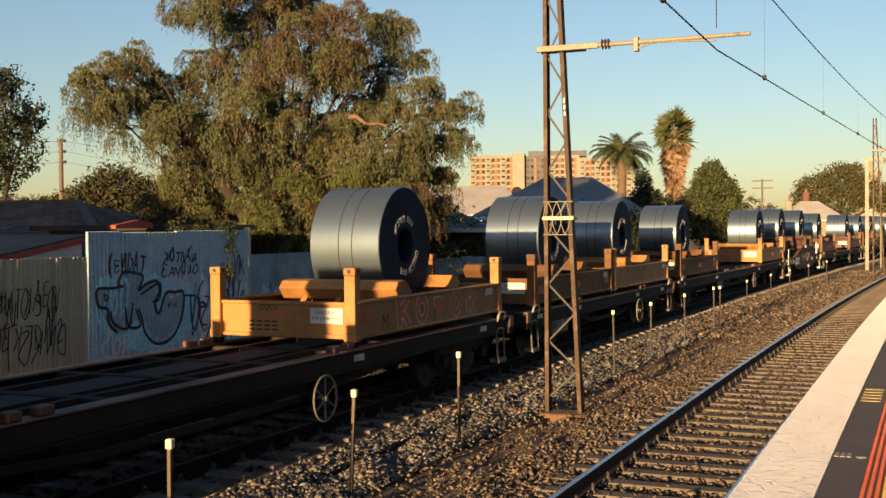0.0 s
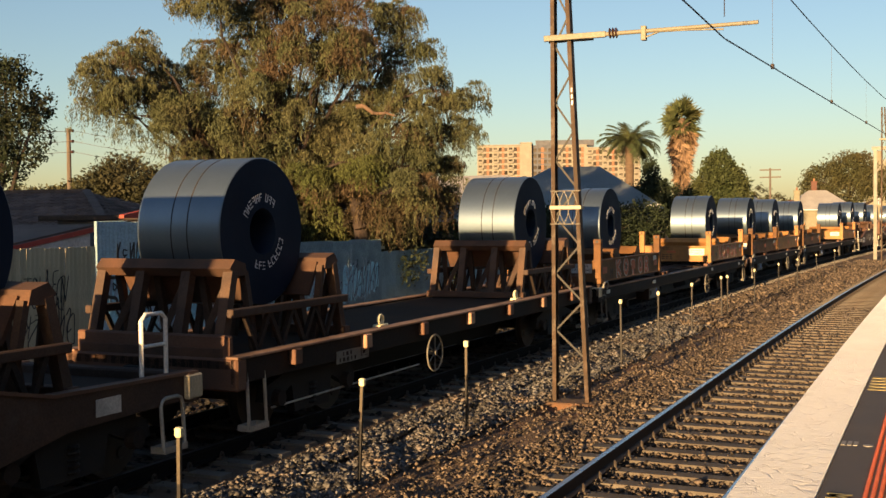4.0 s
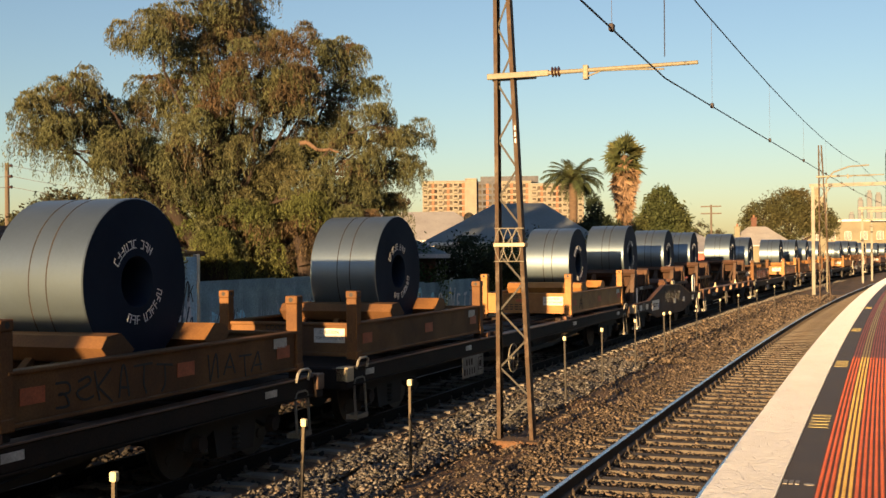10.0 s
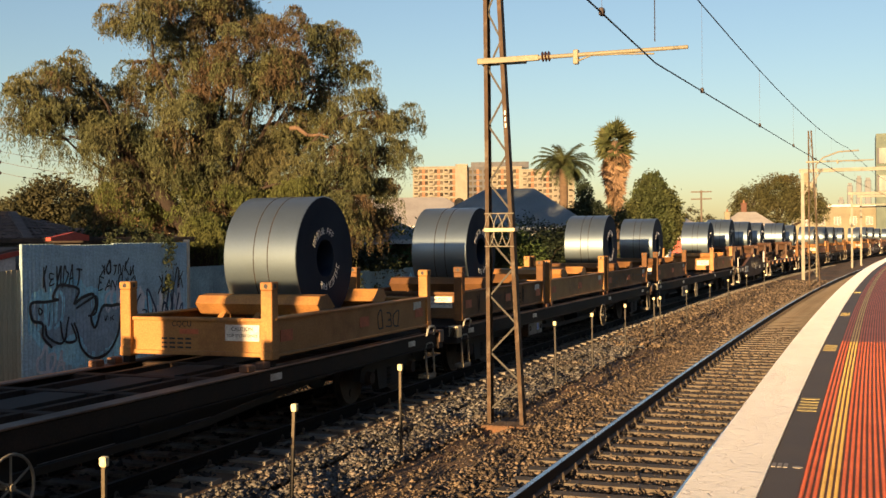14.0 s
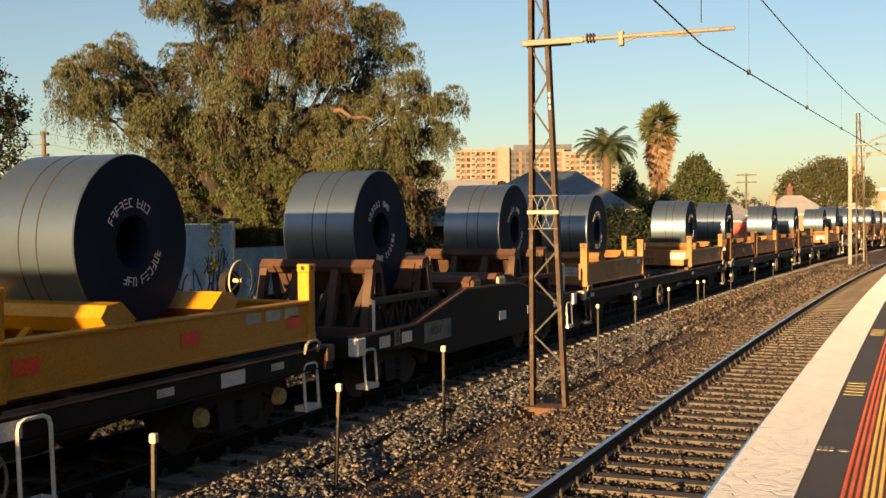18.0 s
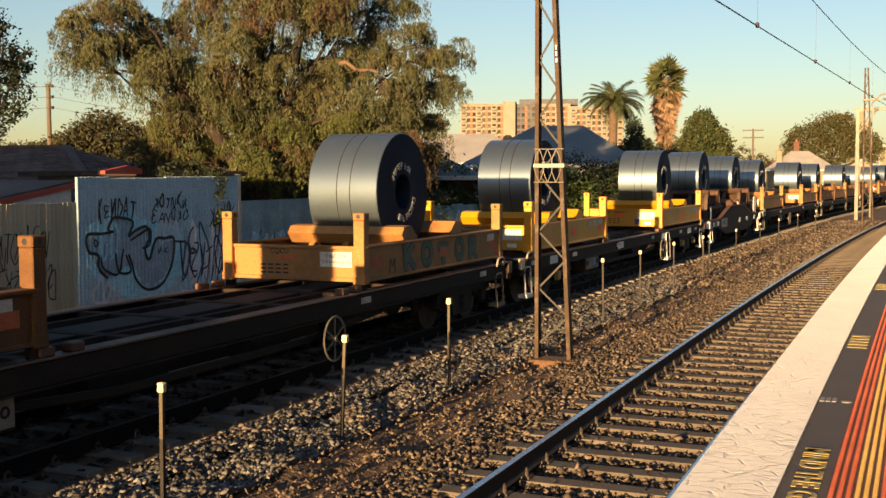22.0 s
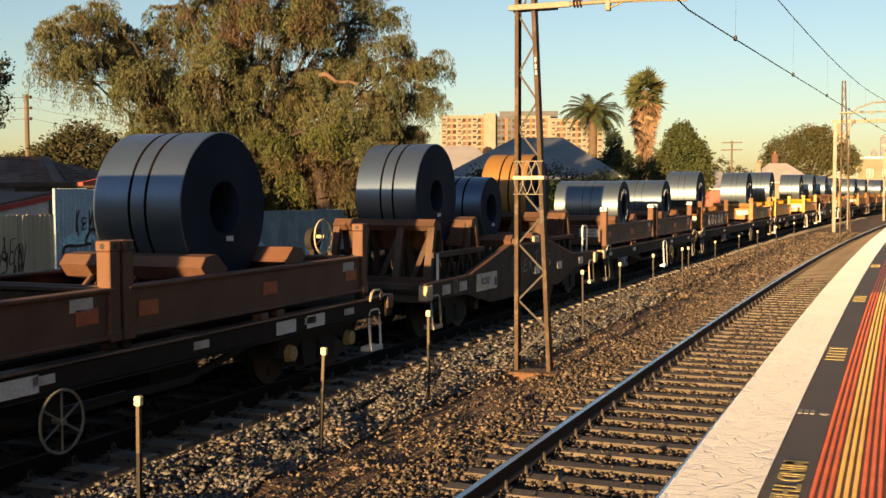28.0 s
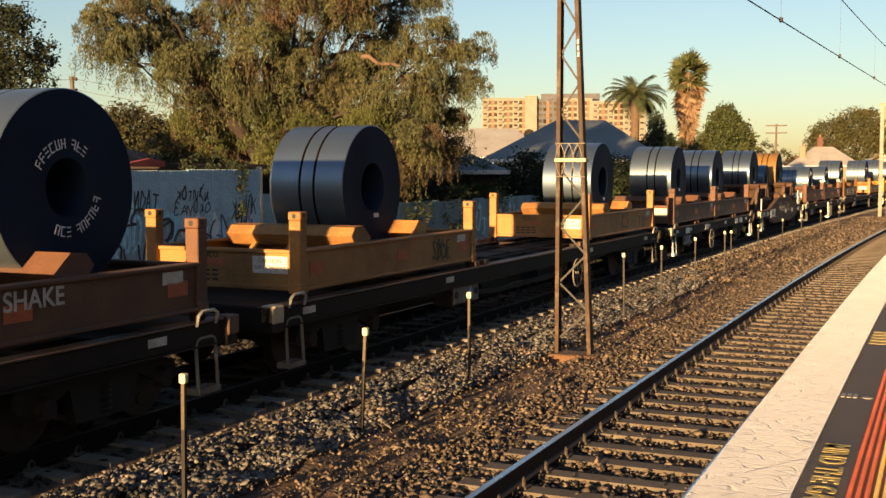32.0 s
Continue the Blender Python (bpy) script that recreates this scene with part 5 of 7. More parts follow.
def pepper_tree():
    """The large weeping tree behind the fence. Lobes: across, height, half-widths."""
    t = thing("pepper_tree", "large weeping pepper tree with olive and russet foliage", "tree")
    cx, cy = -14.6, 23.2                      # the trunk's place
    ux, uy = 0.815, 0.58                      # to the right across the view
    dx, dy = -0.58, 0.815                     # away from the track

    def place(u, d, z):
        return Vector((cx + ux * u + dx * d, cy + uy * u + dy * d, z))

    lobes = [(-3.8, 5.9, 0.71, 0.64), (-3.2, 6.5, 0.59, 0.53), (-2.7, 5.9, 0.71, 0.64), (-3.8, 5.2, 0.61, 0.55), (-2.9, 5.2, 0.73, 0.66), (-2.3, 4.9, 0.55, 0.50), (-1.4, 7.7, 0.76, 0.69), (-0.3, 8.0, 0.86, 0.78), (0.8, 8.1, 0.86, 0.79), (-1.4, 6.5, 0.76, 0.69), (-0.2, 6.8, 0.98, 0.89), (1.0, 6.8, 0.98, 0.89), (2.1, 7.7, 0.68, 0.62), (3.3, 7.7, 0.65, 0.59), (3.6, 6.9, 0.62, 0.56), (2.7, 6.3, 0.74, 0.67), (3.8, 5.7, 0.74, 0.68), (4.7, 5.6, 0.56, 0.51), (4.8, 4.7, 0.47, 0.43), (4.1, 4.4, 0.74, 0.67), (3.3, 4.8, 0.74, 0.67), (2.2, 5.1, 0.86, 0.78), (0.9, 5.3, 0.97, 0.89), (-0.2, 5.3, 0.97, 0.88), (-1.2, 4.5, 0.85, 0.77), (-1.8, 4.1, 0.67, 0.60), (-2.0, 3.4, 0.48, 0.44), (-0.9, 3.5, 0.73, 0.66), (0.1, 4.0, 0.73, 0.66), (1.2, 4.1, 0.85, 0.77), (4.5, 3.9, 0.37, 0.34), (2.4, 4.0, 0.67, 0.61), (3.5, 3.9, 0.49, 0.45), (-0.3, 8.7, 0.74, 0.67), (0.9, 8.7, 0.68, 0.62), (-1.4, 5.3, 0.73, 0.66), (1.6, 6.2, 0.74, 0.67)]
    # the low skirt of the crown, down to the fence
    lobes += [(-2.4, 2.9, 0.7, 0.6), (-1.4, 2.6, 0.8, 0.6), (-0.3, 2.9, 0.8, 0.6), (0.8, 2.7, 0.8, 0.6), (1.8, 3.0, 0.8, 0.6), (2.8, 2.8, 0.75, 0.6), (3.7, 3.1, 0.7, 0.6), (4.5, 3.0, 0.5, 0.5), (-1.9, 3.7, 0.6, 0.5), (-0.6, 4.3, 0.7, 0.6), (0.6, 3.6, 0.8, 0.6), (1.6, 4.6, 0.7, 0.6), (2.9, 3.9, 0.7, 0.6), (2.6, 5.4, 0.6, 0.6), (-2.3, 5.6, 0.5, 0.6), (1.8, 6.9, 0.7, 0.6), (1.9, 3.5, 0.6, 0.5), (2.5, 3.3, 0.6, 0.5), (2.2, 2.6, 0.6, 0.4), (3.2, 3.4, 0.5, 0.5)]
    rng = random.Random(12)
    g = Geo()
    fork = place(0, 0.4, 2.6)
    limb(g, wander(place(0.1, 0.4, 0.2), fork, 4, 0.08, rng), 0.44, 0.32, 12)
    limb(g, wander(fork, place(0.05, 0.3, 6.4), 6, 0.10, rng), 0.24, 0.13, 10)
    limb(g, wander(place(0.0, 0.3, 5.0), place(0.75, 0.2, 7.2), 5, 0.10, rng), 0.16, 0.07, 9)
    limb(g, wander(fork, place(-2.3, -0.2, 5.2), 6, 0.14, rng), 0.20, 0.09, 9)
    limb(g, wander(place(-1.9, -0.1, 4.2), place(-2.9, 0.1, 5.9), 5, 0.10, rng), 0.08, 0.03, 8)
    limb(g, wander(place(2.3, 0.0, 0.2), place(2.1, 0.1, 3.8), 5, 0.1, rng), 0.24, 0.14, 10)
    limb(g, wander(place(2.2, 0.3, 2.6), place(3.6, 0.4, 5.0), 6, 0.14, rng), 0.11, 0.04, 8)
    depth = [rng.uniform(-0.7, 1.3) for _ in lobes]
    for (u, z, a, b), far in zip(lobes, depth):
        start = fork if rng.random() < 0.75 else place(0.1, 0.3, 3.4)
        limb(g, wander(start, place(u * 0.85, far * 0.7 + 0.2, z), 6, 0.14, rng), 0.075, 0.02, 7)
        for _ in range(4):
            limb(g, wander(place(u * 0.8, far * 0.8, z - 0.3 * b), place(u + rng.uniform(-0.7, 0.7) * a, far + rng.uniform(-0.7, 0.7) * a, z + rng.uniform(-0.2, 0.7) * b), 4, 0.08, rng), 0.035, 0.010, 5)
    part("trunk", g, M_BARK, t, "leaning brown trunk and limbs", True)
    part("bare_branch", limb_of(wander(place(1.9, -1.3, 5.25), place(2.75, -1.6, 5.02), 5, 0.07, rng), 0.055, 0.02), M_BAREWOOD, t, "pale bare branch stub", True)
    # on each lobe some branch tips, on each tip an umbrella of hanging strands set with narrow leaves
    r = np.random.RandomState(21)
    kinds = {"olive": [], "russet": [], "green": []}
    for (u, z, a, b), far in zip(lobes, depth):
        tips = max(7, int(28 * a * b))
        th, ph = r.rand(tips) * 6.283, np.arccos(1 - 1.7 * r.rand(tips))
        rad = 0.55 + 0.5 * r.rand(tips)
        tu, td, tz = u + a * rad * np.sin(ph) * np.cos(th), far + a * rad * np.sin(ph) * np.sin(th), z + 0.14 + b * rad * np.cos(ph)
        for j in range(tips):
            n = 44                                 # strands to a tip
            az = r.rand(n) * 6.283
            out = 0.10 + 0.26 * np.sqrt(r.rand(n))
            ln = (0.30 + 0.85 * r.rand() ** 1.3) * (0.35 + 0.65 * r.rand(n))
            k = 15
            q = (np.arange(k)[None, :] + r.rand(n, k)) / k
            reach = out[:, None] * np.minimum(1, 2.2 * q) ** 0.7 + 0.10 * ln[:, None] * q
            pu = tu[j] + np.cos(az)[:, None] * reach + r.normal(size=(n, k)) * 0.022
            pd = td[j] + np.sin(az)[:, None] * reach + r.normal(size=(n, k)) * 0.022
            pz = tz[j] + 0.10 * np.sin(np.minimum(1, 3 * q) * 3.14)  - ln[:, None] * q ** 1.35 + r.normal(size=(n, k)) * 0.015
            dead = 0.5 if (-0.2 < tu[j] < 2.3 and tz[j] > 6.0) else 0.6 if (tu[j] > 1.4 and tz[j] < 3.7) else 0.5 if -2.4 < tu[j] < -1.2 and tz[j] < 4.6 else 0.12
            kind = "russet" if r.rand() < dead else "green" if tz[j] < 4.1 and tu[j] < 2.4 and r.rand() < 0.75 else "olive"
            kinds[kind].append(np.stack([cx + ux * pu + dx * pd, cy + uy * pu + dy * pd, pz], 2).reshape(-1, 3))
    for (kind, cents), m, text in zip(kinds.items(), (M_PEPPER, M_RUSSET, M_PEPPERGREEN), ("weeping grey-olive foliage", "russet dying foliage", "yellow-green lower foliage")):
        c = np.concatenate(cents)
        c = c[c[:, 2] > 1.2]
        leaves("crown", c, m, t, 0.094, 0.098, 0.74, 5, text)
    return t


pepper_tree()


def leafy_tree(name, label, x, y, base, lobes, material, trunk_r, density, size, seed, crown_label="", fork=0.45):
    """lobes: (dx, dy, z, radius, half height)."""
    t = thing(name, label, "tree" if "tree" in name else "shrub")
    rng = random.Random(seed)
    g = Geo()
    lowest = min(l[2] for l in lobes)
    f = Vector((x, y, base + (lowest - base) * fork + 0.1))
    limb(g, wander((x, y, base - 0.1), f, 3, trunk_r * 0.4, rng), trunk_r, trunk_r * 0.75, 9)
    for dx, dy, z, a, b in lobes:
        limb(g, wander(f, (x + dx, y + dy, z), 4, trunk_r * 0.6, rng), trunk_r * 0.55, trunk_r * 0.12, 6)
        for _ in range(4):
            limb(g, wander((x + dx * 0.8, y + dy * 0.8, z - b * 0.3), (x + dx + rng.uniform(-a, a) * 0.9, y + dy + rng.uniform(-a, a) * 0.9, z + rng.uniform(-0.3, 1) * b), 3, 0.1, rng), trunk_r * 0.15, trunk_r * 0.05, 5)
    part("trunk", g, M_BARK, t, "", True)
    r = np.random.RandomState(seed)
    cents = []
    for dx, dy, z, a, b in lobes:
        n = int(density * a * b)
        k = max(8, n // 30)
        cl = r.normal(size=(k, 3))
        cl /= np.linalg.norm(cl, axis=1)[:, None]
        cl *= (0.5 + 0.5 * r.rand(k) ** 0.5)[:, None]
        pk = cl[r.randint(0, k, n)] + r.normal(size=(n, 3)) * 0.16
        cents.append(np.array([x + dx, y + dy, z]) + pk * np.array([a, a, b]))
    leaves("crown", np.concatenate(cents), material, t, size, 0.24, 0.25, seed + 1, crown_label)
    return t


leafy_tree("roadside_tree", "dark-leaved tree behind the tiled house", -32.1, 32.05, 0.3, [(0, 0, 7.3, 1.5, 1.4), (-1.2, -0.9, 6.2, 1.9, 1.6), (0.7, 0.6, 5.9, 1.0, 1.1), (0.2, 0.2, 8.2, 0.9, 0.7), (-2.2, -1.8, 7.8, 1.7, 1.5), (0.3, 0.2, 4.7, 0.9, 0.8), (1.1, 0.9, 7.0, 0.6, 0.6)], M_DARKLEAF, 0.22, 1900, 0.15, 31)
leafy_tree("shrub", "dense bright green shrub behind the iron fence", -13.5, 31.5, 0.3, [(0, 0, 2.6, 0.9, 0.9), (0.7, 0.5, 2.3, 0.7, 0.8), (-0.7, -0.4, 2.4, 0.8, 0.9), (0.5, 0.3, 1.5, 1.0, 0.9), (-0.4, 0, 1.4, 1.0, 0.9)], M_SHRUB, 0.10, 2400, 0.10, 33)
leafy_tree("shrub", "dark shrub beside the white weatherboard house", -10.9, 38.5, 0.3, [(0, 0, 2.5, 0.9, 0.9), (0.4, 0.6, 1.7, 0.9, 0.9), (-0.9, -0.5, 1.6, 1.0, 0.9)], M_DARKLEAF, 0.08, 1700, 0.10, 34)
leafy_tree("shrub", "dark straggling shrub hanging over the end of the iron fence", -12.98, 18.25, 0.3, [(0.1, 0.1, 2.62, 0.42, 0.36), (0.42, 0.3, 2.35, 0.28, 0.42), (0.5, 0.15, 2.0, 0.18, 0.35), (-0.1, -0.3, 2.7, 0.32, 0.22)], M_DARKLEAF, 0.03, 5200, 0.08, 44)
for bx, by, bs in ((-12.4, 35.2, 68), (-11.6, 37.2, 69), (-10.7, 40.6, 70), (-10.2, 43.2, 71)):
    leafy_tree("shrub", "dark green shrub between the iron fence and the white house", bx, by, 0.3, [(0, 0, 2.4, 0.9, 0.8), (0.5, 0.7, 1.8, 0.9, 0.9), (-0.6, -0.5, 1.8, 1.0, 0.9)], M_SHRUB if bs == 69 else M_DARKLEAF, 0.06, 4600, 0.11, bs)
for bx, by, bs in ((-14.6, 24.6, 61), (-15.6, 27.2, 62), (-14.4, 29.2, 63), (-16.5, 21.6, 64), (-13.4, 25.6, 65), (-17.2, 24.4, 66), (-13.2, 28.0, 67)):
    leafy_tree("shrub", "dark tangled shrub in the shade under the pepper tree", bx, by, 0.3, [(0, 0, 2.2, 0.9, 0.8), (0.6, 0.5, 1.6, 0.9, 0.8), (-0.7, -0.5, 1.7, 0.9, 0.9)], M_DARKLEAF, 0.06, 2600, 0.11, bs)
leafy_tree("round_tree", "round dark olive tree among the houses", -38.0, 46.6, 0.4, [(0, 0, 4.6, 1.7, 1.3), (-1.1, -0.7, 4.0, 1.4, 1.1), (1.2, 0.9, 4.0, 1.4, 1.1)], M_BUSHDARK, 0.2, 2600, 0.2, 35)
leafy_tree("garden_tree", "low yellow-green tree near the utility pole", -51.0, 58.0, 0.4, [(0, 0, 4.4, 1.6, 0.9), (1.8, 1.4, 4.1, 1.6, 0.9), (-1.9, -1.4, 4.0, 1.7, 0.9), (3.6, 2.6, 4.3, 1.5, 0.9), (-4, -3, 4.0, 1.6, 1.0)], M_GUM, 0.18, 1200, 0.24, 36)
leafy_tree("conifer_tree", "dark green conifer in front of the palms", -13.9, 60.0, 0.3, [(0, 0, 4.7, 0.5, 0.9), (0.1, 0.1, 3.9, 0.9, 0.8), (-0.1, 0, 3.0, 1.2, 0.9), (-0.9, -0.4, 3.4, 0.8, 0.8), (0.9, 0.5, 3.5, 0.8, 0.8)], M_DARKLEAF, 0.14, 3600, 0.16, 37)
leafy_tree("garden_tree", "upright olive-green tree beside the line", -11.9, 69.5, 0.3, [(0, 0, 5.5, 0.85, 1.0), (-0.4, 0, 4.6, 1.1, 1.0), (0.6, 0.2, 4.5, 1.1, 1.0), (-0.9, -0.3, 3.6, 1.2, 1.0), (0.8, 0.3, 3.4, 1.1, 1.0), (0, 0, 2.4, 1.3, 1.0)], M_GARDEN, 0.16, 3600, 0.20, 38)
leafy_tree("spreading_tree", "wide rounded olive tree far down the line", -11.0, 171, 0.3, [(0, 0, 9.0, 3.0, 2.4), (-3.4, 0, 7.6, 2.6, 2.2), (3.3, 0, 7.4, 2.7, 2.3), (1.6, 0, 9.6, 2.0, 1.6), (-5.3, 0, 6.4, 1.6, 1.8), (5.6, 0, 6.0, 1.6, 1.8), (0, -1, 6.0, 3.2, 2.2)], M_GUM, 0.5, 620, 0.34, 39)
leafy_tree("street_tree", "distant dark green tree on the skyline", -22, 120, 0.3, [(0, 0, 4.2, 1.8, 1.3), (1.8, 0, 3.6, 1.6, 1.2), (-2, 0, 3.6, 1.8, 1.2)], M_BUSHDARK, 0.2, 300, 0.3, 40)
for k, (hx, hy) in enumerate(((-36, 170), (-48, 180), (-62, 150), (-90, 140), (-27, 200))):
    leafy_tree("distant_tree", "distant tree on the skyline", hx, hy, 0.3, [(0, 0, 5.6, 2.4, 1.8), (2.4, 0, 4.8, 2.2, 1.6), (-2.6, 0, 4.8, 2.2, 1.6)], M_BUSHDARK, 0.3, 120, 0.45, 50 + k)


def fan_palm(x, y, base, top):
    """Tall palm with a skirt of dead fronds."""
    t = thing("fan_palm", "tall fan palm with a shaggy skirt of dead fronds", "palm tree")
    rng = random.Random(3)
    part("trunk", Geo().tube((x, y, base), (x, y, top - 1.6), 0.34, 0.26, 14), M_PALMTRUNK, t, "", True)
    r = np.random.RandomState(9)

    def fans(name, n, zlo, zhi, elev, reach, material, blade, label):
        cents_v, cents_f, k = [], [], 0
        for i in range(n):
            u = r.rand()
            z = zlo + (zhi - zlo) * u
            a = r.rand() * 6.283
            e = math.radians(elev(u) + r.normal() * 9)
            o = np.array([x, y, z])
            d = np.array([math.cos(a) * math.cos(e), math.sin(a) * math.cos(e), math.sin(e)])
            side = np.array([-math.sin(a), math.cos(a), 0])
            roll = r.normal() * 0.8
            side = side * math.cos(roll) + np.cross(side, d) * math.sin(roll)
            upv = np.cross(side, d)
            stem = reach(u) * (0.4 + 0.15 * r.rand())
            hub = o + d * stem
            fin = 11
            for j in range(fin):
                w = (j / (fin - 1) - 0.5) * 2.6
                bd = d * math.cos(w) + side * math.sin(w)
                tip = hub + bd * blade * (0.8 + 0.4 * r.rand()) - np.array([0, 0, 0.16 * blade * (1 + r.rand())])
                nb = np.cross(bd, upv) * 0.085
                mid = (hub + tip) / 2
                cents_v += [hub, mid + nb, tip, mid - nb]
                cents_f.append((k, k + 1, k + 2, k + 3))
                k += 4
            nb = side * 0.03
            cents_v += [o, o + nb, hub + nb, hub]
            cents_f.append((k, k + 1, k + 2, k + 3))
            k += 4
        ob = new(name, raw(name, np.array(cents_v), np.array(cents_f), material))
        ob.parent = t
        tagged(ob, label)

    fans("crown", 62, top - 2.1, top - 1.35, lambda u: -38 + 115 * u, lambda u: 0.5 + 1.3 * r.rand(), M_PALMLEAF, 1.05, "green fan fronds")
    fans("frond_skirt", 120, base + (top - base) * 0.42, top - 1.5, lambda u: -82 + 38 * u + 22 * (r.rand() - 0.4), lambda u: 0.1 + 1.7 * u, M_SKIRT, 0.85, "hanging tan dead fronds")


fan_palm(-17.0, 83.4, 0.4, 11.4)


def date_palm(x, y, base, top):
    t = thing("date_palm", "date palm with long arching green fronds", "palm tree")
    part("trunk", Geo().tube((x, y, base), (x, y, top - 1.6), 0.26, 0.30, 14), M_PALMTRUNK, t, "brown trunk", True)
    r = np.random.RandomState(19)
    v, f, k = [], [], 0
    for i in range(60):
        a = r.rand() * 6.283
        e0 = math.radians(18 + 66 * r.rand())
        ln = 2.1 + 0.45 * r.rand()
        p = np.array([x, y, top - 1.7 + 0.2 * r.rand()])
        h = np.array([math.cos(a), math.sin(a), 0])
        side = np.array([-math.sin(a), math.cos(a), 0])
        e = e0
        for j in range(16):
            d = h * math.cos(e) + np.array([0, 0, math.sin(e)])
            q = p + d * ln / 16
            w = 0.42 * math.sin(math.pi * (0.12 + 0.82 * j / 16))
            for sg in (-1, 1):
                for m in (0.25, 0.75):
                    b = p + (q - p) * m
                    tip = b + side * sg * w + d * 0.18 - np.array([0, 0, 0.10 + 0.1 * r.rand()])
                    n = d * 0.036
                    v += [b - n, b + n, tip + n * 0.3, tip - n * 0.3]
                    f.append((k, k + 1, k + 2, k + 3))
                    k += 4
            p = q
            e -= 0.098 + 0.05 * (1 - e0)
    ob = new("crown", raw("crown", np.array(v), np.array(f), M_DATELEAF))
    ob.parent = t


date_palm(-19.0, 75.7, 0.4, 9.0)


def utility_pole(x, y, top, wires=True):
    t = thing("utility_pole", "weathered timber utility pole with side insulators", "utility pole")
    part("pole", Geo().tube((x, y, 0.2), (x, y, top), 0.16, 0.12, 10), M_POLE, t, "", True)
    ends = ((-98, 26), (-30, 58))
    for k in range(3):
        z = top - 0.15 - 0.62 * k
        part("insulator", Geo().tube((x + 0.12, y, z), (x + 0.34, y, z), 0.06, 0.1, 8), M_INSUL, t)
        if wires:
            for ex, ey in ends:
                part("wire", Geo().path(sagged((x + 0.34, y, z), (ex, ey, z - 0.3), 0.9, 14), 0.016, 4), M_WIRE, t)


utility_pole(-46.7, 52.1, 8.1)
t = thing("utility_pole", "far timber pole with two cross arms", "utility pole")
part("pole", Geo().tube((-20.5, 160, 0.2), (-20.5, 160, 9.0), 0.16, 0.12, 8), M_POLE, t)
for z in (8.7, 7.7):
    part("cross_arm", Geo().box(-21.9, -19.1, 159.9, 160.1, z, z + 0.16), M_POLE, t)


# ---- station side: unseen wall and canopy, added to the right to cut sky light ----
def station():
    t = thing("unseen_sky_blocker", "unseen brick wall with a canopy, added to cut sky light on the train", "building", kind="structure")
    part("wall", strip([(-6.0, 1.0), (-6.6, 1.0), (-6.6, 9.4), (-6.0, 9.4)], -14, 25, 4, "wall", M_BRICK), None, t)
    part("added_canopy", strip([(-6.0, 4.5), (-3.6, 4.2), (-3.6, 4.32), (-6.0, 4.62)], -14, 40, 4, "added_canopy", M_ROOFGREY), None, t)


station()

# ---- the train ----
MOVERS = []                    # things of the train and their place along it
WHEELS = []                    # wheelsets of the wagons that roll past, and their axles


def gone(t):
    """Metres that the train has rolled by t seconds: it slowly gathers speed."""
    return 5.93 * t + 0.000423 * t ** 3


def put(ob, q, z):
    MOVERS.append((ob, q, z))
    ob.matrix_world = on_track(q, TRACK, z)
    return ob


def hand_wheel(parent, x, y, z, r, material):
    g = Geo().ring((0, 0, 0), r, 0.016, (1, 0, 0), 28, 6)
    ob = part("hand_wheel", g, material, parent, "spoked brake hand wheel", True)
    ob.location = (x, y, z)
    spoke = Geo().tube((0, 0, 0), (0, 0, r), 0.012, 0.012, 6).mesh("spoke", material)
    for i in range(6):
        share("spoke", spoke, ob, pose(0, 0, 0, 60 * i))
    part("hub", Geo().tube((-0.12, 0, 0), (0.03, 0, 0), 0.035, 0.035, 8), material, ob)
    return ob


def bogie(parent, y, turning, cover):
    """A three-piece freight bogie with its wheels."""
    b = part("bogie", Geo().box(-0.95, 0.95, y - 0.25, y + 0.25, 0.35, 0.68, 0.04), M_BOGIE, parent, "black cast-iron bogie")
    for sx in (-1, 1):
        x = 1.02 * sx
        g = Geo()
        g.prism([(y - 1.15, 0.42), (y - 1.1, 0.60), (y - 0.55, 0.76), (y + 0.55, 0.76), (y + 1.1, 0.60), (y + 1.15, 0.42), (y + 0.95, 0.36), (y + 0.5, 0.55), (y + 0.42, 0.2),
                 (y - 0.42, 0.2), (y - 0.5, 0.55), (y - 0.95, 0.36)], x - 0.06, x + 0.06)
        part("side_frame", g, M_BOGIE, b)
        g = Geo()
        for k in range(5):
            g.ring((x, y, 0.27 + 0.06 * k), 0.09, 0.022, (0, 0, 1), 12, 5)
        part("spring", g, M_BOGIE, b)
        for w in (-0.86, 0.86):
            part("axle_box", Geo().tube((x + 0.05 * sx, y + w, 0.44), (x + 0.15 * sx, y + w, 0.44), 0.12, 0.10, 12), cover, b, "round axle-box cover")
    for w in (-0.86, 0.86):
        g = Geo()
        for sx in (-1, 1):
            g.tube((sx * 0.72, 0, 0), (sx * 0.80, 0, 0), 0.45, 0.44, 24)
            g.tube((sx * 0.69, 0, 0), (sx * 0.72, 0, 0), 0.48, 0.48, 24)
            for k in range(4):
                a = k * math.pi / 2
                g.tube((sx * 0.80, 0.26 * math.cos(a), 0.26 * math.sin(a)), (sx * 0.812, 0.26 * math.cos(a), 0.26 * math.sin(a)), 0.07, 0.06, 10)
        g.tube((-0.7, 0, 0), (0.7, 0, 0), 0.08, 0.08, 10)
        o = part("wheelset", g, M_WHEEL, b, "", True)
        o.location = (0, y + w, 0.45)
        if turning:
            WHEELS.append((o, y + w))


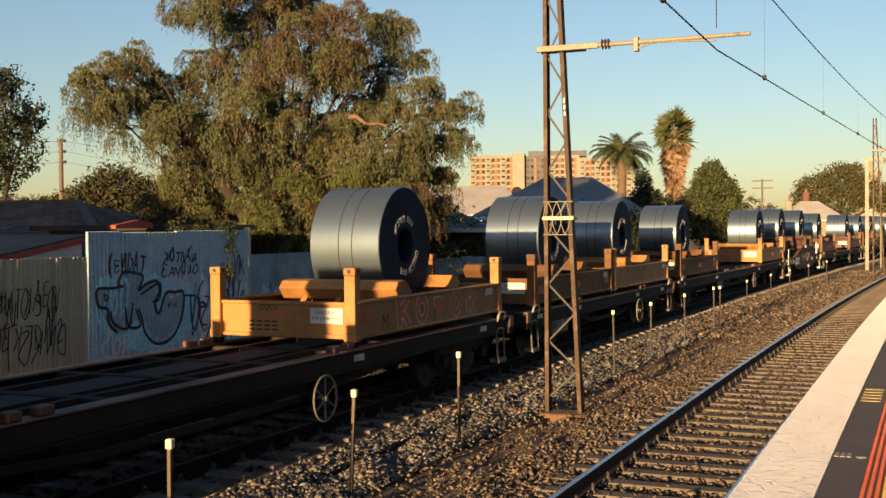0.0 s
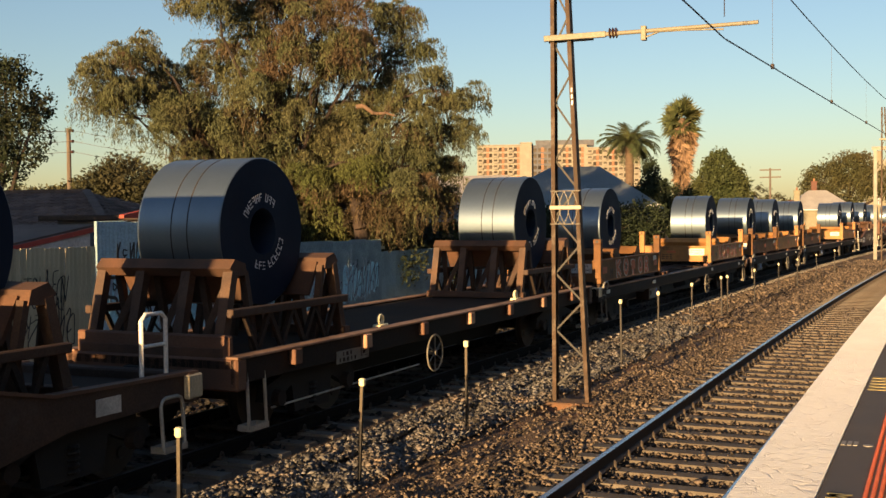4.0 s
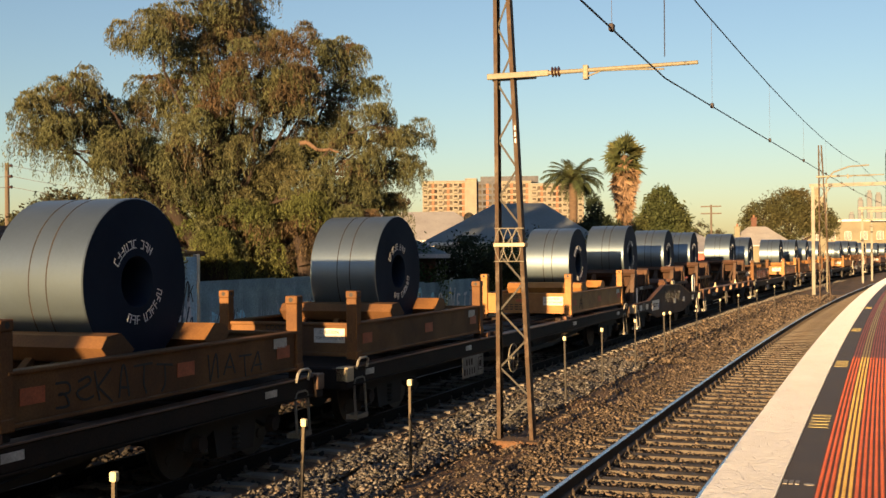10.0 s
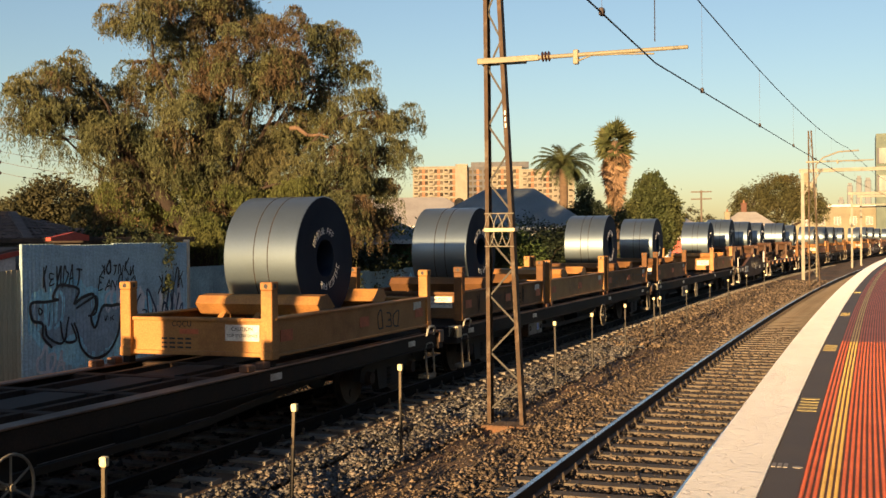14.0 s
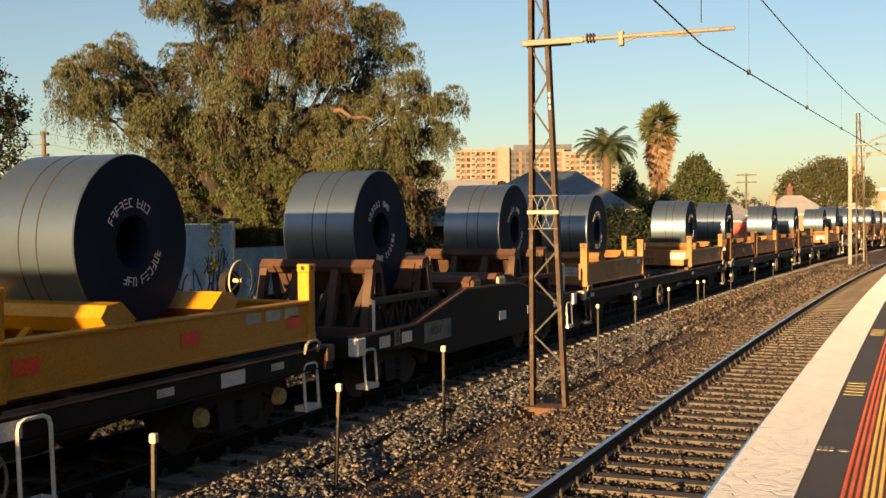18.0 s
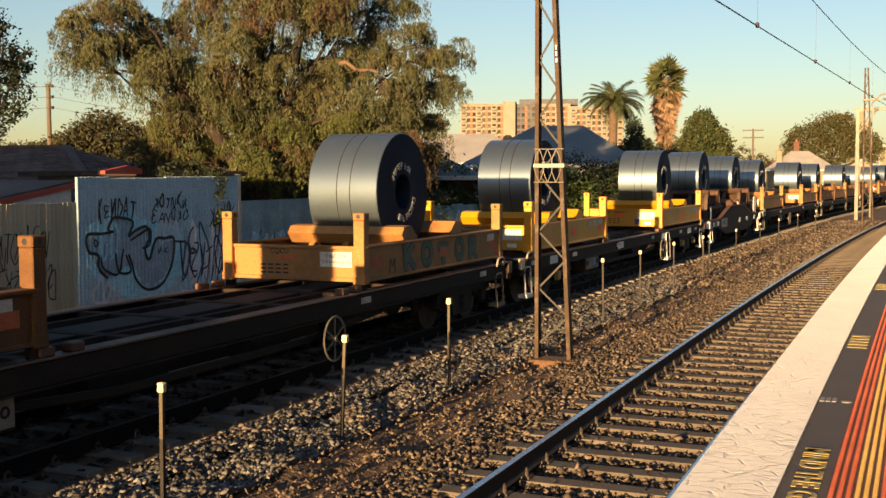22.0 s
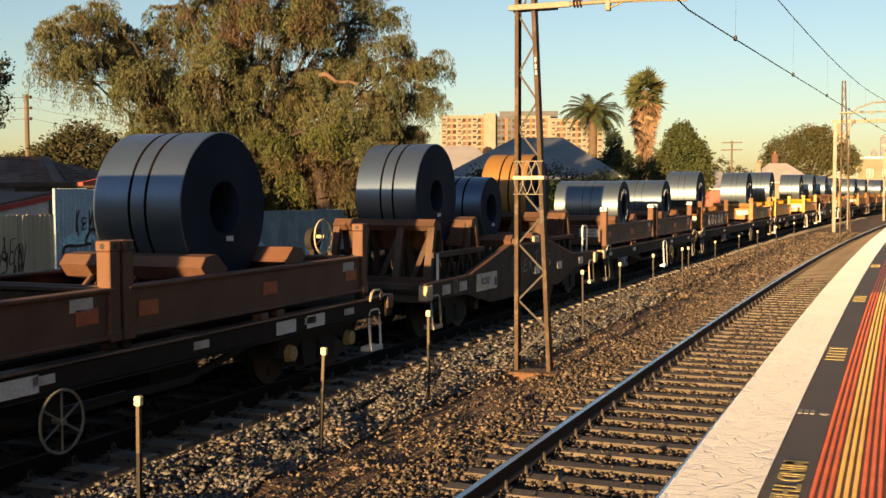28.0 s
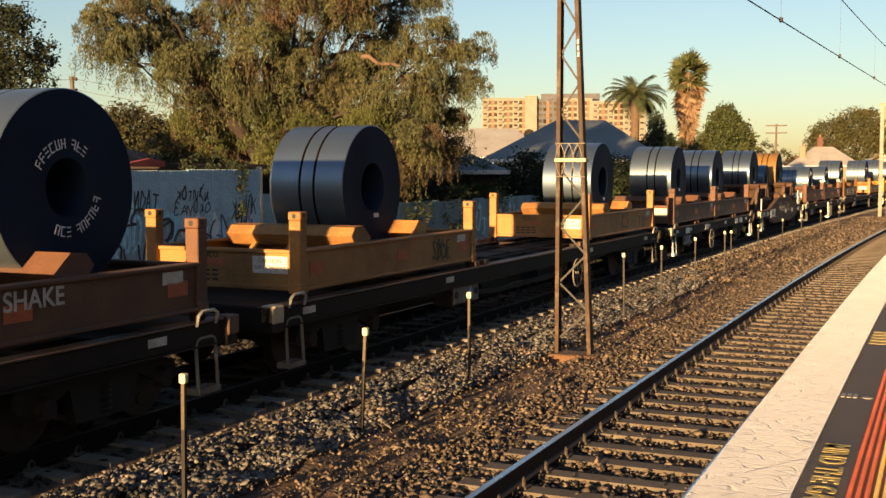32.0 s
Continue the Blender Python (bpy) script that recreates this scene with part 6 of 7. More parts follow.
def coupler(parent, y, d):
    g = Geo().box(-0.09, 0.09, min(y, y + d * 0.45), max(y, y + d * 0.45), 0.72, 0.90, 0.03)
    g.box(-0.16, 0.16, min(y + d * 0.38, y + d * 0.58), max(y + d * 0.38, y + d * 0.58), 0.66, 0.96, 0.05)
    part("coupler", g, M_BOGIE, parent)


def step_loop(parent, x, y, material, top=0.95, low=0.20, w=0.36):
    r = w * 0.22
    pts = [(x, y - w / 2, top - r), (x, y - w / 2 + r * 0.3, top - r * 0.3), (x, y - w / 2 + r, top), (x, y + w / 2 - r, top), (x, y + w / 2 - r * 0.3, top - r * 0.3), (x, y + w / 2, top - r)]
    g = Geo().path([(x + 0.03, y - w / 2, low)] + pts + [(x + 0.03, y + w / 2, low)], 0.021, 6)
    s = part("step", g, material, parent, "bent steel foot step", True)
    g = Geo().box(x - 0.13, x - 0.11, y - w / 2, y + w / 2, low - 0.02, low + 0.05).box(x + 0.04, x + 0.06, y - w / 2, y + w / 2, low - 0.02, low + 0.05)
    g.box(x - 0.13, x + 0.06, y - w / 2 - 0.01, y - w / 2 + 0.01, low - 0.02, low + 0.05).box(x - 0.13, x + 0.06, y + w / 2 - 0.01, y + w / 2 + 0.01, low - 0.02, low + 0.05)
    g.box(x - 0.13, x + 0.06, y - w / 2, y + w / 2, low - 0.02, low - 0.008)
    part("tread", g, material, s)


def plates(parent, length, x, z, material, spots, w=0.30, h=0.09):
    me = Geo().box(0, 0.006, -w / 2, w / 2, -h / 2, h / 2).mesh("reflector", material)
    for y in spots:
        share("reflector", me, parent, pose(x, y, z))


def number_board(parent, x, y, z, w=0.9, h=0.3, text=None):
    b = part("number_board", Geo().box(x, x + 0.012, y - w / 2, y + w / 2, z - h / 2, z + h / 2, 0.003), M_BOARD, parent, "dirty cream number board")
    g = Geo()
    rng = random.Random(int(abs(y) * 100) + 5)
    for zz, count, a0 in ((0.22, 3, -0.30), (-0.22, 5, -0.40)):
        for k in range(count):
            c, cz = y + (a0 + 0.115 * k) * w, z + zz * h
            half = rng.uniform(0.018, 0.04) * w
            g.box(x + 0.012, x + 0.014, c - half, c + half, cz - 0.15 * h, cz + 0.15 * h)
    for dy, dz, sy, sz in ((-0.09, 0, 0.018, 0.6), (0.09, 0, 0.018, 0.6), (0, 0.29, 0.2, 0.04), (0, -0.29, 0.2, 0.04), (0, 0, 0.09, 0.3)):
        g.box(x + 0.012, x + 0.014, y + (0.34 + dy - sy / 2) * w, y + (0.34 + dy + sy / 2) * w, z + (0.05 + dz - sz / 2) * h, z + (0.05 + dz + sz / 2) * h)
    tagged(part("marking", g, M_DECK, b), kind="stuff")
    return b


def container_wagon(q0, q1, paint=None, pale=False, board=False, wheel_at=2.25, board_at=-4.1, step_at=0.0):
    """Long skeletal flat wagon from q0 (rear) to q1 (front)."""
    L = (q1 - q0) / 2
    w = put(thing("container_wagon", "long dark skeletal flat wagon with worn steel deck", "wagon", "wagons of the freight train"), (q0 + q1) / 2, 0)
    body = paint or M_WAGON
    for sx in (-1, 1):
        g = Geo().box(sx * 1.20 - 0.05, sx * 1.20 + 0.05, -L, L, 0.72, 0.96, 0.012)
        g.box(min(sx * 1.05, sx * 1.27), max(sx * 1.05, sx * 1.27), -L, L, 0.70, 0.72)
        part("side_sill", g, body, w)
        part("sill_flange", Geo().box(min(sx * 1.06, sx * 1.27), max(sx * 1.06, sx * 1.27), -L, L, 0.96, 0.985, 0.006), M_FLANGELIT, w, "rusty top flange, pale as if sunlit")
    belly = [(-L, 0.95), (-L, 0.62), (-L + 3.3, 0.62), (-L + 4.5, 0.30), (L - 4.5, 0.30), (L - 3.3, 0.62), (L, 0.62), (L, 0.95)]
    part("centre_sill", Geo().prism(belly, -0.3, 0.3), M_BOGIE, w)
    for sy in (-1, 1):
        part("headstock", Geo().box(-1.3, 1.3, sy * (L - 0.12) - 0.12, sy * (L - 0.12) + 0.12, 0.66, 0.99, 0.02), body, w)
        coupler(w, sy * L, sy)
        bogie(w, sy * (L - 2.0), -175 < q0 < 15, M_YELTEXT if pale else M_WAGON)
        part("end_block", Geo().box(1.12, 1.32, sy * (L - 0.11) - 0.11, sy * (L - 0.11) + 0.11, 0.78, 1.0, 0.015), M_CREAM if sy < 0 and q0 < 15 else M_FLANGELIT, w, "lashing block")
        step_loop(w, 1.24, sy * (L - 0.55), M_WHITE if pale else M_HANDWHEEL, 0.80)
        g = Geo().path([(1.27, sy * (L - 0.75), 0.94), (1.3, sy * (L - 0.75), 1.06), (1.3, sy * (L - 0.68), 1.10), (1.3, sy * (L - 0.47), 1.10), (1.3, sy * (L - 0.4), 1.06), (1.27, sy * (L - 0.4), 0.94)], 0.02, 6)
        part("grab_rail", g, M_GALV, w, "bent steel grab rail", True)
        part("deck_plate", Geo().box(-1.0, 1.0, sy * (L - 1.1) - 0.95, sy * (L - 1.1) + 0.95, 0.955, 0.975), M_DECK, w)
    n = int(2 * L / 1.45)
    for i in range(1, n):
        y = -L + 2 * L * i / n
        part("cross_bearer", Geo().box(-1.15, 1.15, y - 0.09, y + 0.09, 0.76, 0.962, 0.01), M_DECK, w)
    for x in (-0.62, 0.62):
        part("stringer", Geo().box(x - 0.05, x + 0.05, -L + 0.2, L - 0.2, 0.86, 0.966), M_DECK, w)
    for y in (-3.1, -2.7, 2.7, 3.1):
        for sx in (-1, 1):
            part("lashing_block", Geo().box(sx * 1.17 - 0.07, sx * 1.17 + 0.07, y - 0.09, y + 0.09, 0.984, 1.075, 0.012), M_BROWN, w, "small rusty twist-lock block")
    if pale:
        plates(w, L, 1.252, 0.84, M_WHITE, [-L + 2.2, -1.6, 3.2, L - 2.4], 0.5, 0.17)
    plates(w, L, 1.252, 0.86, M_PALE, [-L + 0.9, -L * 0.45, L * 0.35, L - 1.4] if not pale else [-L + 0.9, -L * 0.6, -L * 0.2, L * 0.2, L * 0.6, L - 1.4])
    for y, ln in ((-1.6, 1.3), (1.2, 0.9)):
        part("brake_tank", Geo().tube((0.75, y - ln / 2, 0.5), (0.75, y + ln / 2, 0.5), 0.2, 0.2, 14), M_BOGIE, w, "", True)
    part("truss", Geo().beam((1.05, -L + 3.6, 0.72), (1.05, -L * 0.2, 0.45), 0.06, 0.08).beam((1.05, -L * 0.2, 0.45), (1.05, L * 0.2, 0.45), 0.06, 0.08).beam((1.05, L * 0.2, 0.45), (1.05, L - 3.6, 0.72), 0.06, 0.08), M_BOGIE, w)
    hand_wheel(w, 1.30, wheel_at, 0.44, 0.30, M_HANDWHEEL)
    part("wheel_bracket", Geo().box(1.1, 1.2, wheel_at - 0.1, wheel_at + 0.1, 0.4, 0.8), M_BOGIE, w)
    if step_at:
        step_loop(w, 1.29, wheel_at + step_at, M_WHITE, 0.92, 0.12, 0.42)
    if board:
        number_board(w, 1.256, board_at, 0.50, 1.15, 0.40)
    else:
        b = part("equipment_box", Geo().box(0.85, 1.20, board_at - 0.5, board_at + 0.62, 0.38, 0.72, 0.02), M_DECK, w, "grimy steel equipment box")
        part("box_cover", Geo().box(1.20, 1.215, board_at - 0.46, board_at + 0.58, 0.42, 0.69, 0.004), M_BOARD, b, "dusty pale cover plate")
        part("blue_sticker", Geo().box(1.215, 1.219, board_at + 0.16, board_at + 0.30, 0.50, 0.66), M_BLUELABEL, b)
        for y in (board_at - 0.36, board_at + 0.46):
            part("fastener", Geo().ring((1.216, y, 0.57), 0.045, 0.014, (1, 0, 0), 12, 5), M_DECK, b)
    return w


GLYPHS = {}


def glyph(ch):
    """Corners and faces of one painted character, about 0.1 m high."""
    if ch not in GLYPHS:
        cu = bpy.data.curves.new("glyph", "FONT")
        cu.body, cu.size, cu.align_x, cu.align_y, cu.offset, cu.resolution_u = ch, 0.135, "CENTER", "CENTER", 0.0025, 3
        ob = bpy.data.objects.new("glyph", cu)
        me = bpy.data.meshes.new_from_object(ob)
        GLYPHS[ch] = [tuple(v.co) for v in me.vertices], [tuple(p.vertices) for p in me.polygons]
        bpy.data.objects.remove(ob)
        bpy.data.meshes.remove(me)
        bpy.data.curves.remove(cu)
    return GLYPHS[ch]


def coil(q, z_mid, d=1.93, width=1.25, material=None, hole=0.29, straps=False, label="", code=""):
    """A coil of rolled sheet lying on its mantle, its eye across the train."""
    c = put(thing("steel_coil", label or "blue-grey rolled steel coil with chalk numbers round its eye", "steel coil", "coils on the train"), q, z_mid)
    ro, h, n = d / 2, width / 2, 64
    g, e = Geo(), Geo()
    prof = [(-h, ro - 0.012), (-h + 0.012, ro), (h - 0.012, ro), (h, ro - 0.012)]
    v = [(x, r * math.cos(2 * math.pi * i / n), r * math.sin(2 * math.pi * i / n)) for i in range(n) for x, r in prof]
    g.add(v, [(i * 4 + j, i * 4 + j + 1, ((i + 1) % n) * 4 + j + 1, ((i + 1) % n) * 4 + j) for i in range(n) for j in range(3)])
    body = part("mantle", g, material or M_COIL, c, "", True)
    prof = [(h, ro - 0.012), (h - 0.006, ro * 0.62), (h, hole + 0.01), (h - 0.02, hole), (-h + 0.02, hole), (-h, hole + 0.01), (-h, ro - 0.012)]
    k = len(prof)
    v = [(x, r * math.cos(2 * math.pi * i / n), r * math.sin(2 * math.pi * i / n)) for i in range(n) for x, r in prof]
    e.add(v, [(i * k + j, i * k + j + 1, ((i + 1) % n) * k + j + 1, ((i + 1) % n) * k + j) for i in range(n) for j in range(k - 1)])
    part("coil_end", e, M_COILENDSHADE, c, "wound end of the coil, coloured dark as in shade", True)
    for x in (-0.10, 0.14):
        g = Geo()
        r, sw = ro + 0.003, 0.019 if straps else 0.007
        v = [(x + dx, rr * math.cos(2 * math.pi * i / n), rr * math.sin(2 * math.pi * i / n)) for i in range(n) for dx, rr in ((-sw, ro - 0.002), (-sw, r), (sw, r), (sw, ro - 0.002))]
        g.add(v, [(i * 4 + j, i * 4 + j + 1, ((i + 1) % n) * 4 + j + 1, ((i + 1) % n) * 4 + j) for i in range(n) for j in range(3)])
        part("strap", g, M_STRAP if straps else M_STRAPTHIN, c, "dark steel strap")
    rng = random.Random(int(q * 10))
    g = Geo()
    rm = hole + 0.15
    for middle in (1.85, -1.05) if code else ():
        for i, ch in enumerate(code):
            a = middle - (i - (len(code) - 1) / 2) * 0.195
            turn = Matrix(((0, 0, 1, h + 0.001), (math.sin(a), math.cos(a), 0, rm * math.cos(a)), (-math.cos(a), math.sin(a), 0, rm * math.sin(a)), (0, 0, 0, 1)))
            vs, fs = glyph(ch)
            g.add([turn @ Vector(p) for p in vs], fs)
    for start, count in () if code or straps else ((2.6, 6), (1.35, 3), (-0.3, 6), (-1.55, 3)):
        for i in range(count):
            a = start - i * 0.185
            y, z = rm * math.cos(a), rm * math.sin(a)
            m = Matrix.Translation((h + 0.001, -y * -1, z)) @ Euler((a - math.pi / 2, 0, 0)).to_matrix().to_4x4()
            for dy, dz, sy, sz in rng.sample([(-0.024, 0, 0.013, 0.10), (0.024, 0, 0.013, 0.10), (0, 0.045, 0.055, 0.013), (0, -0.045, 0.055, 0.013), (0, 0, 0.055, 0.013)], 3):
                g.box(-0.002, 0.002, dy - sy / 2, dy + sy / 2, dz - sz / 2, dz + sz / 2, 0, m)
    if straps:
        part("paper_label", Geo().box(h + 0.001, h + 0.004, 0.02, 0.18, -hole - 0.10, -hole - 0.035), M_CHALK, c, "small white paper label")
    else:
        tagged(part("chalk_mark", g, M_CHALK, c), "chalked numbers round the eye", kind="stuff")
    return c


def graffiti(parent, text, size, material, x, y, z, bold=0.02):
    m = Matrix.Translation((x, y, z)) @ Matrix(((0, 0, 1, 0), (1, 0, 0, 0), (0, 1, 0, 0), (0, 0, 0, 1)))
    return lettering(text, size, material, parent, m, "graffiti", 0.002, bold, 1.75 if size > 0.4 else 1.0)


LETTERS = {"K": [[(0.05, 1.0), (0.10, 0.5), (0.16, 0.0)], [(0.62, 0.98), (0.18, 0.52), (0.45, 0.35), (0.72, 0.02)]],
           "O": [[(0.35, 0.95), (0.08, 0.72), (0.10, 0.25), (0.36, 0.05), (0.62, 0.28), (0.60, 0.72), (0.33, 0.95)]],
           "T": [[(0.0, 0.93), (0.35, 0.98), (0.72, 0.90)], [(0.36, 0.92), (0.34, 0.5), (0.40, 0.0)]],
           "R": [[(0.10, 0.0), (0.12, 0.5), (0.08, 0.95), (0.50, 0.98), (0.60, 0.70), (0.20, 0.48)], [(0.25, 0.48), (0.50, 0.28), (0.70, 0.0)]]}


def ribbon(parent, x, line, width, material, name):
    """One sprayed stroke of (y, z) corners on a side plate."""
    pts = smooth_line(line, 5)
    k = len(pts)
    v, f = [], []
    for j, p in enumerate(pts):
        d = (pts[min(j + 1, k - 1)] - pts[max(j - 1, 0)]).normalized() * width * 0.5
        if j in (0, k - 1):
            p = p + d * (-0.8 if j == 0 else 0.8)
        v += [(x, p.x + d.y, p.y - d.x), (x, p.x - d.y, p.y + d.x), (x + 0.002, p.x + d.y, p.y - d.x), (x + 0.002, p.x - d.y, p.y + d.x)]
    for j in range(k - 1):
        a = 4 * j
        f += [(a + 2, a + 6, a + 7, a + 3), (a, a + 1, a + 5, a + 4), (a, a + 4, a + 6, a + 2), (a + 1, a + 3, a + 7, a + 5)]
    part(name, Geo().add(v, f), material, parent)


def bubble_tag(parent, text, x, y, z, h, outline, fill):
    """Fat sprayed letters: a broad outline with the fill over it."""
    rng = random.Random(len(text))
    for ch in text:
        s = h * rng.uniform(0.85, 1.12)
        dz = rng.uniform(-0.02, 0.02)
        for n, line in enumerate(LETTERS[ch]):
            pts = [(y + 0.50 * s / h * a, z + dz + b * s) for a, b in line]
            ribbon(parent, x + 0.0002 * n, pts, 0.150, outline, "tag_outline")
            ribbon(parent, x + 0.003 + 0.0002 * n, pts, 0.105, fill, "tag_fill")
        y += rng.uniform(0.60, 0.70)
    ribbon(parent, x, [(-1.95, z), (-1.93, z + 0.2), (-1.85, z + 0.08), (-1.78, z + 0.2), (-1.77, z)], 0.022, M_BLACKPAINT, "sprayed_mark")


def sprayed_strokes(parent, x, y0, y1, z0, z1, count, width, material, seed):
    """Quick tangled spray strokes on a side plate."""
    rng = random.Random(seed)
    w, h = (y1 - y0) / count, z1 - z0
    marks = []
    for i in range(count):
        wide, tall, drop = rng.uniform(0.75, 1.15), rng.uniform(0.6, 0.95), rng.uniform(0.0, 0.12)
        flip = rng.random() < 0.5
        for stroke in rng.choice(STROKES):
            marks.append([(y0 + w * (i + wide * ((1 - a if flip else a) + rng.uniform(-0.1, 0.1))), z0 + h * (drop + tall * (b + rng.uniform(-0.06, 0.06)))) for a, b in stroke])
    for line in marks:
        pts = smooth_line(line, 4)
        k = len(pts)
        v, f = [], []
        for j, p in enumerate(pts):
            d = (pts[min(j + 1, k - 1)] - pts[max(j - 1, 0)]).normalized() * width * 0.5
            v += [(x, p.x + d.y, p.y - d.x), (x, p.x - d.y, p.y + d.x), (x + 0.003, p.x + d.y, p.y - d.x), (x + 0.003, p.x - d.y, p.y + d.x)]
        for j in range(k - 1):
            a = 4 * j
            f += [(a + 2, a + 6, a + 7, a + 3), (a, a + 1, a + 5, a + 4), (a, a + 4, a + 6, a + 2), (a + 1, a + 3, a + 7, a + 5)]
        part("sprayed_stroke", Geo().add(v, f), material, parent)


RACK_DEPTH = 0.46


def coil_rack(q, paint, label, loaded=True, white_caps=False, tag=None, tag_mat=None, codes=None, stickers=None, strokes=(), tag_at=-1.45):
    """Open steel cradle frame of a container's footprint, with corner posts and two V-beams."""
    r = put(thing("coil_rack", label, "coil rack", "coil racks on the train"), q, 1.075)
    H, W, LL = 0.56, 1.22, 2.86
    for sx in (-1, 1):
        g = Geo().box(sx * (W - 0.05) - 0.012, sx * (W - 0.05) + 0.012, -LL + 0.1, LL - 0.1, 0.06, H - 0.03)
        for z0, z1 in ((0.03, 0.07), (H - 0.04, H)):
            g.box(sx * (W - 0.08) - 0.08, sx * (W - 0.08) + 0.08, -LL + 0.1, LL - 0.1, z0, z1, 0.008)
        part("side_beam", g, paint, r)
        for sy in (-1, 1):
            x, y = sx * (W - 0.09), sy * (LL - 0.09)
            p = part("corner_post", Geo().box(x - 0.085, x + 0.085, y - 0.085, y + 0.085, 0.0, 0.93, 0.01), paint, r)
            cap = Geo().box(x - 0.092, x + 0.092, y - 0.092, y + 0.092, 0.93, 1.04, 0.012)
            part("corner_casting", cap, M_WHITE if white_caps else paint, p, "white corner casting" if white_caps else "")
            hole = Geo().tube((x, y - 0.0925, 0.985), (x, y + 0.0925, 0.985), 0.032, 0.032, 12)
            hole.tube((x - 0.0925, y, 0.985), (x + 0.0925, y, 0.985), 0.032, 0.032, 12)
            part("casting_hole", hole, M_BLACKPAINT, p)
            part("twist_lock", Geo().box(x - 0.06, x + 0.06, y - 0.07, y + 0.07, -0.093, 0.002, 0.01), M_WAGON, p)
            part("foot_casting", Geo().box(x - 0.095, x + 0.095, y - 0.095, y + 0.095, 0.0, 0.13, 0.012), paint, p)
    for sy in (-1, 1):
        y = sy * (LL - 0.10)
        g = Geo().box(-W + 0.17, W - 0.17, y - 0.015, y + 0.015, 0.05, H - 0.05)
        g.box(-W + 0.17, W - 0.17, y - 0.05, y + 0.05, H - 0.06, H - 0.01, 0.008)
        g.box(-W + 0.17, W - 0.17, y - 0.05, y + 0.05, 0.03, 0.09, 0.008)
        part("end_panel", g, paint, r)
    for y in (-2.0, -1.2, -0.4, 0.4, 1.2, 2.0):
        part("floor_beam", Geo().box(-W + 0.15, W - 0.15, y - 0.08, y + 0.08, 0.05, 0.2, 0.01), paint, r)
    # V-beams that the coil rests between
    for sy in (-1, 1):
        y0 = 0.93 * sy
        poly = [(y0 - 0.06 * sy, 0.44), (y0 + 0.16 * sy, 0.48), (y0 + 0.30 * sy, 0.64), (y0 + 0.20 * sy, 0.76), (y0 - 0.02 * sy, 0.78), (y0 - 0.25 * sy, 0.59)]
        part("cradle_beam", Geo().prism(poly, -1.06, 1.06), paint, r, "bent steel cradle beam")
        for x in (-0.62, 0.0, 0.62):
            g = Geo().beam((x, y0 + 0.15 * sy, 0.50), (x, y0 + 0.62 * sy, 0.14), 0.1, 0.06)
            g.box(x - 0.06, x + 0.06, y0 - 0.08, y0 + 0.08, 0.18, 0.48)
            part("strut", g, paint, r)
    # stickers and notices
    st = stickers or M_RUSTPATCH
    sm = Geo().box(0, 0.004, -0.17, 0.17, -0.08, 0.08).mesh("sticker", st)
    for y in (-LL + 0.45, 0.1, LL - 0.5):
        share("sticker", sm, r, pose(W - 0.034, y, 0.30))
    for dy in ((0.75,) if not codes else (0.75, 1.2, 1.65)):
        part("side_notice", Geo().box(W - 0.036, W - 0.03, LL - dy, LL - dy + 0.34, 0.36, 0.49), M_PALE if not codes else M_GALV, r, "pale notice plate")
    y = -LL + 0.083
    es = Geo().box(-0.28, 0.02, y - 0.008, y - 0.001, 0.32, 0.39)
    part("sticker", es, st, r)
    nt = part("end_notice", Geo().box(0.45, 0.98, y - 0.008, y - 0.001, 0.24, 0.46), M_PALE, r, "white stowage notice")
    face = Matrix.Translation((0.715, y - 0.01, 0.40)) @ Euler((math.pi / 2, 0, 0)).to_matrix().to_4x4()
    if not codes:
        lettering("CAUTION", 0.075, M_BLACKPAINT, nt, face, "lettering", 0.001)
        lettering("TOP STOW ONLY", 0.06, M_BLACKPAINT, nt, Matrix.Translation((0, 0, -0.09)) @ face, "lettering", 0.001)
    face = Matrix.Translation((-0.25, y - 0.004, 0.455)) @ Euler((math.pi / 2, 0, 0)).to_matrix().to_4x4()
    lettering(codes or "CQCU", 0.11, M_BLACKPAINT, r, face, "lettering", 0.001)
    g = Geo()
    for i in range(4):
        for j in range(3):
            g.box(-0.58 + 0.13 * i, -0.49 + 0.13 * i, y - 0.004, y + 0.002, 0.12 + 0.06 * j, 0.145 + 0.06 * j)
    tagged(part("marking", g, M_BLACKPAINT, r), "small stencilled lines", kind="stuff")
    if codes:
        part("blue_sticker", Geo().box(0.36, 0.5, y - 0.008, y - 0.001, 0.06, 0.26), M_BLUE, r)
        part("white_sticker", Geo().box(0.66, 0.86, y - 0.008, y - 0.001, 0.05, 0.17), M_WHITE, r)
    for k, (a, b, n, m) in enumerate(strokes):
        sprayed_strokes(r, W - 0.034, a, b, 0.12, 0.46, n, 0.026, m, int(abs(q) * 7) + k)
    if tag:
        bubble_tag(r, tag, W - 0.036, tag_at, 0.115, 0.35, *tag_mat)
    return r


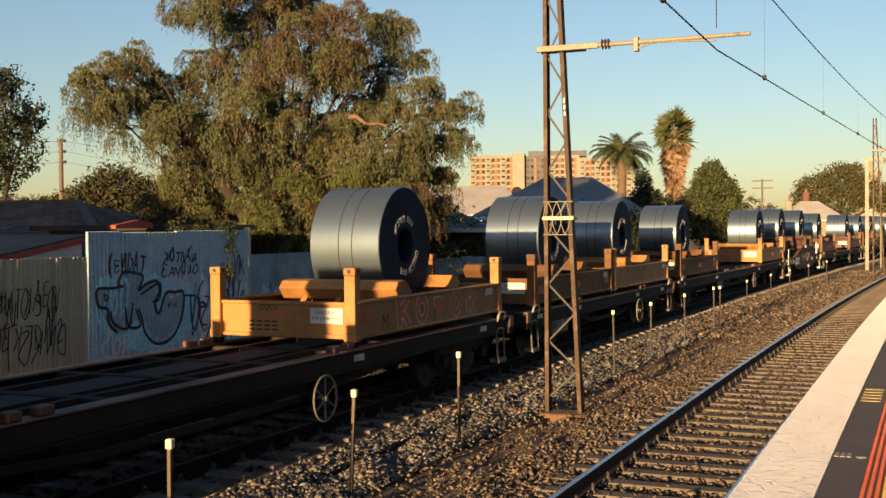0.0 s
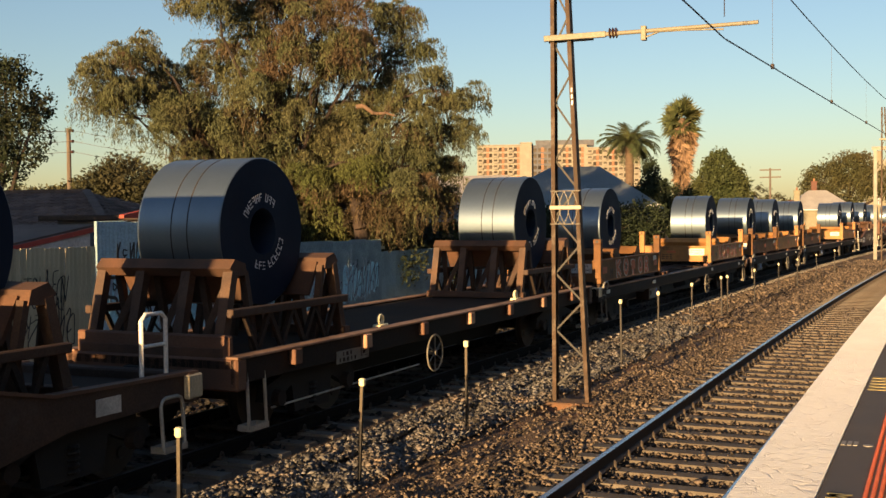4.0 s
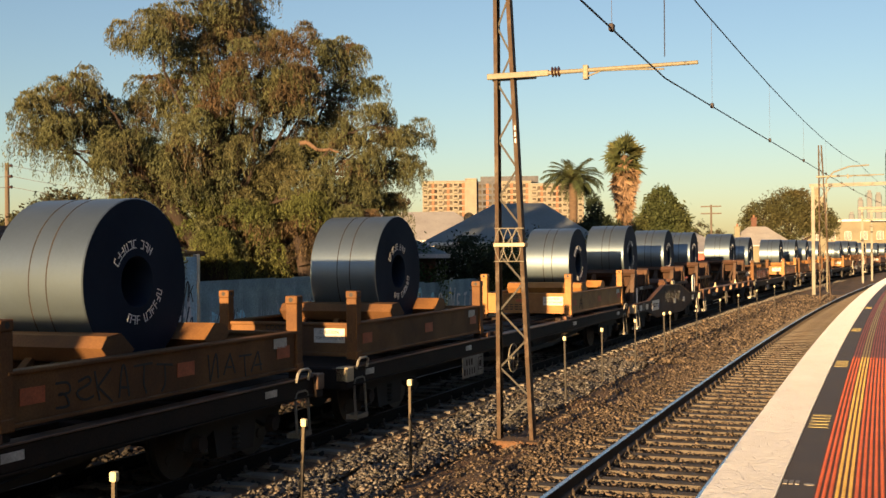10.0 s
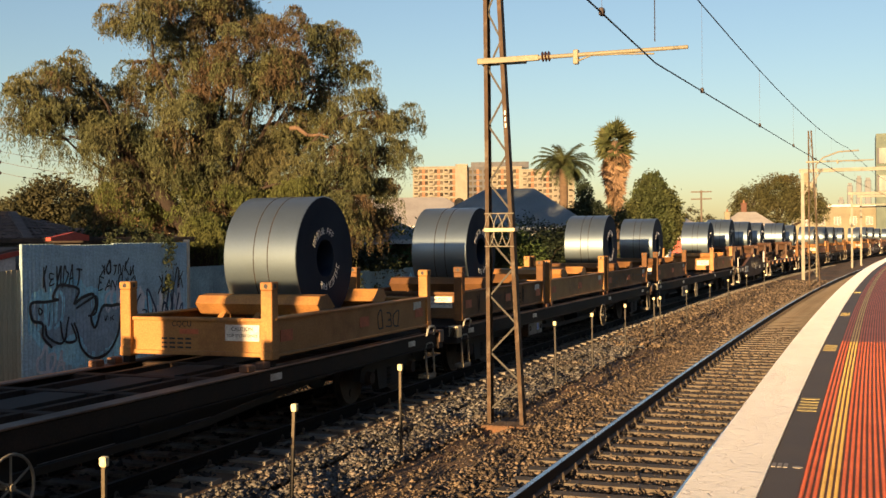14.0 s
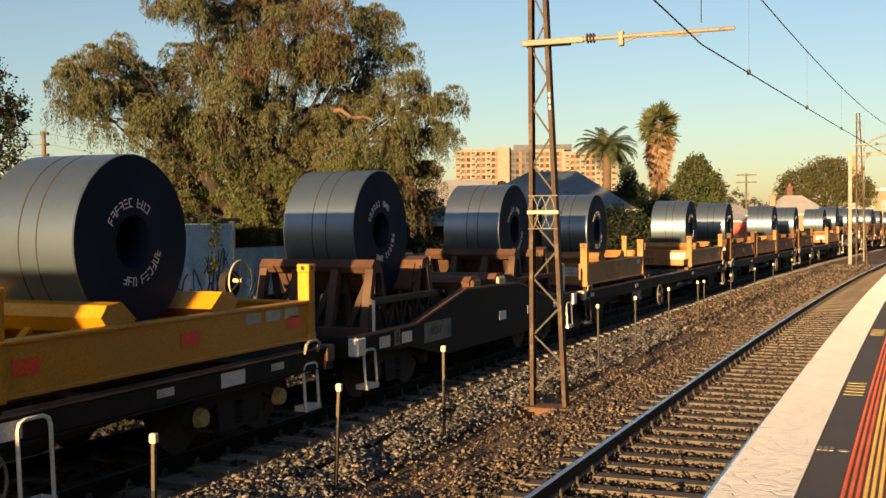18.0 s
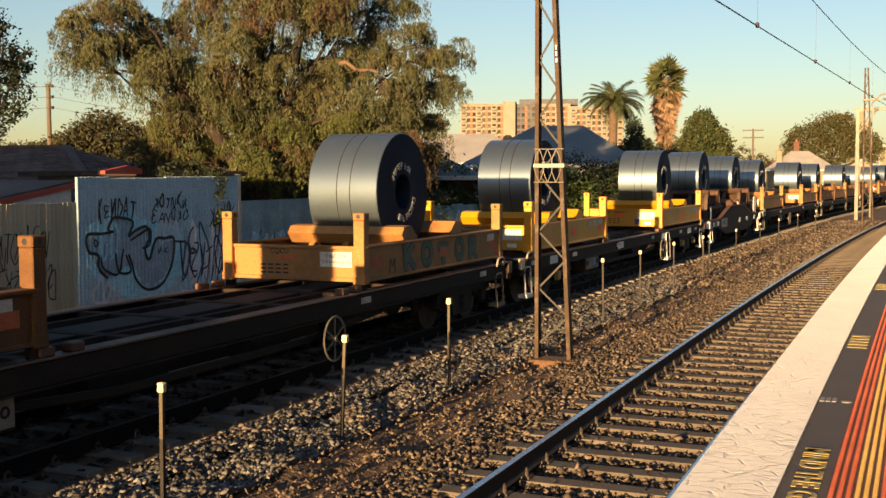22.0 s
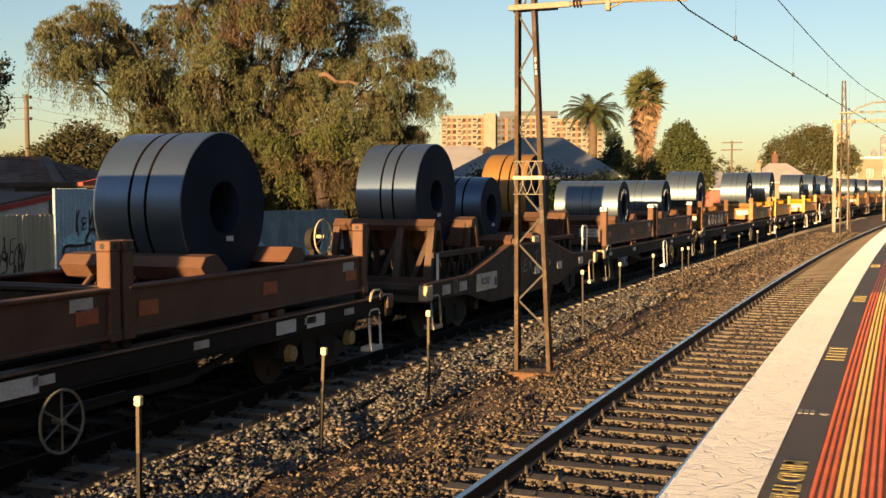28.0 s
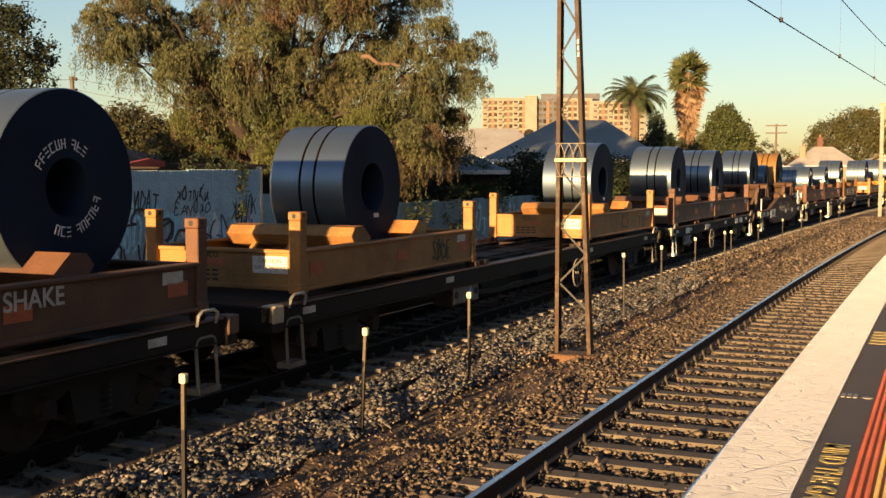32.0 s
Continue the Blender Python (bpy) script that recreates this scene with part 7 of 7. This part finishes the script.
def tall_cradle(q, parent_z, paint, half=0.9):
    """A-frame cradle bolted on a flat or well wagon, with sloping plates that hold the coil."""
    r = put(thing("coil_cradle", "rusty A-frame steel cradle holding a coil", "coil cradle", "A-frame cradles on the train"), q, parent_z)
    for sy in (-1, 1):
        y = half * sy
        poly = [(y - 0.16 * sy, 0.94), (y - 0.12 * sy, 1.08), (y + 0.10 * sy, 1.14), (y + 0.20 * sy, 1.03), (y + 0.10 * sy, 0.93)]
        part("cradle_beam", Geo().prism(poly, -1.0, 1.0), paint, r, "bent rusty cradle beam")
        plate = [(y - 0.12 * sy, 1.0), (y - 0.36 * sy, 0.58), (y - 0.40 * sy, 0.60), (y - 0.17 * sy, 1.03)]
        part("sloping_plate", Geo().prism(plate, -0.88, 0.88), paint, r)
        for x in (-0.94, -0.34, 0.34, 0.94):
            part("leg", Geo().beam((x, y + 0.10 * sy, 1.0), (x, y + 0.36 * sy, 0.0), 0.13, 0.12), M_CRADLE, r)
        for x0, x1 in ((-0.34, -0.72), (0.34, 0.0), (0.94, 0.62)):
            part("strut", Geo().beam((x0, y + 0.12 * sy, 0.95), (x1, y + 0.32 * sy, 0.05), 0.09, 0.08), M_WELL, r)
        for x in (-0.94, -0.34, 0.34, 0.94):
            part("inner_leg", Geo().beam((x, y - 0.16 * sy, 0.98), (x, y - 0.38 * sy, 0.0), 0.09, 0.08), M_WELL, r)
        part("foot_beam", Geo().box(-1.05, 1.05, y + 0.36 * sy - 0.08, y + 0.36 * sy + 0.08, 0.0, 0.12, 0.01), paint, r)
    for sx in (-1, 1):
        x = 1.05 * sx
        part("side_rail", Geo().box(x - 0.05, x + 0.05, -half - 0.3, half + 0.3, 0.46, 0.56, 0.012), M_WELL, r)
        g = Geo()
        n = 4
        w = 2 * half / n
        for k in range(n):
            y = -half + w * k
            g.beam((x, y, 0.48), (x, y + w / 2, 0.02), 0.05, 0.06).beam((x, y + w / 2, 0.02), (x, y + w, 0.48), 0.05, 0.06)
        part("side_lattice", g, M_WAGON, r)
    return r


def well_wagon(q0, q1, body, reflectors, text, pale_block):
    """Short coil wagon whose deep side plates rise to a hump in the middle."""
    L = (q1 - q0) / 2
    w = put(thing("well_wagon", "rusty brown coil wagon with deep fish-belly side plates", "wagon", "wagons of the freight train"), (q0 + q1) / 2, 0)
    top = [(-L, 1.0), (-L * 0.62, 1.02), (-L * 0.22, 1.46), (L * 0.30, 1.42), (L * 0.62, 1.05), (L, 1.0)]
    low = [(L, 0.74), (L * 0.66, 0.70), (L * 0.4, 0.42), (-L * 0.4, 0.42), (-L * 0.66, 0.70), (-L, 0.74)]
    for sx in (-1, 1):
        part("side_plate", Geo().prism(top + low, sx * 1.22 - 0.02, sx * 1.22 + 0.02), body, w)
        g = Geo()
        for (y0, z0), (y1, z1) in zip(top, top[1:]):
            g.beam((sx * 1.19, y0, z0 + 0.01), (sx * 1.19, y1, z1 + 0.01), 0.14, 0.035)
        part("top_flange", g, M_BROWN, w)
    part("floor", Geo().box(-1.2, 1.2, -L, L, 0.82, 0.92), M_DECK, w)
    part("centre_sill", Geo().box(-0.3, 0.3, -L, L, 0.5, 0.85, 0.02), M_BOGIE, w)
    for sy in (-1, 1):
        part("headstock", Geo().box(-1.28, 1.28, sy * (L - 0.1) - 0.1, sy * (L - 0.1) + 0.1, 0.70, 1.02, 0.02), body, w)
        part("end_block", Geo().box(1.14, 1.30, sy * (L - 0.1) - 0.13, sy * (L - 0.1) + 0.13, 0.74, 1.0, 0.015), pale_block, w, "pale end block")
        coupler(w, sy * L, sy)
        bogie(w, sy * (L - 1.75), -175 < q0 < 15, M_WAGON)
        step_loop(w, 1.24, sy * (L - 0.45), M_GALV if reflectors is M_PALE else M_WHITE, 0.8, 0.25)
    for y in (-0.55, 0.75):
        poly = [(y - 0.22, 1.42), (y - 0.30, 1.56), (y - 0.16, 1.66), (y + 0.16, 1.66), (y + 0.30, 1.56), (y + 0.22, 1.42)]
        part("saddle_beam", Geo().prism(poly, -1.15, 1.15), M_BROWN, w, "rusty cross saddle beam")
        part("saddle_end", Geo().box(1.0, 1.2, y - 0.2, y + 0.2, 1.3, 1.6, 0.03), M_CREAM if y > 0 else M_BROWN, w)
    plates(w, L, 1.243, 0.86, reflectors, [-L + 0.95, -L * 0.68, L * 0.12, L * 0.42, L * 0.75], 0.36, 0.17)
    g = Geo().path([(1.1, L - 0.75, 1.02), (1.1, L - 0.75, 1.62), (1.1, L - 0.68, 1.68), (1.1, L - 0.42, 1.68), (1.1, L - 0.35, 1.62), (1.1, L - 0.35, 1.02)], 0.024, 8)
    g.path([(1.1, L - 0.75, 1.35), (1.1, L - 0.35, 1.35)], 0.02, 6)
    part("hand_rail", g, M_WHITE, w, "white looped hand rail", True)
    part("stanchion", Geo().tube((1.16, -L + 0.75, 0.95), (1.16, -L + 0.75, 1.5), 0.025, 0.025, 8), M_WHITE, w)
    hand_wheel(w, -0.72, -L + 0.06, 1.80, 0.30, M_CREAM)
    part("brake_drum", Geo().tube((-0.98, -L + 0.06, 1.75), (-0.86, -L + 0.06, 1.75), 0.2, 0.2, 14), M_BOGIE, w, "", True)
    part("wheel_post", Geo().box(-0.96, -0.86, -L - 0.02, -L + 0.14, 0.95, 1.85, 0.01), M_WAGON, w)
    b = part("class_board", Geo().box(1.242, 1.250, -L * 0.40 - 0.85, -L * 0.40 + 0.25, 0.69, 1.02, 0.002), M_PALE if body is M_WELL else M_BOARD, w, "grimy lettered board")
    graffiti(b, text, 0.19, M_BLACKPAINT, 1.252, -L * 0.40 - 0.38, 0.86, 0.002)
    b = part("end_plate", Geo().box(1.242, 1.248, -L + 1.28, -L + 1.48, 0.76, 1.0, 0.002), M_BOARD, w, "small lettered plate")
    graffiti(b, "B", 0.2, M_BLACKPAINT, 1.25, -L + 1.38, 0.88, 0.002)
    if body is M_WELL:
        sprayed_strokes(w, 1.242, -L * 0.2, L * 0.3, 0.85, 1.25, 7, 0.02, M_CONCRETE, int(abs(q0)))
    part("label", Geo().box(1.251, 1.254, -L * 0.40 + 0.10, -L * 0.40 + 0.22, 0.74, 0.9), M_BLUE, w)
    return w


def flat_wagon(q0, q1):
    """Flat wagon with a plated deck, stake pockets and lashing rings."""
    L = (q1 - q0) / 2
    w = put(thing("flat_wagon", "rusty flat wagon with a bare plated deck and stake pockets", "wagon", "wagons of the freight train"), (q0 + q1) / 2, 0)
    part("deck", Geo().box(-1.2, 1.2, -L, L, 0.94, 1.03), M_DECK, w, "dark bare steel deck")
    for sx in (-1, 1):
        g = Geo().box(sx * 1.23 - 0.03, sx * 1.23 + 0.03, -L, L, 0.76, 1.05, 0.01)
        part("side_sill", g, M_WAGON, w)
        part("edge_flange", Geo().box(min(sx * 1.10, sx * 1.31), max(sx * 1.10, sx * 1.31), -L, L, 1.052, 1.082, 0.006), M_EDGELIT, w, "rusty deck edge, brightened as if sunlit")
        k = 0
        y = -L + 1.24
        while y < L - 0.3:
            part("stake_pocket", Geo().box(sx * 1.31 - 0.05, sx * 1.31 + 0.05, y - 0.09, y + 0.09, 0.86, 1.05, 0.012), M_EDGELIT if k % 2 else M_BROWN, w, "stake pocket")
            y += 1.85
            k += 1
    for y in (-L * 0.435, L * 0.37):
        part("lashing_ring", Geo().ring((1.1, y, 1.17), 0.07, 0.025, (1, 0, 0), 14, 6).box(1.1 - 0.06, 1.1 + 0.06, y - 0.14, y + 0.14, 1.06, 1.11, 0.01), M_CAP, w, "cream-yellow lashing ring", True)
    part("centre_sill", Geo().prism([(-L, 0.94), (-L, 0.55), (-L + 2.9, 0.5), (-L + 3.7, 0.3), (L - 3.7, 0.3), (L - 2.9, 0.5), (L, 0.55), (L, 0.94)], -0.3, 0.3), M_BOGIE, w)
    for sy in (-1, 1):
        part("headstock", Geo().box(-1.3, 1.3, sy * (L - 0.1) - 0.1, sy * (L - 0.1) + 0.1, 0.68, 1.06, 0.02), M_BROWN, w)
        coupler(w, sy * L, sy)
        bogie(w, sy * (L - 2.0), -175 < q0 < 15, M_WAGON)
        step_loop(w, 1.24, sy * (L - 0.45), M_GALV)
        part("end_board", Geo().box(-1.1, 1.15, sy * (L - 0.1) - 0.05, sy * (L - 0.1) + 0.05, 1.05, 1.32, 0.02), M_BROWN, w)
    part("brake_rod", Geo().tube((1.1, -L + 1.0, 0.34), (1.1, -L * 0.25, 0.36), 0.014, 0.014, 6), M_GALV, w)
    hand_wheel(w, 1.36, -L * 0.244, 0.55, 0.28, M_HANDWHEEL)
    number_board(w, 1.262, -L * 0.60, 0.80, 0.9, 0.17)
    return w


O_LABEL = "faded orange open steel coil rack with a coil in it"
B_LABEL = "rust-brown open steel coil rack with a coil in it"
Y_LABEL = "bright yellow open steel coil rack with a coil in it"
ZC = 2.40


def train():
    # front part, far down the line
    container_wagon(20.6, 33.3, board=False)
    coil_rack(24.15, M_ORANGEDIRTSHADE, O_LABEL); coil(24.15, 2.40)
    coil_rack(30.0, M_ORANGE, O_LABEL); coil(29.95, 2.40)
    container_wagon(33.9, 54.9)
    coil_rack(37.2, M_ORANGEDIRTSHADE, O_LABEL); coil(37.2, 2.38)
    coil_rack(51.7, M_ORANGE, O_LABEL); coil(51.75, 2.38)
    well_wagon(55.5, 66.6, M_WELL, M_PALE, "RCKF", M_CREAM)
    for c in (57.6, 63.9):
        tall_cradle(c, 0.95, M_RUST); coil(c, 2.5)
    k = 67.2
    for n in range(5):
        container_wagon(k, k + 18.6, board=False)
        for d in (3.1, 9.2, 15.4):
            if d != 9.2 or n % 2:
                coil_rack(k + d, M_ORANGEDIRTSHADE if n % 3 else M_BROWN, O_LABEL if n % 3 else B_LABEL)
                coil(k + d, 2.38)
        k += 19.2
    # the part that rolls past
    container_wagon(1.2, 20.0)
    coil_rack(16.66, M_ORANGE, O_LABEL, tag="KOTOR", tag_mat=(M_TAG, M_RUSTPATCH)); coil(16.66, 2.38, 1.93)
    coil_rack(4.42, M_ORANGEDIRTSHADE, O_LABEL, tag="KOTOR", tag_mat=(M_TAG, M_RUSTPATCH)); coil(4.42, 2.40, 1.96)
    flat_wagon(-13.1, 0.75)
    tall_cradle(-1.46, 1.05, M_RUST, 1.2); coil(-1.46, 2.52, 1.96)
    tall_cradle(-11.5, 1.05, M_RUST, 1.08); coil(-11.5, 2.50, 1.9)
    well_wagon(-25.15, -13.7, M_WELL, M_PALE, "RCKF 1V", M_CREAM)
    tall_cradle(-16.67, 0.95, M_RUST); coil(-16.67, 2.50, 1.93)
    g = tall_cradle(-22.93, 0.95, M_RUST); coil(-22.93, 2.53, 1.98, code="9B33113 BMB")
    graffiti(g, "SHAKE..", 0.13, M_TAG, 1.105, -0.55, 0.52, 0.003)
    container_wagon(-44.8, -25.7, wheel_at=-1.76, board=True)
    coil_rack(-29.28, M_ORANGE, O_LABEL, strokes=((-2.0, -1.6, 2, M_RUST),)); coil(-29.28, 2.36, 1.93)
    coil_rack(-41.45, M_ORANGEDIRTSHADE, O_LABEL); coil(-41.38, 2.36, 1.96)
    container_wagon(-64.2, -45.4)
    coil_rack(-48.8, M_ORANGEDIRTSHADE, O_LABEL, strokes=((-2.2, -0.2, 6, M_BLACKPAINT), (0.5, 1.9, 4, M_BLACKPAINT))); coil(-48.83, 2.38, 1.94)
    coil_rack(-54.75, M_ORANGE, "faded orange open steel coil rack with no coil")
    coil_rack(-60.87, M_ORANGEDIRTSHADE, O_LABEL, strokes=((-1.9, -1.7, 1, M_WAGON), (-1.5, 0.6, 5, M_RUST), (0.9, 1.3, 2, M_WAGON))); coil(-60.92, 2.38, 1.92)
    container_wagon(-83.7, -64.8, wheel_at=-1.7)
    coil_rack(-68.16, M_ORANGE, O_LABEL, strokes=((0.5, 1.5, 3, M_BLACKPAINT),)); coil(-68.28, 2.38, 1.95)
    coil_rack(-80.3, M_ORANGE, O_LABEL); coil(-80.2, 2.40, 1.9)
    well_wagon(-95.0, -84.2, M_WAGON, M_WHITE, "RCKF", M_WHITE)
    tall_cradle(-86.53, 0.95, M_RUST); coil(-86.53, 2.48, 1.93, code="9B3032 BMB")
    tall_cradle(-92.88, 0.95, M_RUST); coil(-92.88, 2.52, 1.96, code="9B3032 BMB")
    container_wagon(-114.1, -95.6, pale=True, wheel_at=2.91, step_at=0.65)
    coil_rack(-98.9, M_YELLOW, Y_LABEL, codes="DMJU  000443 5", stickers=M_STICKER); coil(-99.05, 2.46, 1.96)
    coil_rack(-110.42, M_YELLOW, Y_LABEL, codes="DMJU  000416 3", stickers=M_STICKER); coil(-110.7, 2.48, 1.96)
    container_wagon(-133.2, -114.5)
    coil_rack(-117.75, M_ORANGE, O_LABEL, tag="KOTOR", tag_mat=(M_BLACKPAINT, M_GREENTAG)); coil(-118.04, 2.38, 1.96)
    coil_rack(-129.75, M_ORANGEDIRTSHADE, "grimy orange open steel coil rack with a large tag", tag="KOTOR", tag_mat=(M_BLACKPAINT, M_TAG), strokes=((1.95, 2.35, 2, M_BLACKPAINT), (-2.1, -1.9, 1, M_BLACKPAINT))); coil(-129.9, 2.34, 1.86)
    container_wagon(-146.7, -133.8, M_WAGON, wheel_at=1.95, board=False, step_at=-0.95)
    coil_rack(-137.25, M_BROWN, B_LABEL, white_caps=True); coil(-136.95, 2.12, 1.52, 1.65, label="wide low rolled steel coil with a lit rim")
    coil_rack(-143.27, M_BROWN, B_LABEL, white_caps=True); coil(-143.17, 2.10, 1.47, 1.9, label="wide low rolled steel coil with a lit rim")
    well_wagon(-158.1, -147.2, M_WELL, M_PALE, "RCKF", M_CREAM)
    tall_cradle(-149.9, 0.95, M_RUST); coil(-149.9, 2.5, 1.86, 1.1, M_COILRUST, straps=True, label="rust-yellow steel coil with dark straps")
    coil(-153.0, 2.22, 1.3, 1.1, M_COILBLUE, straps=True, label="small blue-grey steel coil with dark straps")
    tall_cradle(-156.05, 0.95, M_RUST); coil(-156.05, 2.5, 1.92, 1.2, M_COILBLUE, straps=True)
    container_wagon(-172.2, -159.4, M_WAGON, pale=True, wheel_at=-1.1, board=False)
    coil_rack(-163.0, M_BROWN, B_LABEL); coil(-163.1, 2.4, 1.92, 1.3, M_COILBLUE, 0.33, straps=True)
    coil_rack(-168.72, M_BROWN, B_LABEL); coil(-168.77, 2.4, 1.96, 1.3, straps=True)
    container_wagon(-192.3, -173.2, board_at=-3.6)
    coil_rack(-176.6, M_ORANGE, O_LABEL, strokes=((-0.2, 0.4, 2, M_BLACKPAINT), (1.3, 2.0, 2, M_BLACKPAINT))); coil(-176.55, 2.36, 1.92, 1.25, M_COILBLUE, 0.36, straps=True)
    coil_rack(-188.7, M_ORANGE, O_LABEL, strokes=((1.15, 1.85, 4, M_BLACKPAINT), (1.2, 1.8, 3, M_BLACKPAINT))); coil(-188.5, 2.38, 1.88, 1.25, M_COILBLUE, 0.36, straps=True)
    container_wagon(-212, -192.9)
    graffiti(coil_rack(-196.3, M_BROWN, B_LABEL), "SHAKE", 0.25, M_TAG, 1.19, 0.30, 0.40, 0.004); coil(-194.95, 2.46, 1.98)


train()


# ---- what moves ----
def motions():
    times = [i * 1.0 for i in range(33)]
    for ob, q, z in MOVERS:
        walk(ob, [(t, on_track(q + gone(t), TRACK, z)) for t in times])
    turns = [i * 0.08 for i in range(401)]
    for ob, y in WHEELS:
        walk(ob, [(t, pose(0, y, 0.45, -math.degrees(gone(t) / 0.45))) for t in turns])


motions()
